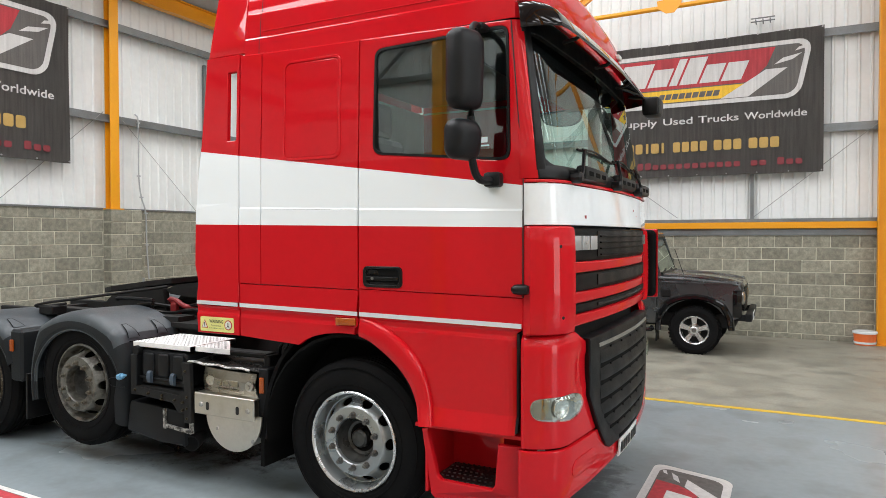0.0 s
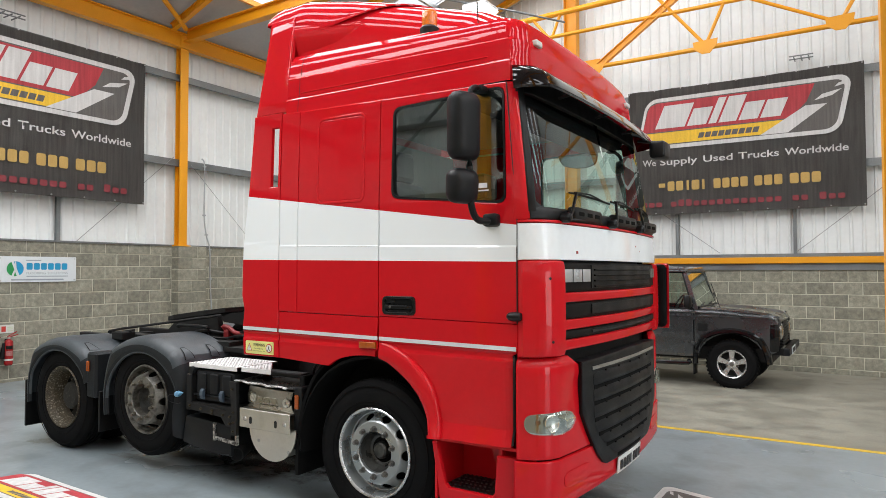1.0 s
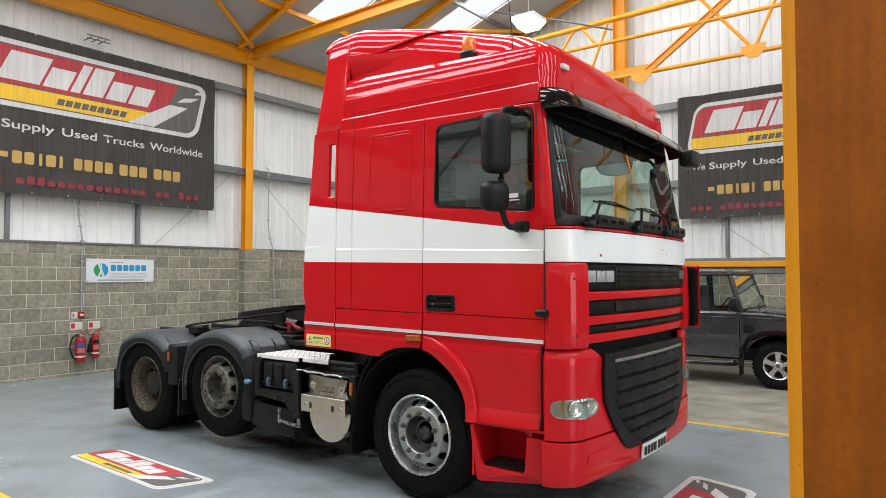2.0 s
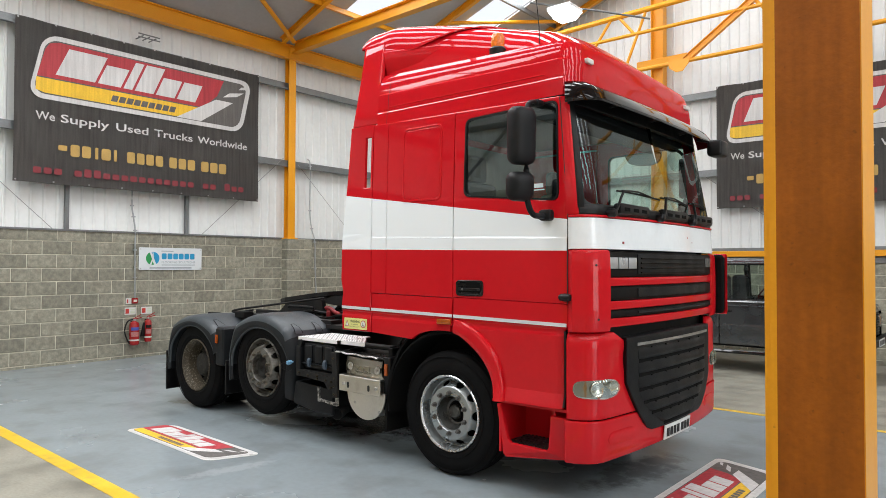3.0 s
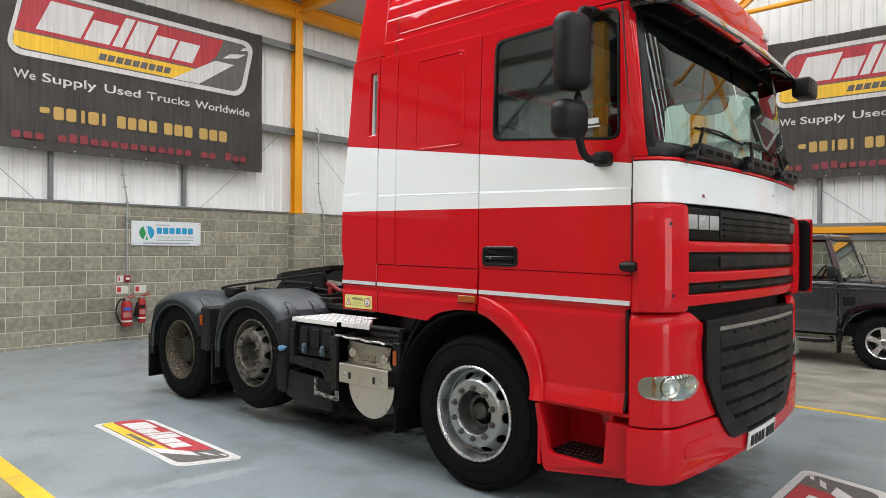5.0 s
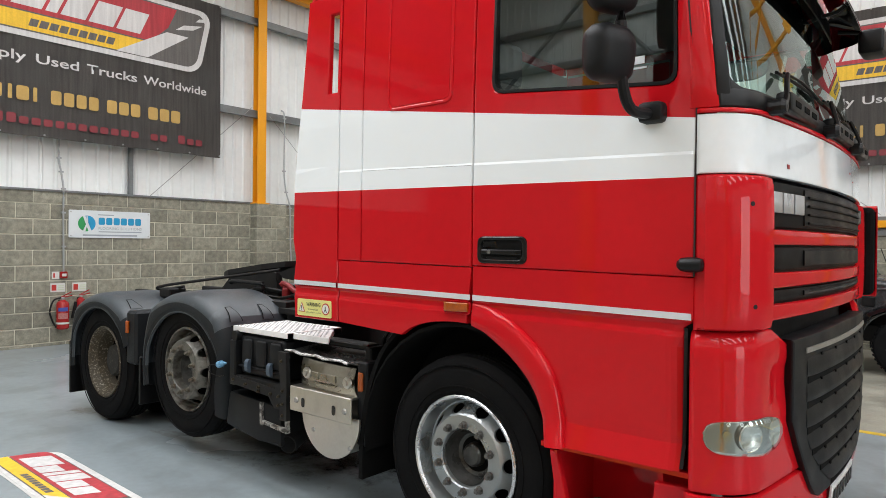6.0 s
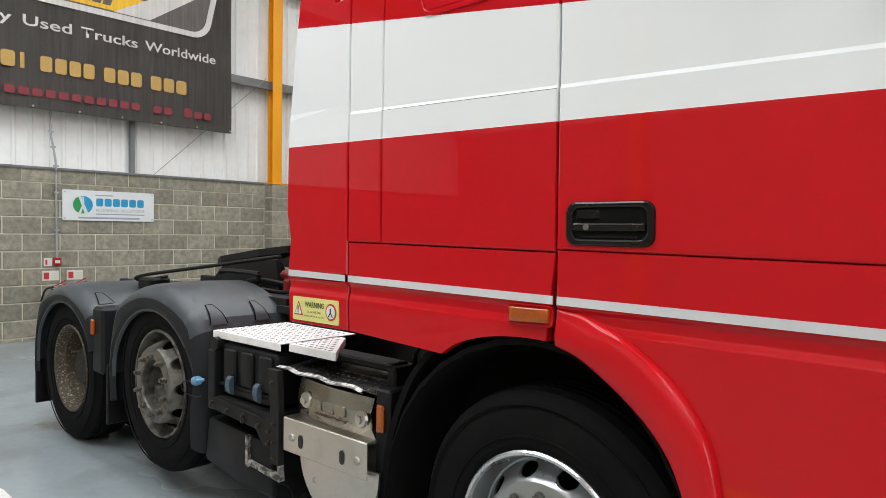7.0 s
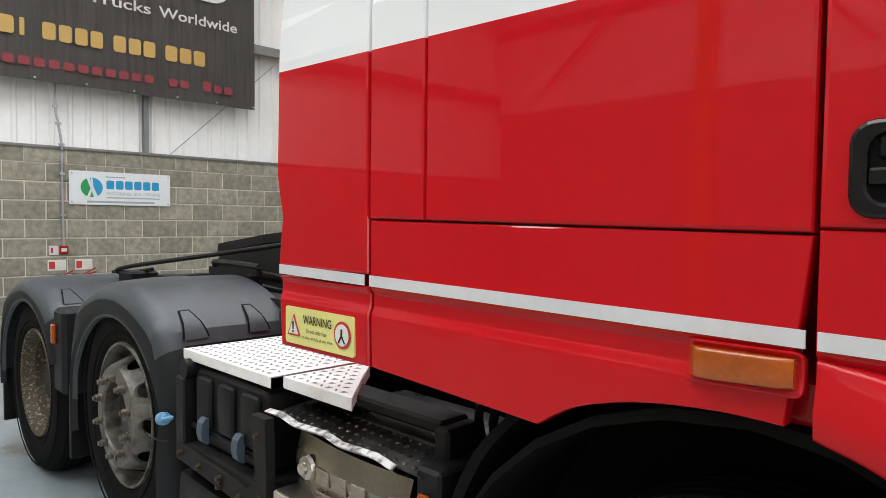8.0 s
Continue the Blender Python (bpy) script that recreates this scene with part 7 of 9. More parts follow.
        lathe(bm, [(rr, sgn * h) for rr, h in ((0.308, 0.024), (0.309, 0.010), (0.303, 0.004), (0.294, 0.006), (0.288, 0.018))], (x, yface, z), 60, "y", caps=False)
        part("rim_lip", bm, M_ALLOY, ty, "bright polished rim lip", smooth=True)
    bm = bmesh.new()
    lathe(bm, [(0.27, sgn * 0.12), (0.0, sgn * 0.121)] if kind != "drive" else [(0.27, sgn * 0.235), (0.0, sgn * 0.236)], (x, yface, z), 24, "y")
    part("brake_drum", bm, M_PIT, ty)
    if kind != "drive":
        bm = bmesh.new()
        hp = [(0.136, 0.045), (0.128, 0.075), (0.105, 0.112), (0.066, 0.130), (0.060, 0.118), (0.056, 0.086), (0.044, 0.074), (0.0, 0.072)]
        lathe(bm, [(rr, sgn * h) for rr, h in hp], (x, yface, z), 28, "y", caps=False)
        part("hub", bm, M_HUB, ty, smooth=True)
    for k in range(10):
        t = 2 * math.pi * (k + 0.5) / 10
        px, pz = x + rn * math.cos(t), z + rn * math.sin(t)
        bm = bmesh.new()
        rod(bm, (px, at(hn), pz), (px, at(hn - 0.006), pz), 0.021, 12)
        rod(bm, (px, at(hn - 0.006), pz), (px, at(hn - 0.025), pz), 0.0165, 6)
        rod(bm, (px, at(hn - 0.025), pz), (px, at(hn - 0.036), pz), 0.0105, 8)
        part("wheel_nut", bm, M_NUTD if kind != "lifted" else M_NUTR, ty)
    return ty


for side in (-1, 1):
    wheel(-2.155, 0.500, side, yside(side, 0.045), "front", 0.500)
    wheel(-4.715, 0.612, side, yside(side, 0.045), "lifted", 0.500)
    wheel(-6.077, 0.502, side, yside(side, 0.052), "drive", 0.502)
    bm = bmesh.new()
    lathe(bm, [(0.30, 0), (0.45, 0.0), (0.51, 0.06), (0.51, 0.24), (0.45, 0.30), (0.30, 0.30)] if side < 0 else [(0.30, 0), (0.45, 0.0), (0.51, -0.06), (0.51, -0.24), (0.45, -0.30), (0.30, -0.30)], (-6.075, yside(side, 0.42), 0.512), 40, "y")
    part("inner_tyre", bm, M_RUBB, truck, smooth=True)
bm = bmesh.new()
for x, z in ((-2.155, 0.50), (-4.72, 0.605), (-6.075, 0.512)):
    rod(bm, (x, TS + 0.25, z), (x, TN - 0.25, z), 0.07, 12)
bmesh.ops.create_uvsphere(bm, u_segments=16, v_segments=10, radius=0.24, matrix=Matrix.Translation((-6.075, TC, 0.55)))
part("axles", bm, M_DARK, truck)

# chassis rails and cross-members
bm = bmesh.new()
for y in (TC - 0.42, TC + 0.35):
    box(bm, -7.15, -1.2, y, y + 0.07, 0.78, 1.04, bevel=0.01)
for x in (-6.9, -5.4, -4.0, -3.1, -1.6):
    box(bm, x - 0.06, x + 0.06, TC - 0.36, TC + 0.36, 0.82, 1.0)
part("chassis_frame", bm, M_DARK, truck)
bm = bmesh.new()
box(bm, -2.9, -1.15, TS + 0.38, TN - 0.38, 0.45, 1.16, bevel=0.05)
box(bm, -1.05, -0.92, TS + 0.40, TN - 0.40, 0.42, 1.22, bevel=0.02)
part("engine", bm, M_PIT, truck)
# unseen far-side tank and underbody masses, added to keep light from the floor
bm = bmesh.new()
box(bm, -4.12, -2.98, TN - 0.72, TN - 0.08, 0.30, 0.95, bevel=0.08, seg=3)
part("fuel_tank", bm, M_TRIM, truck, "dark unseen tank on the far side, added to block light", smooth=True)
bm = boxes((-3.7, -1.3, TC - 0.34, TC + 0.34, 0.24, 0.80), (-5.5, -3.7, TC - 0.30, TC + 0.30, 0.36, 0.80), bevel=0.06)
part("gearbox", bm, M_PIT, truck)
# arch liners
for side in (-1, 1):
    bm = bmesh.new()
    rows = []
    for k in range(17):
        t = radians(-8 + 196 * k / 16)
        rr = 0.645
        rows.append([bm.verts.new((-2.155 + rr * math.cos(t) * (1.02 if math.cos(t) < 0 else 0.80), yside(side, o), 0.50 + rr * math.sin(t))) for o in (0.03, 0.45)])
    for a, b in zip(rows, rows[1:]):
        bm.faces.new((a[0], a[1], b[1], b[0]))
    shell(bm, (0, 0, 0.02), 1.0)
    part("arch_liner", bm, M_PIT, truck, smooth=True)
    # mudguard behind the front wheel
    bm = bmesh.new()
    prof = smooth_path([(-2.56, 0, 1.10), (-2.70, 0, 0.95), (-2.80, 0, 0.72), (-2.845, 0, 0.45), (-2.85, 0, 0.24)], 4)
    rows = [[bm.verts.new((p.x, yside(side, o), p.z)) for o in (0.05, 0.085, 0.42)] for p in prof]
    for a, b in zip(rows, rows[1:]):
        for k in range(2):
            bm.faces.new((a[k], a[k + 1], b[k + 1], b[k]))
    shell(bm, (-1, 0, 0), 0.03)
    part("mudguard", bm, M_PIT, truck, smooth=True)

# rear mudguards
def guard_radius(t, r, ahead):
    """The guard's outline: round on top, flattened, and upright in front where it reaches down before the tyre."""
    c, sn = math.cos(t), math.sin(t)
    rr = r * min(1.0 / max(abs(c), abs(sn) * 1.06) ** 0.30, 1.09)
    if ahead and t < 0.45:
        k = min(1.0, (0.45 - t) / 0.55)
        rr += (ahead / c - rr) * k * k * (3 - 2 * k)
    return rr


def fender(x, z, side, r, label, ends, ahead, r_in):
    """A moulded guard over a wheel: a top, and a side skirt that comes down over the tyre's edge."""
    bm = bmesh.new()
    rows = []
    n = 40
    a0, a1 = ends
    for k in range(n + 1):
        t = radians(a0 + (a1 - a0) * k / n)
        c, sn = math.cos(t), math.sin(t)
        rr = guard_radius(t, r, ahead)
        ring = []
        ri = r_in + 0.085 * (1 - sn)
        for rin, o in ((min(ri, rr - 0.10), 0.034), (min(ri + 0.006, rr - 0.09), 0.018), (min(ri + 0.03, rr - 0.082), 0.008), (rr - 0.075, 0.011), (rr - 0.048, 0.020), (rr - 0.024, 0.040), (rr - 0.008, 0.070), (rr - 0.001, 0.105), (rr + 0.006, 0.22), (rr, 0.58)):
            ring.append(bm.verts.new((x + rin * c, yside(side, o), z + rin * sn)))
        rows.append(ring)
    for a, b in zip(rows, rows[1:]):
        for k in range(9):
            bm.faces.new((a[k], a[k + 1], b[k + 1], b[k]))
    low = 35.0 if ahead else 41.0         # below this the front piece is a panel of its own, coloured for shade
    def inward(v):
        d = Vector((x - v.co.x, 0, z - v.co.z)).normalized()
        return d if abs(v.co.y - yside(side, 0)) > 0.015 else Vector((0, -side, 0))

    shell(bm, inward, 0.010)
    for f in bm.faces:
        c = f.calc_center_median()
        a = math.degrees(math.atan2(c.z - z, c.x - x))
        f.material_index = 1 if a < low or abs(c.y - yside(side, 0)) < 0.014 else 0
    return part("mudguard", bm, (M_FEND, M_FENDD), truck, label, smooth=True)


def guard_patch(name, x, z, side, r, ahead, a0, a1, o0, o1, o2, o3, lift, mat, parent):
    """A thin patch that follows the guard's top, from angle a0 (o0 to o1) to a1 (o2 to o3)."""
    bm = bmesh.new()
    rows = []
    for k in range(7):
        u = k / 6
        t = radians(a0 + (a1 - a0) * u)
        rr = guard_radius(t, r, ahead) + lift
        row = []
        for j in range(6):
            o = (o0 + (o2 - o0) * u) * (1 - j / 5) + (o1 + (o3 - o1) * u) * j / 5
            dr = -0.0 if o > 0.095 else -0.10 * (0.095 - o) ** 1.0 - 2.2 * (0.095 - o) ** 2
            row.append(bm.verts.new((x + (rr + dr + 0.006 * min(1.0, max(0.0, (o - 0.095) / 0.125))) * math.cos(t), yside(side, o - (0.004 if o < 0.08 else 0)), z + (rr + dr + 0.006 * min(1.0, max(0.0, (o - 0.095) / 0.125))) * math.sin(t))))
        rows.append(row)
    for a, b in zip(rows, rows[1:]):
        for k in range(5):
            bm.faces.new((a[k], a[k + 1], b[k + 1], b[k]))
    return part(name, bm, mat, parent, smooth=True)


for side in (-1, 1):
    f1 = fender(-4.735, 0.575, side, 0.610, "grey moulded plastic mudguard, scuffed on top", (-24, 196), 0.555, 0.455)
    f2 = fender(-6.10, 0.50, side, 0.605, "grey moulded plastic mudguard over the drive wheel", (20, 190), 0.0, 0.470)
    for f, x, z, r, ahead, spots in ((f1, -4.735, 0.575, 0.610, 0.555, ((39, 52, 0.095, 0.20), (39, 52, 0.36, 0.46))), (f2, -6.10, 0.50, 0.605, 0.0, ((48, 62, 0.095, 0.20),))):
        for b0, b1, o0, o1 in spots:
            guard_patch("pad_outline", x, z, side, r, ahead, b0, b1, o0, o1, o0 + 0.03, o1 - 0.03, 0.0022, M_PIT, f)
            guard_patch("moulded_pad", x, z, side, r, ahead, b0 - 0.4, b1 - 0.75, o0 + 0.007, o1 - 0.007, o0 + 0.036, o1 - 0.036, 0.0034, M_FEND, f)
    guard_patch("guard_seam", -4.735, 0.575, side, 0.610, 0.555, 36.2, 36.8, 0.10, 0.57, 0.10, 0.57, 0.0022, M_PIT, f1)
    # front closing panel of each guard, flaps, amber reflector
    bm = bmesh.new()
    box(bm, -5.60, -5.44, *sorted((yside(side, 0.03), yside(side, 0.45))), 0.55, 0.98, bevel=0.02)
    part("guard_bracket", bm, M_FENDD, truck)
    bm = bmesh.new()
    ya = yside(side, 0.030)
    box(bm, -5.575, -5.535, *sorted((ya, ya + side * 0.02)), 0.80, 0.90, bevel=0.006)
    part("side_reflector", bm, M_AMBER, truck, "amber side reflector")
    for x, w, z0, z1 in ((-5.425, 0.50, 0.24, 0.62), (-6.76, 0.58, 0.14, 0.62)):
        bm = boxes((x, x + 0.025, *sorted((yside(side, 0.05), yside(side, w))), z0, z1), bevel=0.005)
        part("mudflap", bm, M_BLK, truck)

# battery box with walkway, south side
SHIFT = Matrix.Translation((0.11, 0, 0))      # the whole group stands close up to the cab
held = set(bpy.data.objects)
ya = TS - 0.045
bm = bmesh.new()
box(bm, -4.13, -3.66, ya + 0.09, ya + 0.50, 0.675, 0.935, bevel=0.030, seg=3)
bt = part("battery_box", bm, M_TRIM, truck, "black moulded battery box with clips", smooth=True)
for x0 in (-4.085, -3.935, -3.785):
    bm = bmesh.new()
    box(bm, x0, x0 + 0.105, ya + 0.072, ya + 0.10, 0.745, 0.915, bevel=0.018, seg=3)
    part("moulded_rib", bm, M_TRIM, bt, smooth=True)
bm = boxes((-4.14, -3.65, ya + 0.080, ya + 0.10, 0.722, 0.738), bevel=0.005)
part("lid_lip", bm, M_TRIM, bt)
for x0 in (-4.020, -3.785):
    bm = bmesh.new()
    prism(bm, [(0.066, 0.700), (0.052, 0.712), (0.046, 0.740), (0.050, 0.772), (0.062, 0.786), (0.074, 0.786), (0.074, 0.700)], lambda a, b, c: (x0 + c, ya + a, b), 0.036)
    part("clip", bm, M_BLUEP, bt, "faded blue clip")
# the carrier: a front plate that drops to the right, posts and rusty bolts
bm = bmesh.new()
prism(bm, [(-4.18, 0.668), (-3.70, 0.640), (-3.62, 0.690), (-3.62, 0.520), (-3.70, 0.520), (-3.76, 0.585), (-4.18, 0.612)], lambda u, v, w: (u, ya + 0.050 + w, v), 0.012)
box(bm, -4.18, -3.62, ya + 0.062, ya + 0.48, 0.640, 0.668)
crr = part("battery_carrier", bm, M_DARK, truck, "grimy black battery carrier with rusty bolts")
bm = boxes((-4.20, -4.135, ya + 0.055, ya + 0.40, 0.60, 0.895), bevel=0.006)
part("carrier_post", bm, M_TRIM, crr)
bm = bmesh.new()
prism(bm, [(-3.665, 0.875), (-3.585, 0.875), (-3.575, 0.70), (-3.575, 0.46), (-3.64, 0.46), (-3.64, 0.72)], lambda u, v, w: (u, ya + 0.045 + w, v), 0.030)
part("carrier_post", bm, M_DARK, crr)
for x, z in ((-4.14, 0.64), (-4.00, 0.628), (-3.86, 0.628), (-3.86, 0.602), (-3.735, 0.606), (-3.655, 0.600), (-3.655, 0.545), (-3.612, 0.640), (-3.612, 0.56), (-3.612, 0.49), (-3.625, 0.82)):
    bm = bmesh.new()
    rod(bm, (x, ya + 0.052, z), (x, ya + 0.042, z), 0.0105, 10)
    rod(bm, (x, ya + 0.043, z), (x, ya + 0.034, z), 0.0075, 6)
    part("carrier_bolt", bm, M_BOLT, crr)
bm = bmesh.new()
prism(bm, [(-4.250, 0.545), (-4.290, 0.310), (-3.90, 0.275), (-3.680, 0.265), (-3.680, 0.52)], lambda u, v, w: (u, ya + 0.085 + w, v), 0.55)
bmesh.ops.bevel(bm, geom=bm.edges[:], offset=0.025, segments=2, affect="EDGES", profile=0.5)
part("air_tank_cover", bm, M_TRIM, truck, smooth=True)
bm = bmesh.new()
rod(bm, (-4.150, ya + 0.06, 0.925), (-4.150, ya + 0.30, 0.925), 0.034, 16)
part("filler", bm, M_TRIM, truck, smooth=True)
bm = bmesh.new()
rod(bm, (-4.330, ya + 0.060, 0.712), (-4.290, ya + 0.055, 0.722), 0.024, 14, 0.023)
rod(bm, (-4.290, ya + 0.055, 0.722), (-4.268, ya + 0.053, 0.727), 0.016, 12)
box(bm, -4.272, -4.260, ya + 0.030, ya + 0.076, 0.719, 0.735, bevel=0.004)
part("filler_cap", bm, M_CAPB, truck, "sky blue plastic cap")
bm = bmesh.new()
tube(bm, smooth_path([(-4.32, ya + 0.03, 0.72), (-4.37, ya + 0.01, 0.705), (-4.38, ya + 0.02, 0.66), (-4.31, ya + 0.04, 0.640), (-4.25, ya + 0.05, 0.65)], 5), 0.003, 5)
part("cap_tether", bm, M_BLK, truck)
# walkway plates of chequer plate
M_PIP = material("chequer_lozenge", (0.20, 0.20, 0.195), 0.35, 0.3, 0.08)
wk = None
for x0, x1, y0, y1, z, corner in ((-4.20, -3.62, ya + 0.085, ya + 0.52, 0.985, 0), (-3.60, -3.255, ya + 0.115, ya + 0.40, 0.985, 1)):
    bm = bmesh.new()
    out = [(x0, y0), (x1, y0), (x1, y1), (x0, y1)] if not corner else [(x0, y0), (x1 - 0.02, y0), (x1 - 0.19, y0 + 0.17), (x1 - 0.30, y1), (x0, y1)]
    a = [bm.verts.new((x, y, z)) for x, y in out]
    bm.faces.new(a)
    lip = [bm.verts.new((x, y, z - 0.030)) for x, y in out]
    for i in range(len(a)):
        bm.faces.new((a[i], a[(i + 1) % len(a)], lip[(i + 1) % len(a)], lip[i]))
    shell(bm, (0, 0.3, -1), 0.004)
    wk = part("walkway_plate", bm, M_ALU, truck, "white-painted chequer walkway plate")
    bm = bmesh.new()
    nx, ny = int((x1 - x0) / 0.034), int((y1 - y0) / 0.034)
    for i in range(nx):
        for j in range(ny):
            px, py = x0 + 0.025 + 0.034 * i, y0 + 0.022 + 0.034 * j
            if px > x1 - 0.03 - (1.05 * (py - y0) if corner else 0):
                continue
            t = radians(45 if (i + j) % 2 else -45)
            c, s = math.cos(t), math.sin(t)
            pts = [(0.013, 0, 0), (0, 0.0045, 0), (-0.013, 0, 0), (0, -0.0045, 0)]
            base = [bm.verts.new((px + u * c - v * s, py + u * s + v * c, z + 0.0005)) for u, v, w in pts]
            tp = bm.verts.new((px, py, z + 0.004))
            for q in range(4):
                bm.faces.new((base[q], base[(q + 1) % 4], tp))
    tagged(part("chequer_relief", bm, M_PIP, wk), kind="stuff")
bm = boxes((-3.60, -3.02, ya + 0.19, ya + 0.29, 0.93, 0.965), (-3.03, -2.98, ya + 0.17, ya + 0.29, 0.60, 0.955), bevel=0.008)
part("walkway_bracket", bm, M_TRIM, truck)
# stainless exhaust shield: curved upper plate, bracket bar, round lower cover
bm = bmesh.new()
rows = []
for k in range(9):
    x = -3.51 + 0.47 * k / 8
    bend = 0.020 * math.sin(math.pi * k / 8)
    z_top = 0.872 - 0.014 * k / 8
    rows.append([bm.verts.new((x, ya + 0.10 - bend + o, z)) for z, o in ((0.655, 0.03), (0.70, 0.01), (0.78, 0.0), (z_top - 0.02, 0.02), (z_top, 0.07))])
for a, b in zip(rows, rows[1:]):
    for j in range(4):
        bm.faces.new((a[j], a[j + 1], b[j + 1], b[j]))
shell(bm, (0, 1, 0), 0.006)
es = part("exhaust_shield", bm, M_STEELD, truck, "brushed stainless heat shield, dented at the top", smooth=True)
bm = bmesh.new()
rows = []
for k in range(9):
    x = -3.640 + 0.565 * k / 8
    zt = 0.880 - 0.014 * k / 8 + 0.006 * math.sin(k * 2.1)
    rows.append([bm.verts.new((x, ya + 0.085, zt - 0.006)), bm.verts.new((x, ya + 0.075, zt + 0.003)), bm.verts.new((x, ya + 0.095, zt + 0.008))])
for a, b in zip(rows, rows[1:]):
    for j in range(2):
        bm.faces.new((a[j], a[j + 1], b[j + 1], b[j]))
shell(bm, (0, 1, -0.3), 0.006)
part("shield_edge", bm, M_CHIP, es, "chipped white edge strip")
for k in range(3):
    x0 = -3.382 + 0.075 * k
    bm = bmesh.new()
    box(bm, x0, x0 + 0.058, ya + 0.0785, ya + 0.10, 0.742, 0.785, bevel=0.002)
    part("embossed_plate", bm, M_STEELD, es)
bm = boxes((-3.382, -3.177, ya + 0.0785, ya + 0.10, 0.718, 0.725))
part("embossed_line", bm, M_STEELD, es)
for x, z in ((-3.430, 0.770), (-3.078, 0.758)):
    bm = bmesh.new()
    lathe(bm, [(0.036, 0.0), (0.032, -0.010), (0.018, -0.014), (0.016, -0.024), (0.0, -0.025)], (x, ya + 0.088, z), 12, "y")
    part("shield_bolt", bm, M_STEEL, es, smooth=True)
bm = bmesh.new()
box(bm, -3.540, -3.002, ya + 0.045, ya + 0.055, 0.540, 0.686, bevel=0.004)
box(bm, -3.540, -3.002, ya + 0.055, ya + 0.16, 0.676, 0.686)
brk = part("shield_bracket", bm, M_STEEL, es)
for x, z in ((-3.415, 0.602), (-3.145, 0.600)):
    bm = bmesh.new()
    prism(bm, round_rect(x - 0.014, x + 0.014, z - 0.028, z + 0.028, 0.013, 4), lambda a, b, c: (a, ya + 0.0435 - c, b), 0.001)
    part("bracket_slot", bm, M_INK, es)
for x in (-3.475, -3.055):
    bm = bmesh.new()
    lathe(bm, [(0.018, 0), (0.015, -0.008), (0.0, -0.011)], (x, ya + 0.045, 0.608), 10, "y")
    part("bracket_bolt", bm, M_NUT, es)
bm = bmesh.new()
out = [(-2.965, 0.57)] + [(-3.212 + 0.247 * math.cos(radians(a)), 0.555 + 0.245 * math.sin(radians(a))) for a in range(0, -181, -9)] + [(-3.459, 0.57)]
prism(bm, out, lambda a, b, c: (a, ya + 0.075 + c, b), 0.012)
lathe(bm, [(0.236, 0.02), (0.236, 0.5)], (-3.212, ya + 0.085, 0.555), 28, "y")
part("exhaust_end", bm, M_STEEL, es, smooth=True)
for x, z in ((-3.355, 0.45), (-3.04, 0.40)):
    bm = bmesh.new()
    lathe(bm, [(0.014, 0), (0.012, -0.006), (0.0, -0.008)], (x, ya + 0.075, z), 10, "y")
    part("end_bolt", bm, M_NUT, es)
bm = bmesh.new()
tube(bm, smooth_path([(-3.85, ya + 0.55, 0.36), (-3.76, ya + 0.34, 0.32), (-3.665, ya + 0.13, 0.285)], 5), 0.058, 18)
pipe = part("exhaust_pipe", bm, M_DARK, truck, "sooty exhaust tail pipe", smooth=40)
bm = bmesh.new()
rod(bm, (-3.690, ya + 0.185, 0.294), (-3.663, ya + 0.127, 0.2845), 0.050, 18)
part("pipe_bore", bm, M_PIT, pipe)
# folding step under the batteries: chipped white side plates and a bar
M_CHIPD = material("chipped_grimy_paint", (0.42, 0.41, 0.38), 0.5, 0.2, 0.15, 10, 70, 0.2, 120, dirt=(0.02, 0.018, 0.015), dirt_amount=0.95, dirt_scale=30, dirt_from=0.43)
bm = bmesh.new()
for x in (-3.880, -3.622):
    prism(bm, [(x, 0.525), (x + 0.020, 0.528), (x + 0.022, 0.47), (x + 0.030, 0.385), (x + 0.006, 0.380), (x + 0.002, 0.44)], lambda u, v, w: (u, ya + 0.070 + w, v), 0.020)
prism(bm, [(-3.860, 0.418), (-3.60, 0.398), (-3.60, 0.376), (-3.860, 0.398)], lambda u, v, w: (u, ya + 0.066 + w, v), 0.030)
part("folding_step", bm, M_CHIPD, truck, "chipped and grimy folding step")
# black box with amber lamp between shield and wheel
bm = boxes((-3.015, -2.935, ya + 0.10, ya + 0.30, 0.42, 0.885), bevel=0.008)
part("corner_post", bm, M_TRIM, truck)
bm = boxes((-2.998, -2.960, ya + 0.085, ya + 0.102, 0.722, 0.828), bevel=0.006)
part("side_reflector", bm, M_AMBER, truck, "amber side reflector")
for k in range(4):
    bm = bmesh.new()
    tube(bm, smooth_path([(-3.0 + 0.03 * k, ya + 0.35, 0.80), (-2.98 + 0.05 * k, ya + 0.28, 1.0), (-2.85 + 0.04 * k, ya + 0.30, 1.12)], 4), 0.012)
    part("hose", bm, M_BLK, truck, smooth=True)
bm = bmesh.new()
box(bm, -3.55, -2.95, ya + 0.22, ya + 0.55, 0.60, 0.90, bevel=0.05, seg=2)
part("silencer_top", bm, M_SHEET, truck, smooth=True)
# tread sheet that runs back from the shield's edge, with pressed studs
def tread_at(u, v):
    x = -3.620 + 0.63 * u
    return Vector((x, ya + 0.097 + 0.30 * v, 0.880 - 0.016 * u + 0.030 * v - 0.012 * math.sin(3.1 * u) * v))


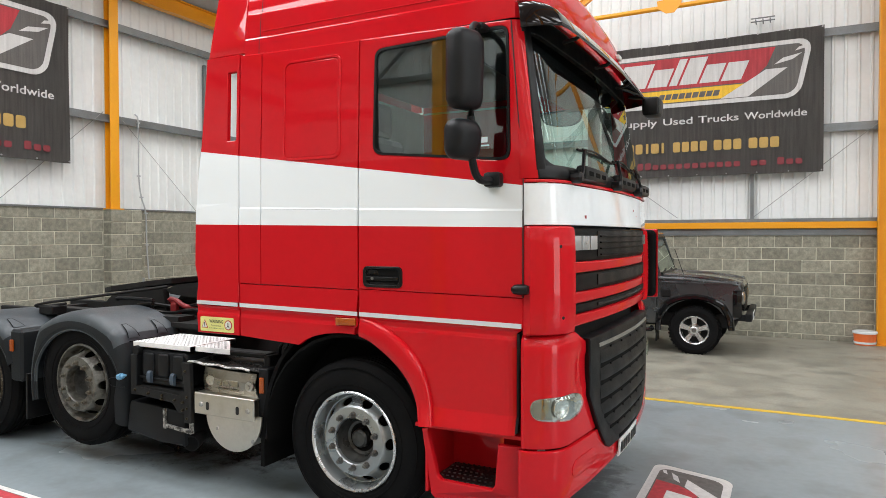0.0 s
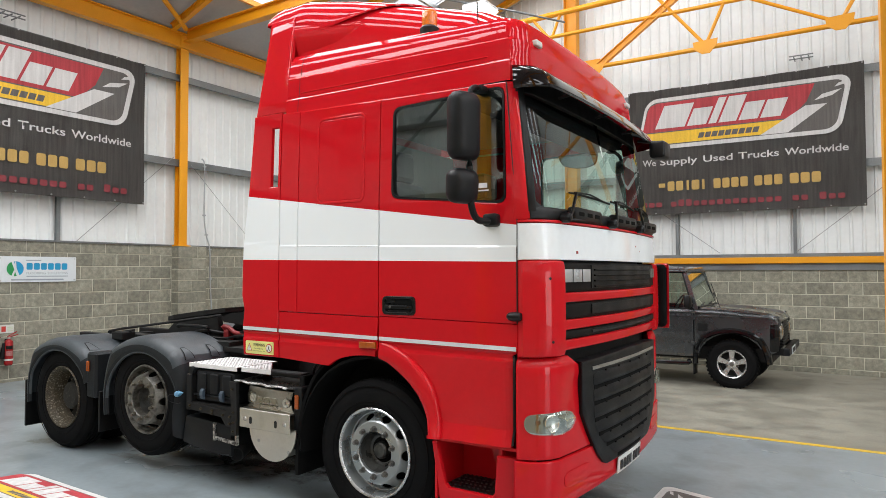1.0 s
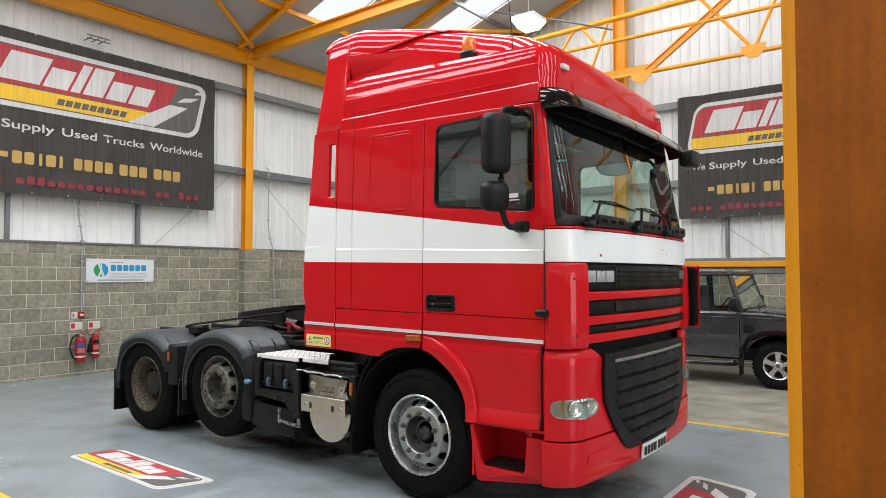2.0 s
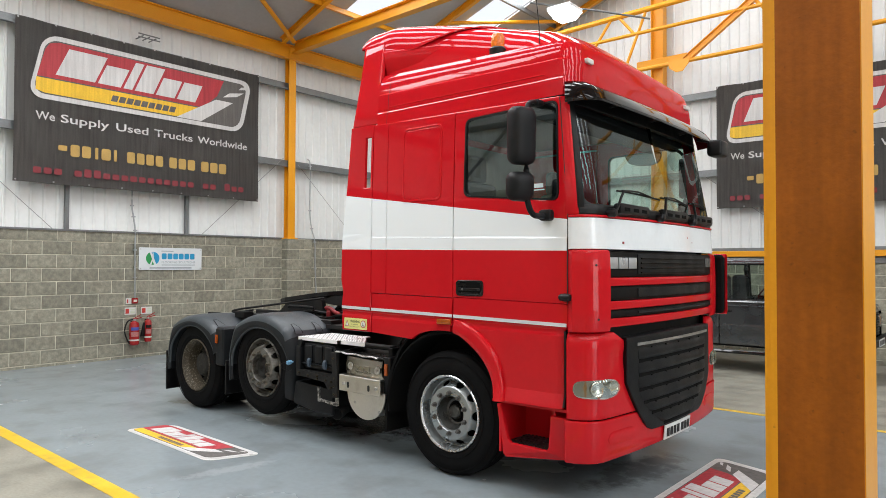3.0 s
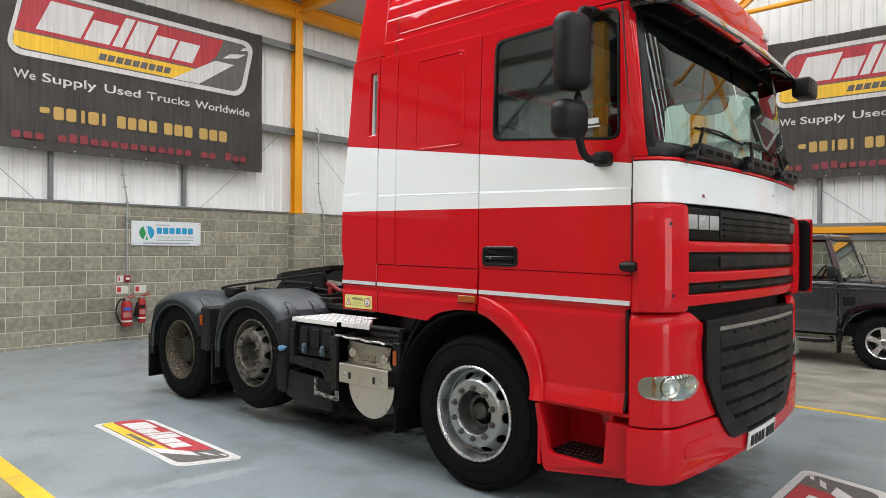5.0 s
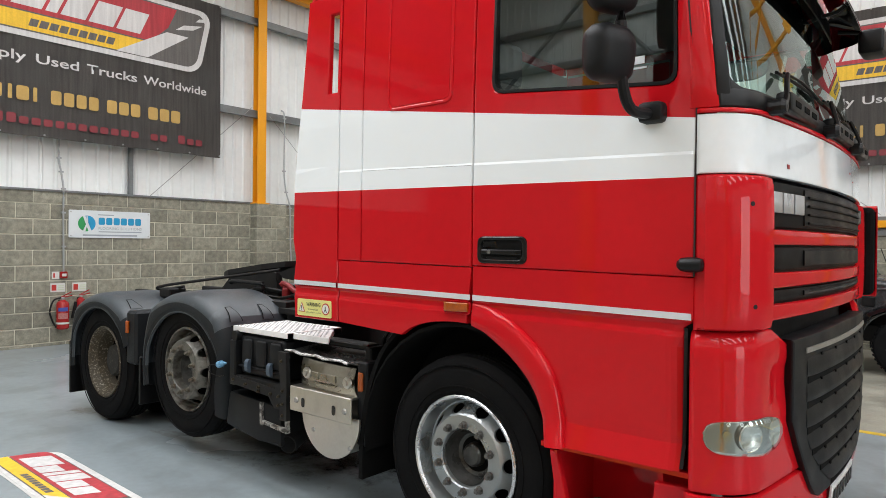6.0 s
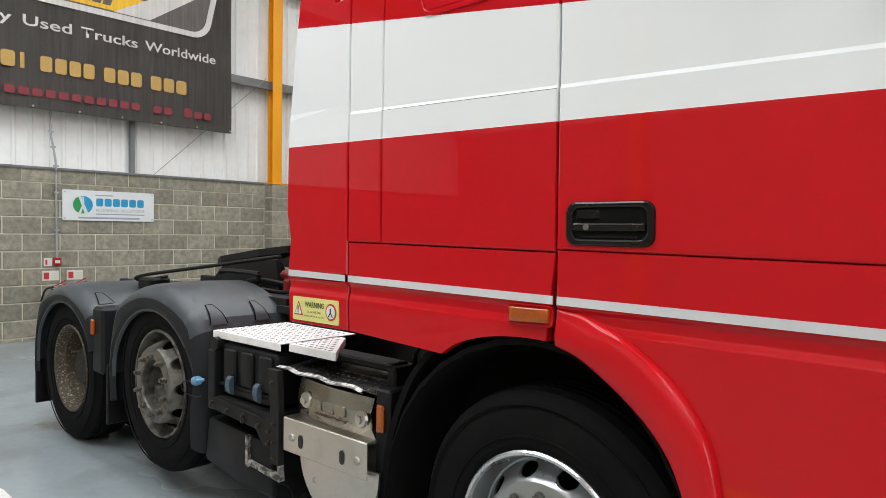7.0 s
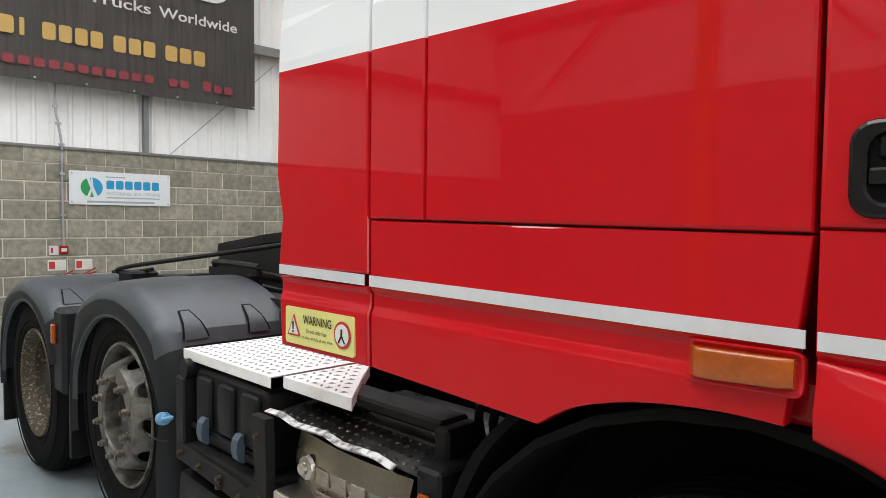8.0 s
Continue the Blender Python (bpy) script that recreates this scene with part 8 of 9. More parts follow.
bm = bmesh.new()
rows = [[bm.verts.new(tread_at(i / 10, j / 6)) for i in range(11)] for j in range(7)]
for a, b in zip(rows, rows[1:]):
    for k in range(10):
        bm.faces.new((a[k], a[k + 1], b[k + 1], b[k]))
shell(bm, (0, 0, -1), 0.004)
tread = part("tread_sheet", bm, M_SHEET, truck, "greasy black tread sheet with worn bright studs", smooth=True)
bm = bmesh.new()
for i in range(17):
    for j in range(8):
        p = tread_at((i + 0.7 + 0.4 * (j % 2)) / 18, (j + 0.6) / 8.5)
        base = [bm.verts.new(p + Vector((0.0075 * math.cos(k * math.pi / 3), 0.0075 * math.sin(k * math.pi / 3), 0.0006))) for k in range(6)]
        top = [bm.verts.new(p + Vector((0.0035 * math.cos(k * math.pi / 3), 0.0035 * math.sin(k * math.pi / 3), 0.0045))) for k in range(6)]
        bm.faces.new(top)
        for k in range(6):
            bm.faces.new((base[k], base[(k + 1) % 6], top[(k + 1) % 6], top[k]))
tagged(part("stud_relief", bm, M_STUD, tread), kind="stuff")
for ob in bpy.data.objects:
    if ob not in held:
        ob.data.transform(SHIFT)
M_DRED = material("grimy_red_plastic", (0.20, 0.010, 0.012), 0.5, 0, 0.15, 20, 90)
# fifth-wheel coupling and rear deck
bm = bmesh.new()
out = [(-0.62, -0.20), (-0.55, -0.34), (-0.30, -0.46), (0.20, -0.47), (0.42, -0.40), (0.50, 0.0), (0.42, 0.40), (0.20, 0.47), (-0.30, 0.46), (-0.55, 0.34), (-0.62, 0.20), (-0.30, 0.06), (-0.05, 0.04), (-0.05, -0.04), (-0.30, -0.06)]
prism(bm, out, lambda a, b, c: (-5.05 + a, TC + b, 1.292 + 0.125 * a + c), 0.045)
fw = part("fifth_wheel", bm, M_DARK, truck, "greasy black fifth-wheel coupling, tilted back")
for y0, y1 in ((TC - 0.47, TC - 0.41), (TC + 0.41, TC + 0.47)):
    bm = bmesh.new()
    prism(bm, [(-5.55, 1.04), (-4.60, 1.04), (-4.66, 1.30), (-4.90, 1.31), (-5.30, 1.24)], lambda a, b, c: (a, y0 + c, b), y1 - y0)
    part("coupling_cheek", bm, M_DARK, fw)
bm = bmesh.new()
prism(bm, [(-4.60, 1.255), (-4.65, 1.295), (-4.50, 1.342), (-4.30, 1.360), (-3.75, 1.368), (-3.60, 1.34), (-3.60, 1.235), (-4.35, 1.235)], lambda a, b, c: (a, TC - 0.44 + c, b), 0.88)
part("rear_deck", bm, M_DARK, truck)
bm = boxes((-6.2, -4.0, TC - 0.46, TC - 0.34, 1.03, 1.07), (-6.2, -4.0, TC + 0.34, TC + 0.46, 1.03, 1.07), bevel=0.006)
part("coupling_mount", bm, M_DARK, truck)
bm = boxes((-5.86, -5.68, TS + 0.44, TS + 0.60, 1.05, 1.135), bevel=0.012)
part("handle_guide", bm, M_DARK, truck)
bm = bmesh.new()
tube(bm, smooth_path([(-5.02, TS + 0.62, 1.205), (-4.98, TS + 0.61, 1.222), (-4.60, TS + 0.60, 1.222), (-4.56, TS + 0.60, 1.200), (-4.56, TS + 0.60, 1.06)], 5), 0.016, 8)
part("line_guard", bm, M_BLK, truck, "bent black tube guard", smooth=True)
for k in range(4):
    bm = bmesh.new()
    y0, z0 = TS + 0.66 + 0.11 * k, 1.11 + 0.035 * (k % 3)
    tube(bm, smooth_path([(-5.1, y0 + 0.05, z0 - 0.02), (-4.8, y0, z0 + 0.02), (-4.45, y0 + 0.03, z0), (-4.1, y0 - 0.04, z0 + 0.05), (-3.7, y0, z0 + 0.02)], 4), 0.013 + 0.003 * (k % 2), 7)
    part("air_line", bm, M_BLK, truck, smooth=True)
bm = bmesh.new()
tube(bm, smooth_path([(-4.55, TS + 0.75, 1.325), (-5.1, TS + 0.62, 1.25), (-5.45, TS + 0.50, 1.20), (-5.72, TS + 0.46, 1.165), (-5.90, TS + 0.45, 1.135), (-5.94, TS + 0.48, 1.115), (-5.86, TS + 0.53, 1.12), (-5.62, TS + 0.54, 1.15)], 5), 0.012, 8)
part("release_handle", bm, M_DARK, truck, smooth=True)
for k in range(3):
    bm = bmesh.new()
    tube(bm, smooth_path([(-3.15, TC - 0.5 + 0.2 * k, 1.65), (-3.55, TC - 0.55 + 0.2 * k, 1.35), (-4.0, TC - 0.5 + 0.25 * k, 1.30), (-4.1, TC - 0.5 + 0.2 * k, 1.5), (-3.4, TC - 0.4 + 0.2 * k, 1.75)], 6), 0.014)
    part("air_hose", bm, M_BLK, truck, smooth=True)
bm = bmesh.new()
box(bm, -4.53, -4.46, 4.05, 4.13, 1.07, 1.19, bevel=0.018, seg=2)
tube(bm, smooth_path([(-4.49, 4.09, 1.18), (-4.55, 4.07, 1.215), (-4.48, 4.08, 1.205), (-4.36, 4.07, 1.16), (-4.20, 4.07, 1.16)], 4), 0.022, 10)
part("air_coupling", bm, M_DRED, truck, "red air coupling head")
bm = boxes((-4.6, -4.2, TS + 0.55, TS + 0.72, 1.05, 1.10), (-4.25, -3.6, TS + 0.52, TS + 1.9, 1.02, 1.06))
part("deck_bracket", bm, M_DARK, truck)

# ---- the grey off-roader by the gable wall ----
M_CARG = material("grey_metallic_paint", (0.100, 0.107, 0.113), 0.27, 0.8, 0.05, 2, 60, coat=1.0, spec=0.3, rough_vary=0.04)
M_CARB = material("gloss_black_trim", (0.006, 0.006, 0.0065), 0.30, 0, 0.06, 5, 60, coat=0.8, spec=0.0)
M_CGLASS = glass("car_glass", (0.70, 0.78, 0.75), 0.0, 0.0, 0.8)
CY0, CW = 10.93, 1.66                 # its near side and width
CZ = floor_z(CY0 + 0.6)
car = thing("off_road_car", (-2.5, CY0 + CW / 2, CZ), "dark grey metallic boxy off-road car parked by blockwork", "car")

c0, c1 = CY0, CY0 + CW
WX, WR = -1.06, 0.385                 # front wheel
RWX = WX - 2.62
# side skins with arch openings
def car_arch(cx):
    return [(cx + 0.50 * math.cos(radians(a)), CZ + 0.40 + 0.46 * math.sin(radians(a))) for a in range(180, -1, -15)]


def car_side(name, outline, y, inward, mat, thick=0.03):
    bm = bmesh.new()
    vs = [bm.verts.new((x, y, z)) for x, z in outline]
    for a, b in zip(vs, vs[1:] + vs[:1]):
        bm.edges.new((a, b))
    bmesh.ops.triangle_fill(bm, edges=bm.edges[:], use_beauty=True)
    rim = shell(bm, (0, inward, 0), thick)
    bmesh.ops.bevel(bm, geom=rim, offset=0.012, segments=2, affect="EDGES", profile=0.5)
    return part(name, bm, mat, car)


BELT = CZ + 1.215
for y, inw in ((c0, 1), (c1, -1)):
    car_side("front_wing", [(WX - 0.545, CZ + 0.46), (WX - 0.545, BELT - 0.01), (WX + 0.60, BELT - 0.075), (WX + 0.66, BELT - 0.16), (WX + 0.66, CZ + 0.62), (WX + 0.53, CZ + 0.55)] + [(x, z) for x, z in reversed(car_arch(WX)) if z > CZ + 0.50], y, inw, M_CARG)
    d = car_side("door", [(-2.50, CZ + 0.47), (-2.50, BELT), (-1.62, BELT), (-1.62, CZ + 0.47)], y, inw, M_CARG)
    car_side("rear_door", [(-3.30, CZ + 0.47), (-3.30, BELT), (-2.515, BELT), (-2.515, CZ + 0.47)], y, inw, M_CARG)
    car_side("rear_wing", [(-4.55, CZ + 0.47), (-4.55, BELT), (-3.315, BELT), (-3.315, CZ + 0.47)] + [(x, z) for x, z in reversed(car_arch(RWX - 0.05)) if z > CZ + 0.48], y, inw, M_CARG)
    # raised waist line, hinges, vent and handle
    ys = y - inw * 0.012
    bm = boxes((-4.55, WX + 0.55, *sorted((ys, y + inw * 0.01)), BELT - 0.115, BELT - 0.085), bevel=0.006)
    part("waist_moulding", bm, M_CARG, car)
    bm = bmesh.new()
    tube(bm, smooth_path([(-4.53, y + inw * 0.010, BELT - 0.030), (WX - 0.545, y + inw * 0.010, BELT - 0.032), (WX + 0.20, y + inw * 0.010, BELT - 0.072), (WX + 0.58, y + inw * 0.018, BELT - 0.105), (WX + 0.645, y + inw * 0.04, BELT - 0.17)], 6), 0.026, 12)
    part("shoulder_edge", bm, M_CARG, car, smooth=True)
    bm = boxes((WX - 0.49, WX - 0.34, *sorted((ys, y + inw * 0.01)), BELT - 0.33, BELT - 0.20), bevel=0.012)
    part("wing_vent", bm, M_BLK, car)
    for z in (CZ + 0.68, BELT - 0.13):
        bm = boxes((-1.66, -1.585, *sorted((ys - inw * 0.008, y)), z - 0.035, z + 0.035), bevel=0.008)
        part("door_hinge", bm, M_CARG, car)
    for x in (-2.42, -3.22):
        bm = boxes((x, x + 0.13, *sorted((ys - inw * 0.01, y)), BELT - 0.20, BELT - 0.165), bevel=0.008)
        part("door_handle", bm, M_BLK, car)
    # wheel-arch eyebrow
    for cx in (WX, RWX - 0.05):
        bm = bmesh.new()
        rows = []
        for a in range(184, -5, -7):
            t = radians(a)
            c, s = math.cos(t), math.sin(t)
            k = 1.0 / max(abs(c), abs(s)) ** 0.22
            rows.append([bm.verts.new((cx + (rr * k) * c * 1.06, y + o * inw, CZ + 0.40 + rr * k * s)) for rr, o in ((0.462, -0.030), (0.480, -0.055), (0.520, -0.050), (0.540, -0.030), (0.548, 0.01))])
        for p, q in zip(rows, rows[1:]):
            for j in range(4):
                bm.faces.new((p[j], p[j + 1], q[j + 1], q[j]))
        shell(bm, (0, inw, 0), 0.03)
        part("arch_trim", bm, M_CARB, car, "gloss black wheel-arch trim", smooth=True)
    bm = boxes((WX - 0.575, WX - 0.555, *sorted((y + inw * 0.03, y + inw * 0.26)), CZ + 0.18, CZ + 0.52), bevel=0.004)
    part("mudflap", bm, M_BLK, car)
    bm = bmesh.new()
    tube(bm, smooth_path([(-1.70, y + inw * 0.05, CZ + 0.40), (-1.80, y - inw * 0.02, CZ + 0.36), (-3.05, y - inw * 0.02, CZ + 0.36), (-3.15, y + inw * 0.05, CZ + 0.40)], 4), 0.032, 10)
    part("side_step", bm, M_CARB, car, smooth=True)
    # mirror
    bm = bmesh.new()
    box(bm, -1.72, -1.62, *sorted((y - inw * 0.22, y - inw * 0.05)), BELT + 0.03, BELT + 0.23, bevel=0.03, seg=2)
    rod(bm, (-1.64, y - inw * 0.08, BELT + 0.06), (-1.60, y + inw * 0.04, BELT - 0.02), 0.016, 8)
    part("door_mirror", bm, M_BLK, car, smooth=True)
# bonnet, scuttle, grille
bm = bmesh.new()
rows = []
for x, zt, w in ((-1.60, BELT + 0.015, 0.72), (-1.45, BELT + 0.045, 0.72), (-0.95, BELT + 0.015, 0.71), (-0.55, BELT - 0.035, 0.69), (-0.40, BELT - 0.085, 0.67), (-0.37, BELT - 0.14, 0.66)):
    cy = (c0 + c1) / 2
    rows.append([bm.verts.new((x, cy + u * w, zt - d)) for u, d in ((-1.0, 0.10), (-1.0, 0.03), (-0.94, 0.0), (-0.55, -0.004), (-0.45, 0.022 if x > -1.5 and x < -0.5 else 0.0), (0, 0.024 if x > -1.5 and x < -0.5 else 0.0), (0.45, 0.022 if x > -1.5 and x < -0.5 else 0.0), (0.55, -0.004), (0.94, 0.0), (1.0, 0.03), (1.0, 0.10))])
for a, b in zip(rows, rows[1:]):
    for k in range(10):
        bm.faces.new((a[k], a[k + 1], b[k + 1], b[k]))
shell(bm, (0, 0, -1), 0.02)
part("bonnet", bm, M_CARG, car, smooth=True)
bm = bmesh.new()
for y0, y1 in ((c0 + 0.0, c0 + 0.14), (c1 - 0.14, c1)):
    box(bm, -1.60, -0.42, y0 + 0.005, y1 - 0.005, BELT - 0.13, BELT - 0.06, bevel=0.02)
part("wing_top", bm, M_CARG, car)
bm = boxes((-0.46, -0.40, c0 + 0.02, c1 - 0.02, CZ + 0.60, BELT - 0.12), bevel=0.01)
part("nose_panel", bm, M_CARB, car)
for y, inw in ((c0, 1), (c1, -1)):
    bm = bmesh.new()
    box(bm, WX + 0.545, WX + 0.675, *sorted((y - inw * 0.006, y + inw * 0.05)), CZ + 0.61, BELT - 0.19, bevel=0.012, seg=2)
    part("nose_corner", bm, M_CARB, car, smooth=40)
for k in range(9):
    z = CZ + 0.68 + 0.043 * k
    bm = boxes((-0.40, -0.365, c0 + 0.40, c1 - 0.40, z, z + 0.026), bevel=0.006)
    part("grille_slat", bm, M_BLK, car)
for y in (c0 + 0.22, c1 - 0.22):
    bm = bmesh.new()
    lathe(bm, [(0.115, 0.0), (0.115, 0.03), (0.095, 0.045), (0.06, 0.06), (0.0, 0.065)], (-0.41, y, CZ + 0.90), 20, "x")
    part("headlamp", bm, M_CHROME, car, smooth=True)
    bm = bmesh.new()
    lathe(bm, [(0.04, 0.0), (0.04, 0.03), (0.0, 0.035)], (-0.41, y + (0.14 if y < 11.7 else -0.14), CZ + 0.98), 14, "x")
    part("side_lamp", bm, M_LAB, car, smooth=True)
bm = bmesh.new()
box(bm, -0.34, -0.245, c0 - 0.02, c1 + 0.02, CZ + 0.560, CZ + 0.675, bevel=0.014, seg=2)
box(bm, -0.55, -0.34, c0 + 0.03, c0 + 0.05, CZ + 0.560, CZ + 0.66)
box(bm, -0.55, -0.34, c1 - 0.05, c1 - 0.03, CZ + 0.560, CZ + 0.66)
part("bumper", bm, M_TRIM, car)
bm = boxes((-0.244, -0.236, c0 + 0.30, c0 + 0.82, CZ + 0.56, CZ + 0.67))
npl = part("number_plate", bm, M_SIGNW, car, "white number plate with dark characters")
for k in range(7):
    bm = boxes((-0.236, -0.234, c0 + 0.335 + 0.065 * k, c0 + 0.375 + 0.065 * k, CZ + 0.58, CZ + 0.65))
    part("plain_bar", bm, M_INK, npl)
# cabin: pillars, roof, glass
RT = CZ + 1.90
TUM = 0.10                            # how far the roof edge stands in
def cab_pt(x, z, near):
    k = (z - BELT) / (RT - BELT)
    return (x, (c0 + TUM * k) if near else (c1 - TUM * k), z)


for near in (True, False):
    sg = 1 if near else -1
    for name, (xa, xb), (xc, xd) in (("screen_pillar", (-1.60, -1.545), (-1.79, -1.73)), ("centre_pillar", (-2.53, -2.47), (-2.53, -2.47)), ("rear_pillar", (-3.33, -3.27), (-3.33, -3.27)), ("corner_pillar", (-4.55, -4.42), (-4.52, -4.40))):
        bm = bmesh.new()
        q = [cab_pt(xa, BELT, near), cab_pt(xb, BELT, near), cab_pt(xd, RT - 0.08, near), cab_pt(xc, RT - 0.08, near)]
        bm.faces.new([bm.verts.new(p) for p in q])
        shell(bm, (0, sg, 0), 0.05)
        part(name, bm, M_CARG, car)
    for xa, xb, xc, xd in ((-2.47, -1.61, -1.79, -2.47), (-3.27, -2.53, -2.53, -3.27), (-4.42, -3.33, -3.33, -4.40)):
        bm = bmesh.new()
        q = [Vector(cab_pt(xa, BELT + 0.0, near)), Vector(cab_pt(xb, BELT, near)), Vector(cab_pt(xc, RT - 0.08, near)), Vector(cab_pt(xd, RT - 0.08, near))]
        bm.faces.new([bm.verts.new(p + Vector((0, sg * 0.02, 0))) for p in q])
        pn = part("side_window", bm, M_CGLASS, car)
        pn.visible_shadow = False
        bm = bmesh.new()
        cc = sum(q, Vector()) / 4
        o = [bm.verts.new(p + Vector((0, sg * 0.012, 0))) for p in q]
        i = [bm.verts.new(cc + (p - cc) * 0.93 + Vector((0, sg * 0.012, 0))) for p in q]
        for k in range(4):
            bm.faces.new((o[k], o[(k + 1) % 4], i[(k + 1) % 4], i[k]))
        shell(bm, (0, sg, 0), 0.01)
        part("window_seal", bm, M_BLK, car)
bm = bmesh.new()
box(bm, -4.55, -1.75, c0 + TUM - 0.02, c1 - TUM + 0.02, RT - 0.09, RT, bevel=0.035, seg=3)
part("roof_panel", bm, M_CARG, car, smooth=True)
for k in range(5):
    y = c0 + 0.32 + 0.26 * k
    bm = boxes((-4.3, -2.1, y - 0.02, y + 0.02, RT - 0.004, RT + 0.010), bevel=0.004)
    part("roof_rib", bm, M_CARG, car)
bm = boxes((-4.5, -1.74, c0 + TUM - 0.045, c0 + TUM - 0.018, RT - 0.085, RT - 0.055), bevel=0.006)
part("gutter", bm, M_CARG, car)
bm = bmesh.new()
bm.faces.new([bm.verts.new(p) for p in ((-1.555, c0 + 0.07, BELT + 0.03), (-1.555, c1 - 0.07, BELT + 0.03), (-1.755, c1 - TUM - 0.04, RT - 0.08), (-1.755, c0 + TUM + 0.04, RT - 0.08))])
sc = part("windscreen", bm, M_CGLASS, car)
sc.visible_shadow = False
bm = bmesh.new()
rod(bm, (-1.55, c0 + 0.05, BELT + 0.03), (-1.55, c1 - 0.05, BELT + 0.03), 0.025, 8)
rod(bm, (-1.75, c0 + TUM, RT - 0.08), (-1.75, c1 - TUM, RT - 0.08), 0.025, 8)
for y in (c0 + 0.30, c0 + 0.95):
    tube(bm, [(-1.53, y, BELT + 0.03), (-1.56, y + 0.20, BELT + 0.07), (-1.58, y + 0.40, BELT + 0.09)], 0.009, 6)
part("screen_frame", bm, M_BLK, car)
bm = bmesh.new()
rod(bm, (-1.20, c0 + 0.10, BELT - 0.05), (-1.36, c0 + 0.10, BELT + 0.42), 0.005, 6)
part("aerial", bm, M_BLK, car)
# floor pan, interior, rear
bm = boxes((-4.53, -0.50, c0 + 0.20, c1 - 0.20, CZ + 0.42, CZ + 0.62), (-1.62, -1.55, c0 + 0.04, c1 - 0.04, CZ + 0.5, BELT), (-4.55, -4.50, c0 + 0.03, c1 - 0.03, CZ + 0.47, RT - 0.05), (-1.5, -0.5, c0 + 0.32, c1 - 0.32, CZ + 0.5, BELT - 0.16))
part("floor_pan", bm, M_DARK, car)
for y in (c0 + 0.40, c1 - 0.40):
    bm = bmesh.new()
    box(bm, -2.55, -2.10, y - 0.23, y + 0.23, CZ + 0.62, CZ + 0.95, bevel=0.04)
    box(bm, -2.62, -2.48, y - 0.22, y + 0.22, CZ + 0.90, CZ + 1.62, bevel=0.04)
    part("car_seat", bm, M_SEAT, car)
bm = bmesh.new()
box(bm, -1.85, -1.58, c0 + 0.06, c1 - 0.06, CZ + 0.85, BELT + 0.02, bevel=0.03)
part("dashboard", bm, M_SEAT, car)
bm = bmesh.new()
mt = Matrix.Translation((-1.95, c0 + 0.42, BELT + 0.05)) @ pose(0, 0, 0, 0, -60, 0)
for k in range(20):
    t0, t1 = 2 * math.pi * k / 20, 2 * math.pi * (k + 1) / 20
    rod(bm, mt @ Vector((0.19 * math.cos(t0), 0.19 * math.sin(t0), 0)), mt @ Vector((0.19 * math.cos(t1), 0.19 * math.sin(t1), 0)), 0.014, 6)
part("steering_wheel", bm, M_BLK, car)


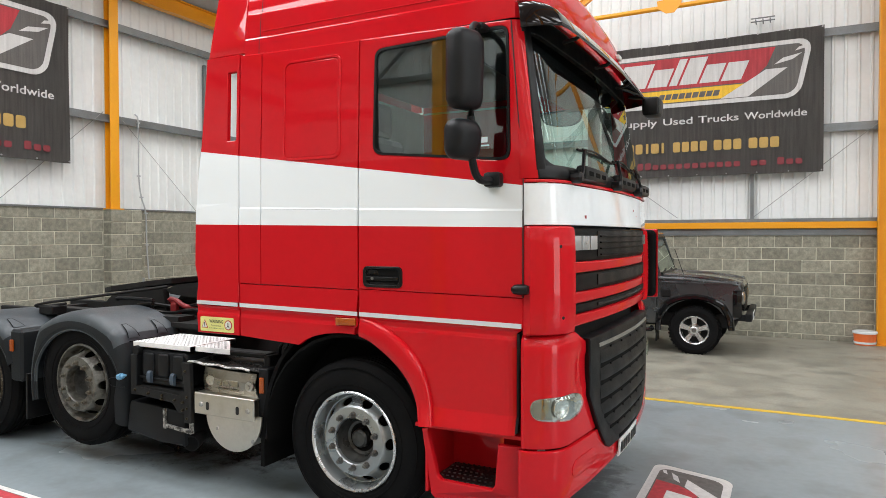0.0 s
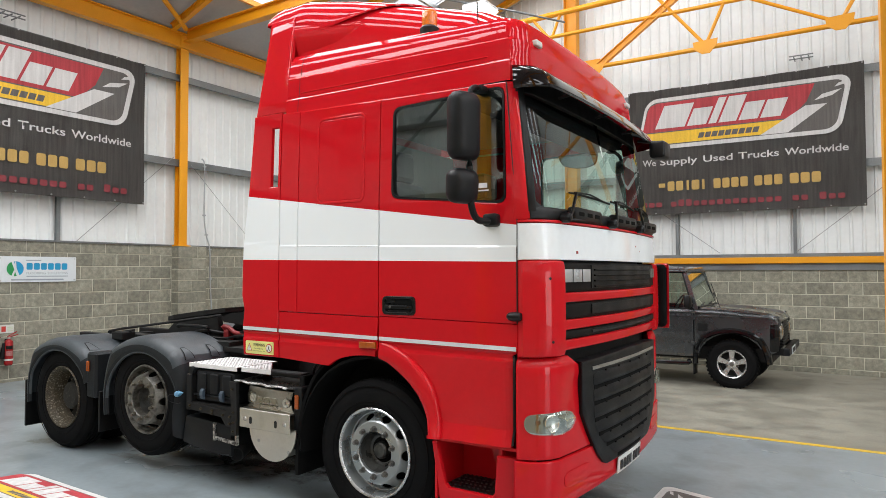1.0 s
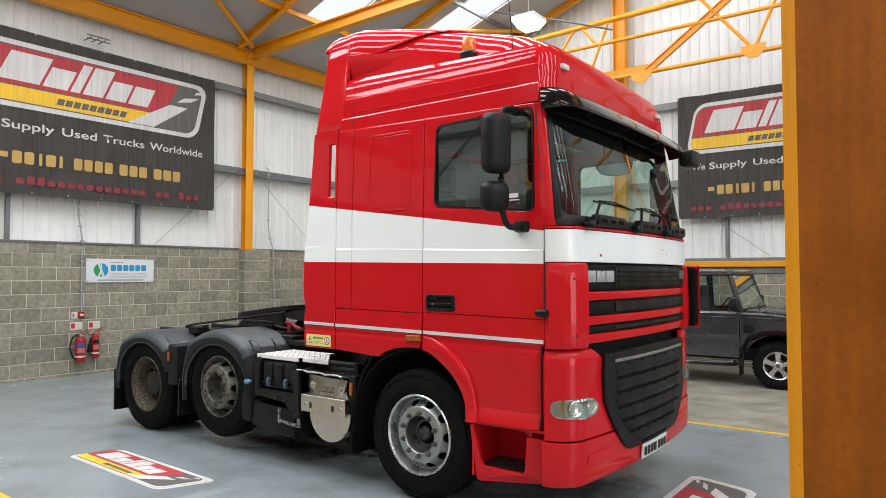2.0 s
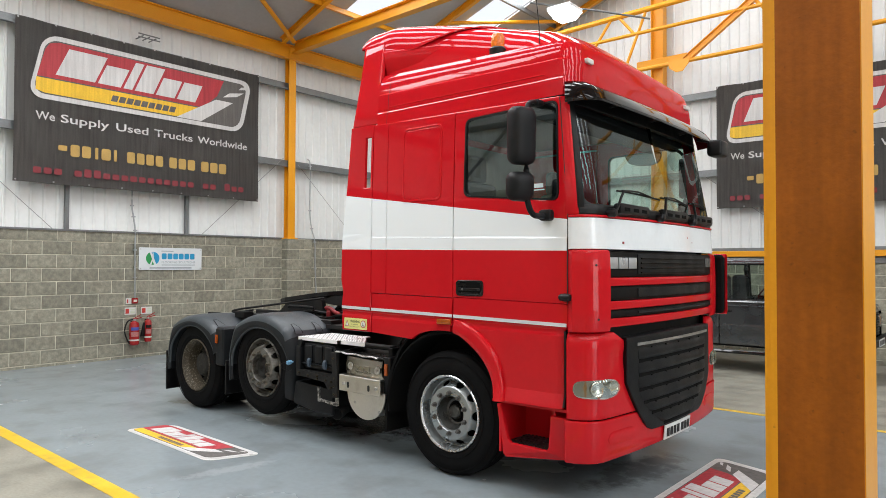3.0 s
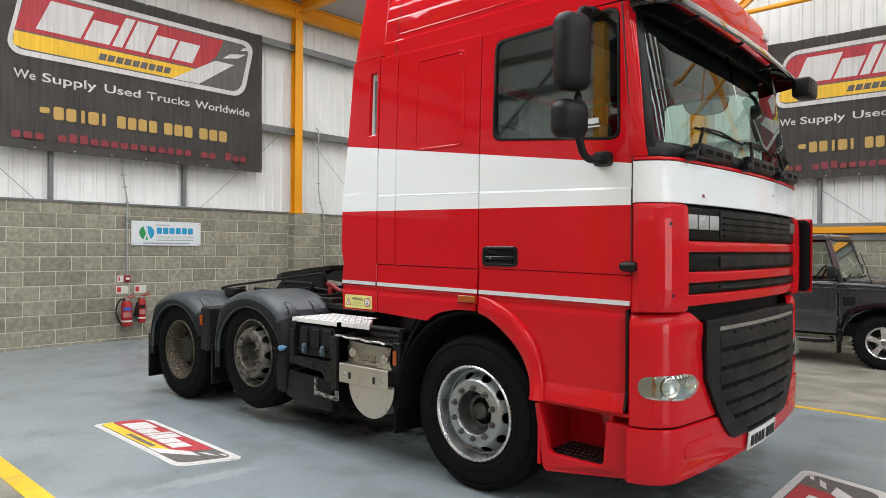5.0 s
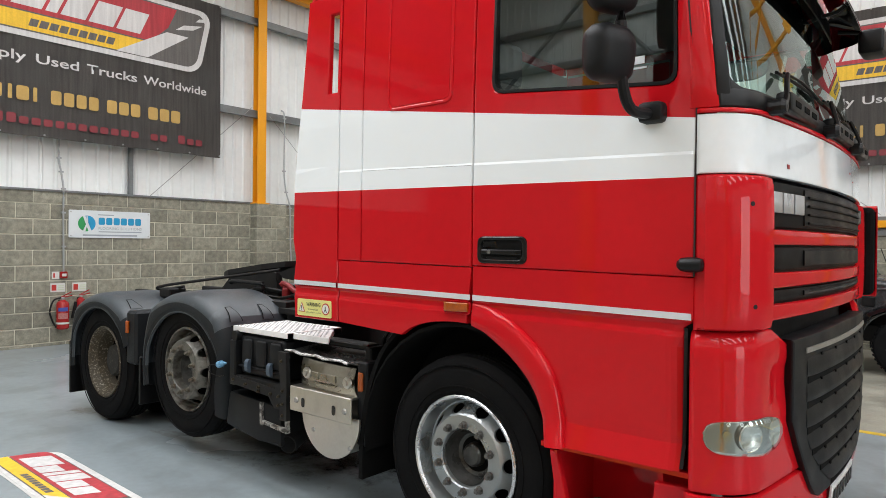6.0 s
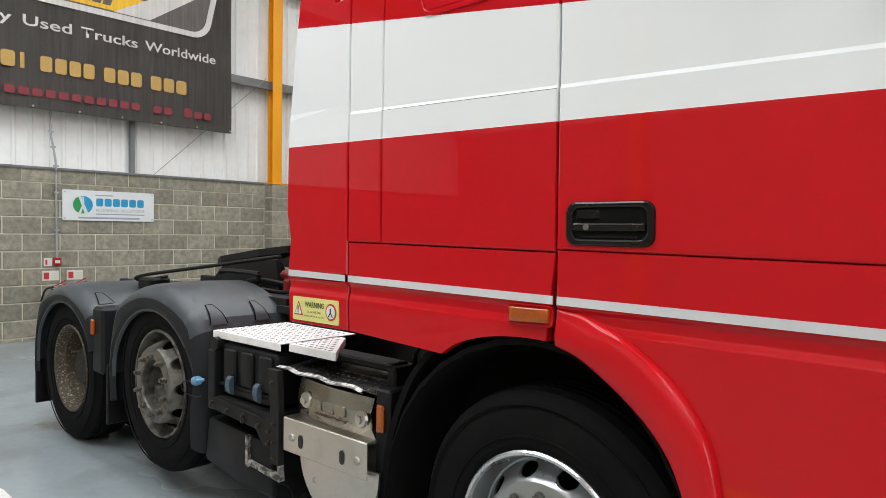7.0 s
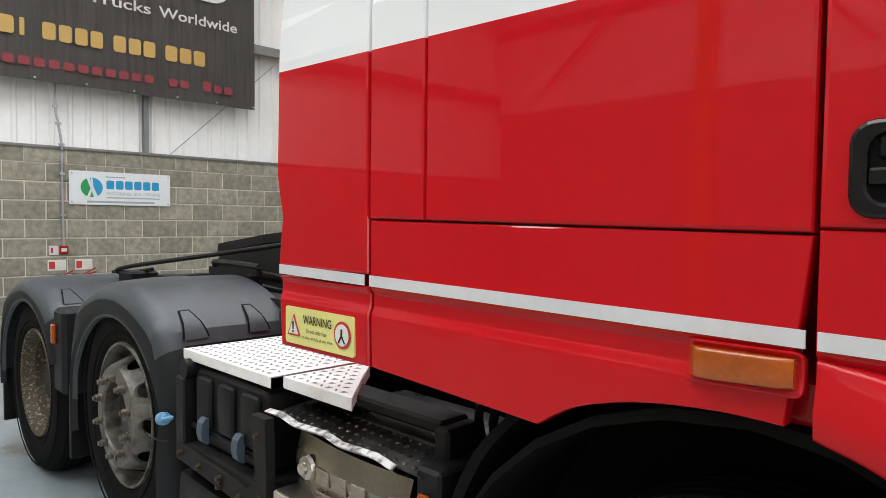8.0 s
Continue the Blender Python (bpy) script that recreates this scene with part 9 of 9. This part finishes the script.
def car_wheel(x, y, inw):
    z = CZ + WR - 0.004 if y < 11.7 else floor_z(c1) + WR
    bm = bmesh.new()
    prof = [(0.215, 0.03), (0.235, 0.008), (0.30, 0.0), (0.345, 0.012), (0.365, 0.035), (0.372, 0.05), (0.372, 0.21), (0.365, 0.23), (0.30, 0.255), (0.215, 0.23)]
    lathe(bm, [(r, inw * h) for r, h in prof], (x, y, z), 40, "y", caps=False)
    for k in range(40):
        for j, (o, sh) in enumerate(((0.045, 0.0), (0.12, 0.5), (0.19, 0.0))):
            t = 2 * math.pi * (k + sh) / 40
            box(bm, -0.014, 0.014, *sorted((inw * (o - 0.028), inw * (o + 0.028))), 0.362, 0.386, m=Matrix.Translation((x, y, z)) @ Matrix.Rotation(t, 4, "Y"))
    ty = part("wheel", bm, M_RUBB, car, "chunky black off-road tyre on five-spoke alloy", smooth=False)
    bm = bmesh.new()
    lathe(bm, [(r, inw * h) for r, h in ((0.218, 0.035), (0.224, 0.018), (0.214, 0.008), (0.200, 0.020), (0.192, 0.06), (0.190, 0.16))], (x, y, z), 36, "y", caps=False)
    for k in range(5):
        t = 2 * math.pi * k / 5 + math.pi / 2
        ps = []
        for rr, hw, h in ((0.045, 0.030, 0.030), (0.11, 0.032, 0.028), (0.205, 0.042, 0.022)):
            ps.append((rr, hw, h))
        for (r0, w0, h0), (r1, w1, h1) in zip(ps, ps[1:]):
            cs = []
            for rr, hw, h in ((r0, w0, h0), (r1, w1, h1)):
                for sgn in (-1, 1):
                    for dh in (0.0, 0.035):
                        cs.append(bm.verts.new((x + rr * math.cos(t) - sgn * hw * math.sin(t), y + inw * (h + dh), z + rr * math.sin(t) + sgn * hw * math.cos(t))))
            for f in ((0, 2, 6, 4), (1, 5, 7, 3), (0, 4, 5, 1), (2, 3, 7, 6)):
                bm.faces.new([cs[i] for i in f])
    lathe(bm, [(0.062, inw * 0.05), (0.060, inw * 0.022), (0.045, inw * 0.016), (0.0, inw * 0.014)], (x, y, z), 20, "y", caps=False)
    part("alloy_rim", bm, M_ALLOY, ty)
    bm = bmesh.new()
    for k in range(5):
        t = 2 * math.pi * (k + 0.5) / 5 + math.pi / 2
        p = Vector((x + 0.078 * math.cos(t), y, z + 0.078 * math.sin(t)))
        rod(bm, p + Vector((0, inw * 0.06, 0)), p + Vector((0, inw * 0.018, 0)), 0.016, 6)
    lathe(bm, [(0.100, inw * 0.062), (0.098, inw * 0.050), (0.05, inw * 0.048)], (x, y, z), 20, "y", caps=False)
    lathe(bm, [(0.034, inw * 0.020), (0.032, inw * 0.010), (0.0, inw * 0.008)], (x, y, z), 14, "y", caps=False)
    part("wheel_hub", bm, M_NUTD, ty)
    bm = bmesh.new()
    lathe(bm, [(0.188, inw * 0.12), (0.0, inw * 0.121)], (x, y, z), 24, "y", caps=False)
    part("brake_disc", bm, M_DARK, ty)


for x in (WX, RWX):
    car_wheel(x, c0 + 0.01, 1)
    car_wheel(x, c1 - 0.01, -1)
bm = bmesh.new()
for x in (WX, RWX):
    rod(bm, (x, c0 + 0.15, CZ + WR), (x, c1 - 0.15, CZ + WR), 0.05, 10)
part("axles", bm, M_DARK, car)

# ---- blocks of the two walls: single blocks where they are seen, the rest joined ----
MESH_Y, MESH_X = block_mesh(BLOCK_L - JOINT, "y"), block_mesh(BLOCK_L - JOINT, "x")


def lay(wall, along, fixed, a0, a1, seen0, seen1, zbase, ztop, offset=0.0, rise=0.0):
    """Running bond between a0 and a1; blocks between seen0 and seen1 are pieces of their own."""
    rest = bmesh.new()
    n = int(math.ceil((ztop + rise - zbase) / COURSE - 0.02))
    for j in range(n):
        z = ztop + rise - (j + 1) * COURSE + JOINT / 2
        k = a0 + offset - (BLOCK_L / 2 if j % 2 else 0)
        while k < a1:
            c = k + BLOCK_L / 2
            proud = (noise.noise(Vector((c * 3.1, z * 5.7, 1.3))) * 0.5 + 0.5) * 0.0035
            lo, hi = max(k + JOINT / 2, a0), min(k + BLOCK_L - JOINT / 2, a1)
            whole = lo <= k + JOINT / 2 + 1e-5 and hi >= k + BLOCK_L - JOINT / 2 - 1e-5
            if whole and seen0 <= c <= seen1 and z + COURSE <= ztop + 0.02:
                ob = new("block", MESH_Y if along == "y" else MESH_X)
                ob.parent = wall
                ob.location = (fixed - 0.05 + proud, c, z) if along == "y" else (c, fixed + 0.05 - proud, z)
            elif hi - lo > 0.03:
                h = min(COURSE - JOINT, ztop - z)
                if along == "y":
                    box(rest, fixed - 0.10 + proud, fixed + proud, lo, hi, z, z + h)
                else:
                    box(rest, lo, hi, fixed - proud, fixed + 0.10 - proud, z, z + h)
            k += BLOCK_L
    ob = part("far_blocks", rest, M_BLOCK_J, wall)
    tagged(ob, kind="stuff")


lay(wall_west, "y", XW, YS, YN, 0.9, 9.6, 0.0, 2.25, offset=0.04, rise=0.048)
lay(wall_north, "x", YN, XW, XE, -3.6, 2.2, N_BASE, N_TOP + 0.0, offset=0.05)
# pier blocks
for j in range(10):
    z = 2.25 - (j + 1) * COURSE + JOINT / 2
    cuts = (8.05, 8.375, 8.70) if j % 2 else (8.05, 8.50, 8.70)
    for a, b in zip(cuts, cuts[1:]):
        bm = bmesh.new()
        box(bm, XW + 0.01, XW + 0.216, a + 0.003 - (0.004 if a == 8.05 else 0), b - 0.008 + (0.012 if b == 8.70 else 0), z, z + COURSE - JOINT, bevel=0.005)
        part("block", bm, M_BLOCK, pier)
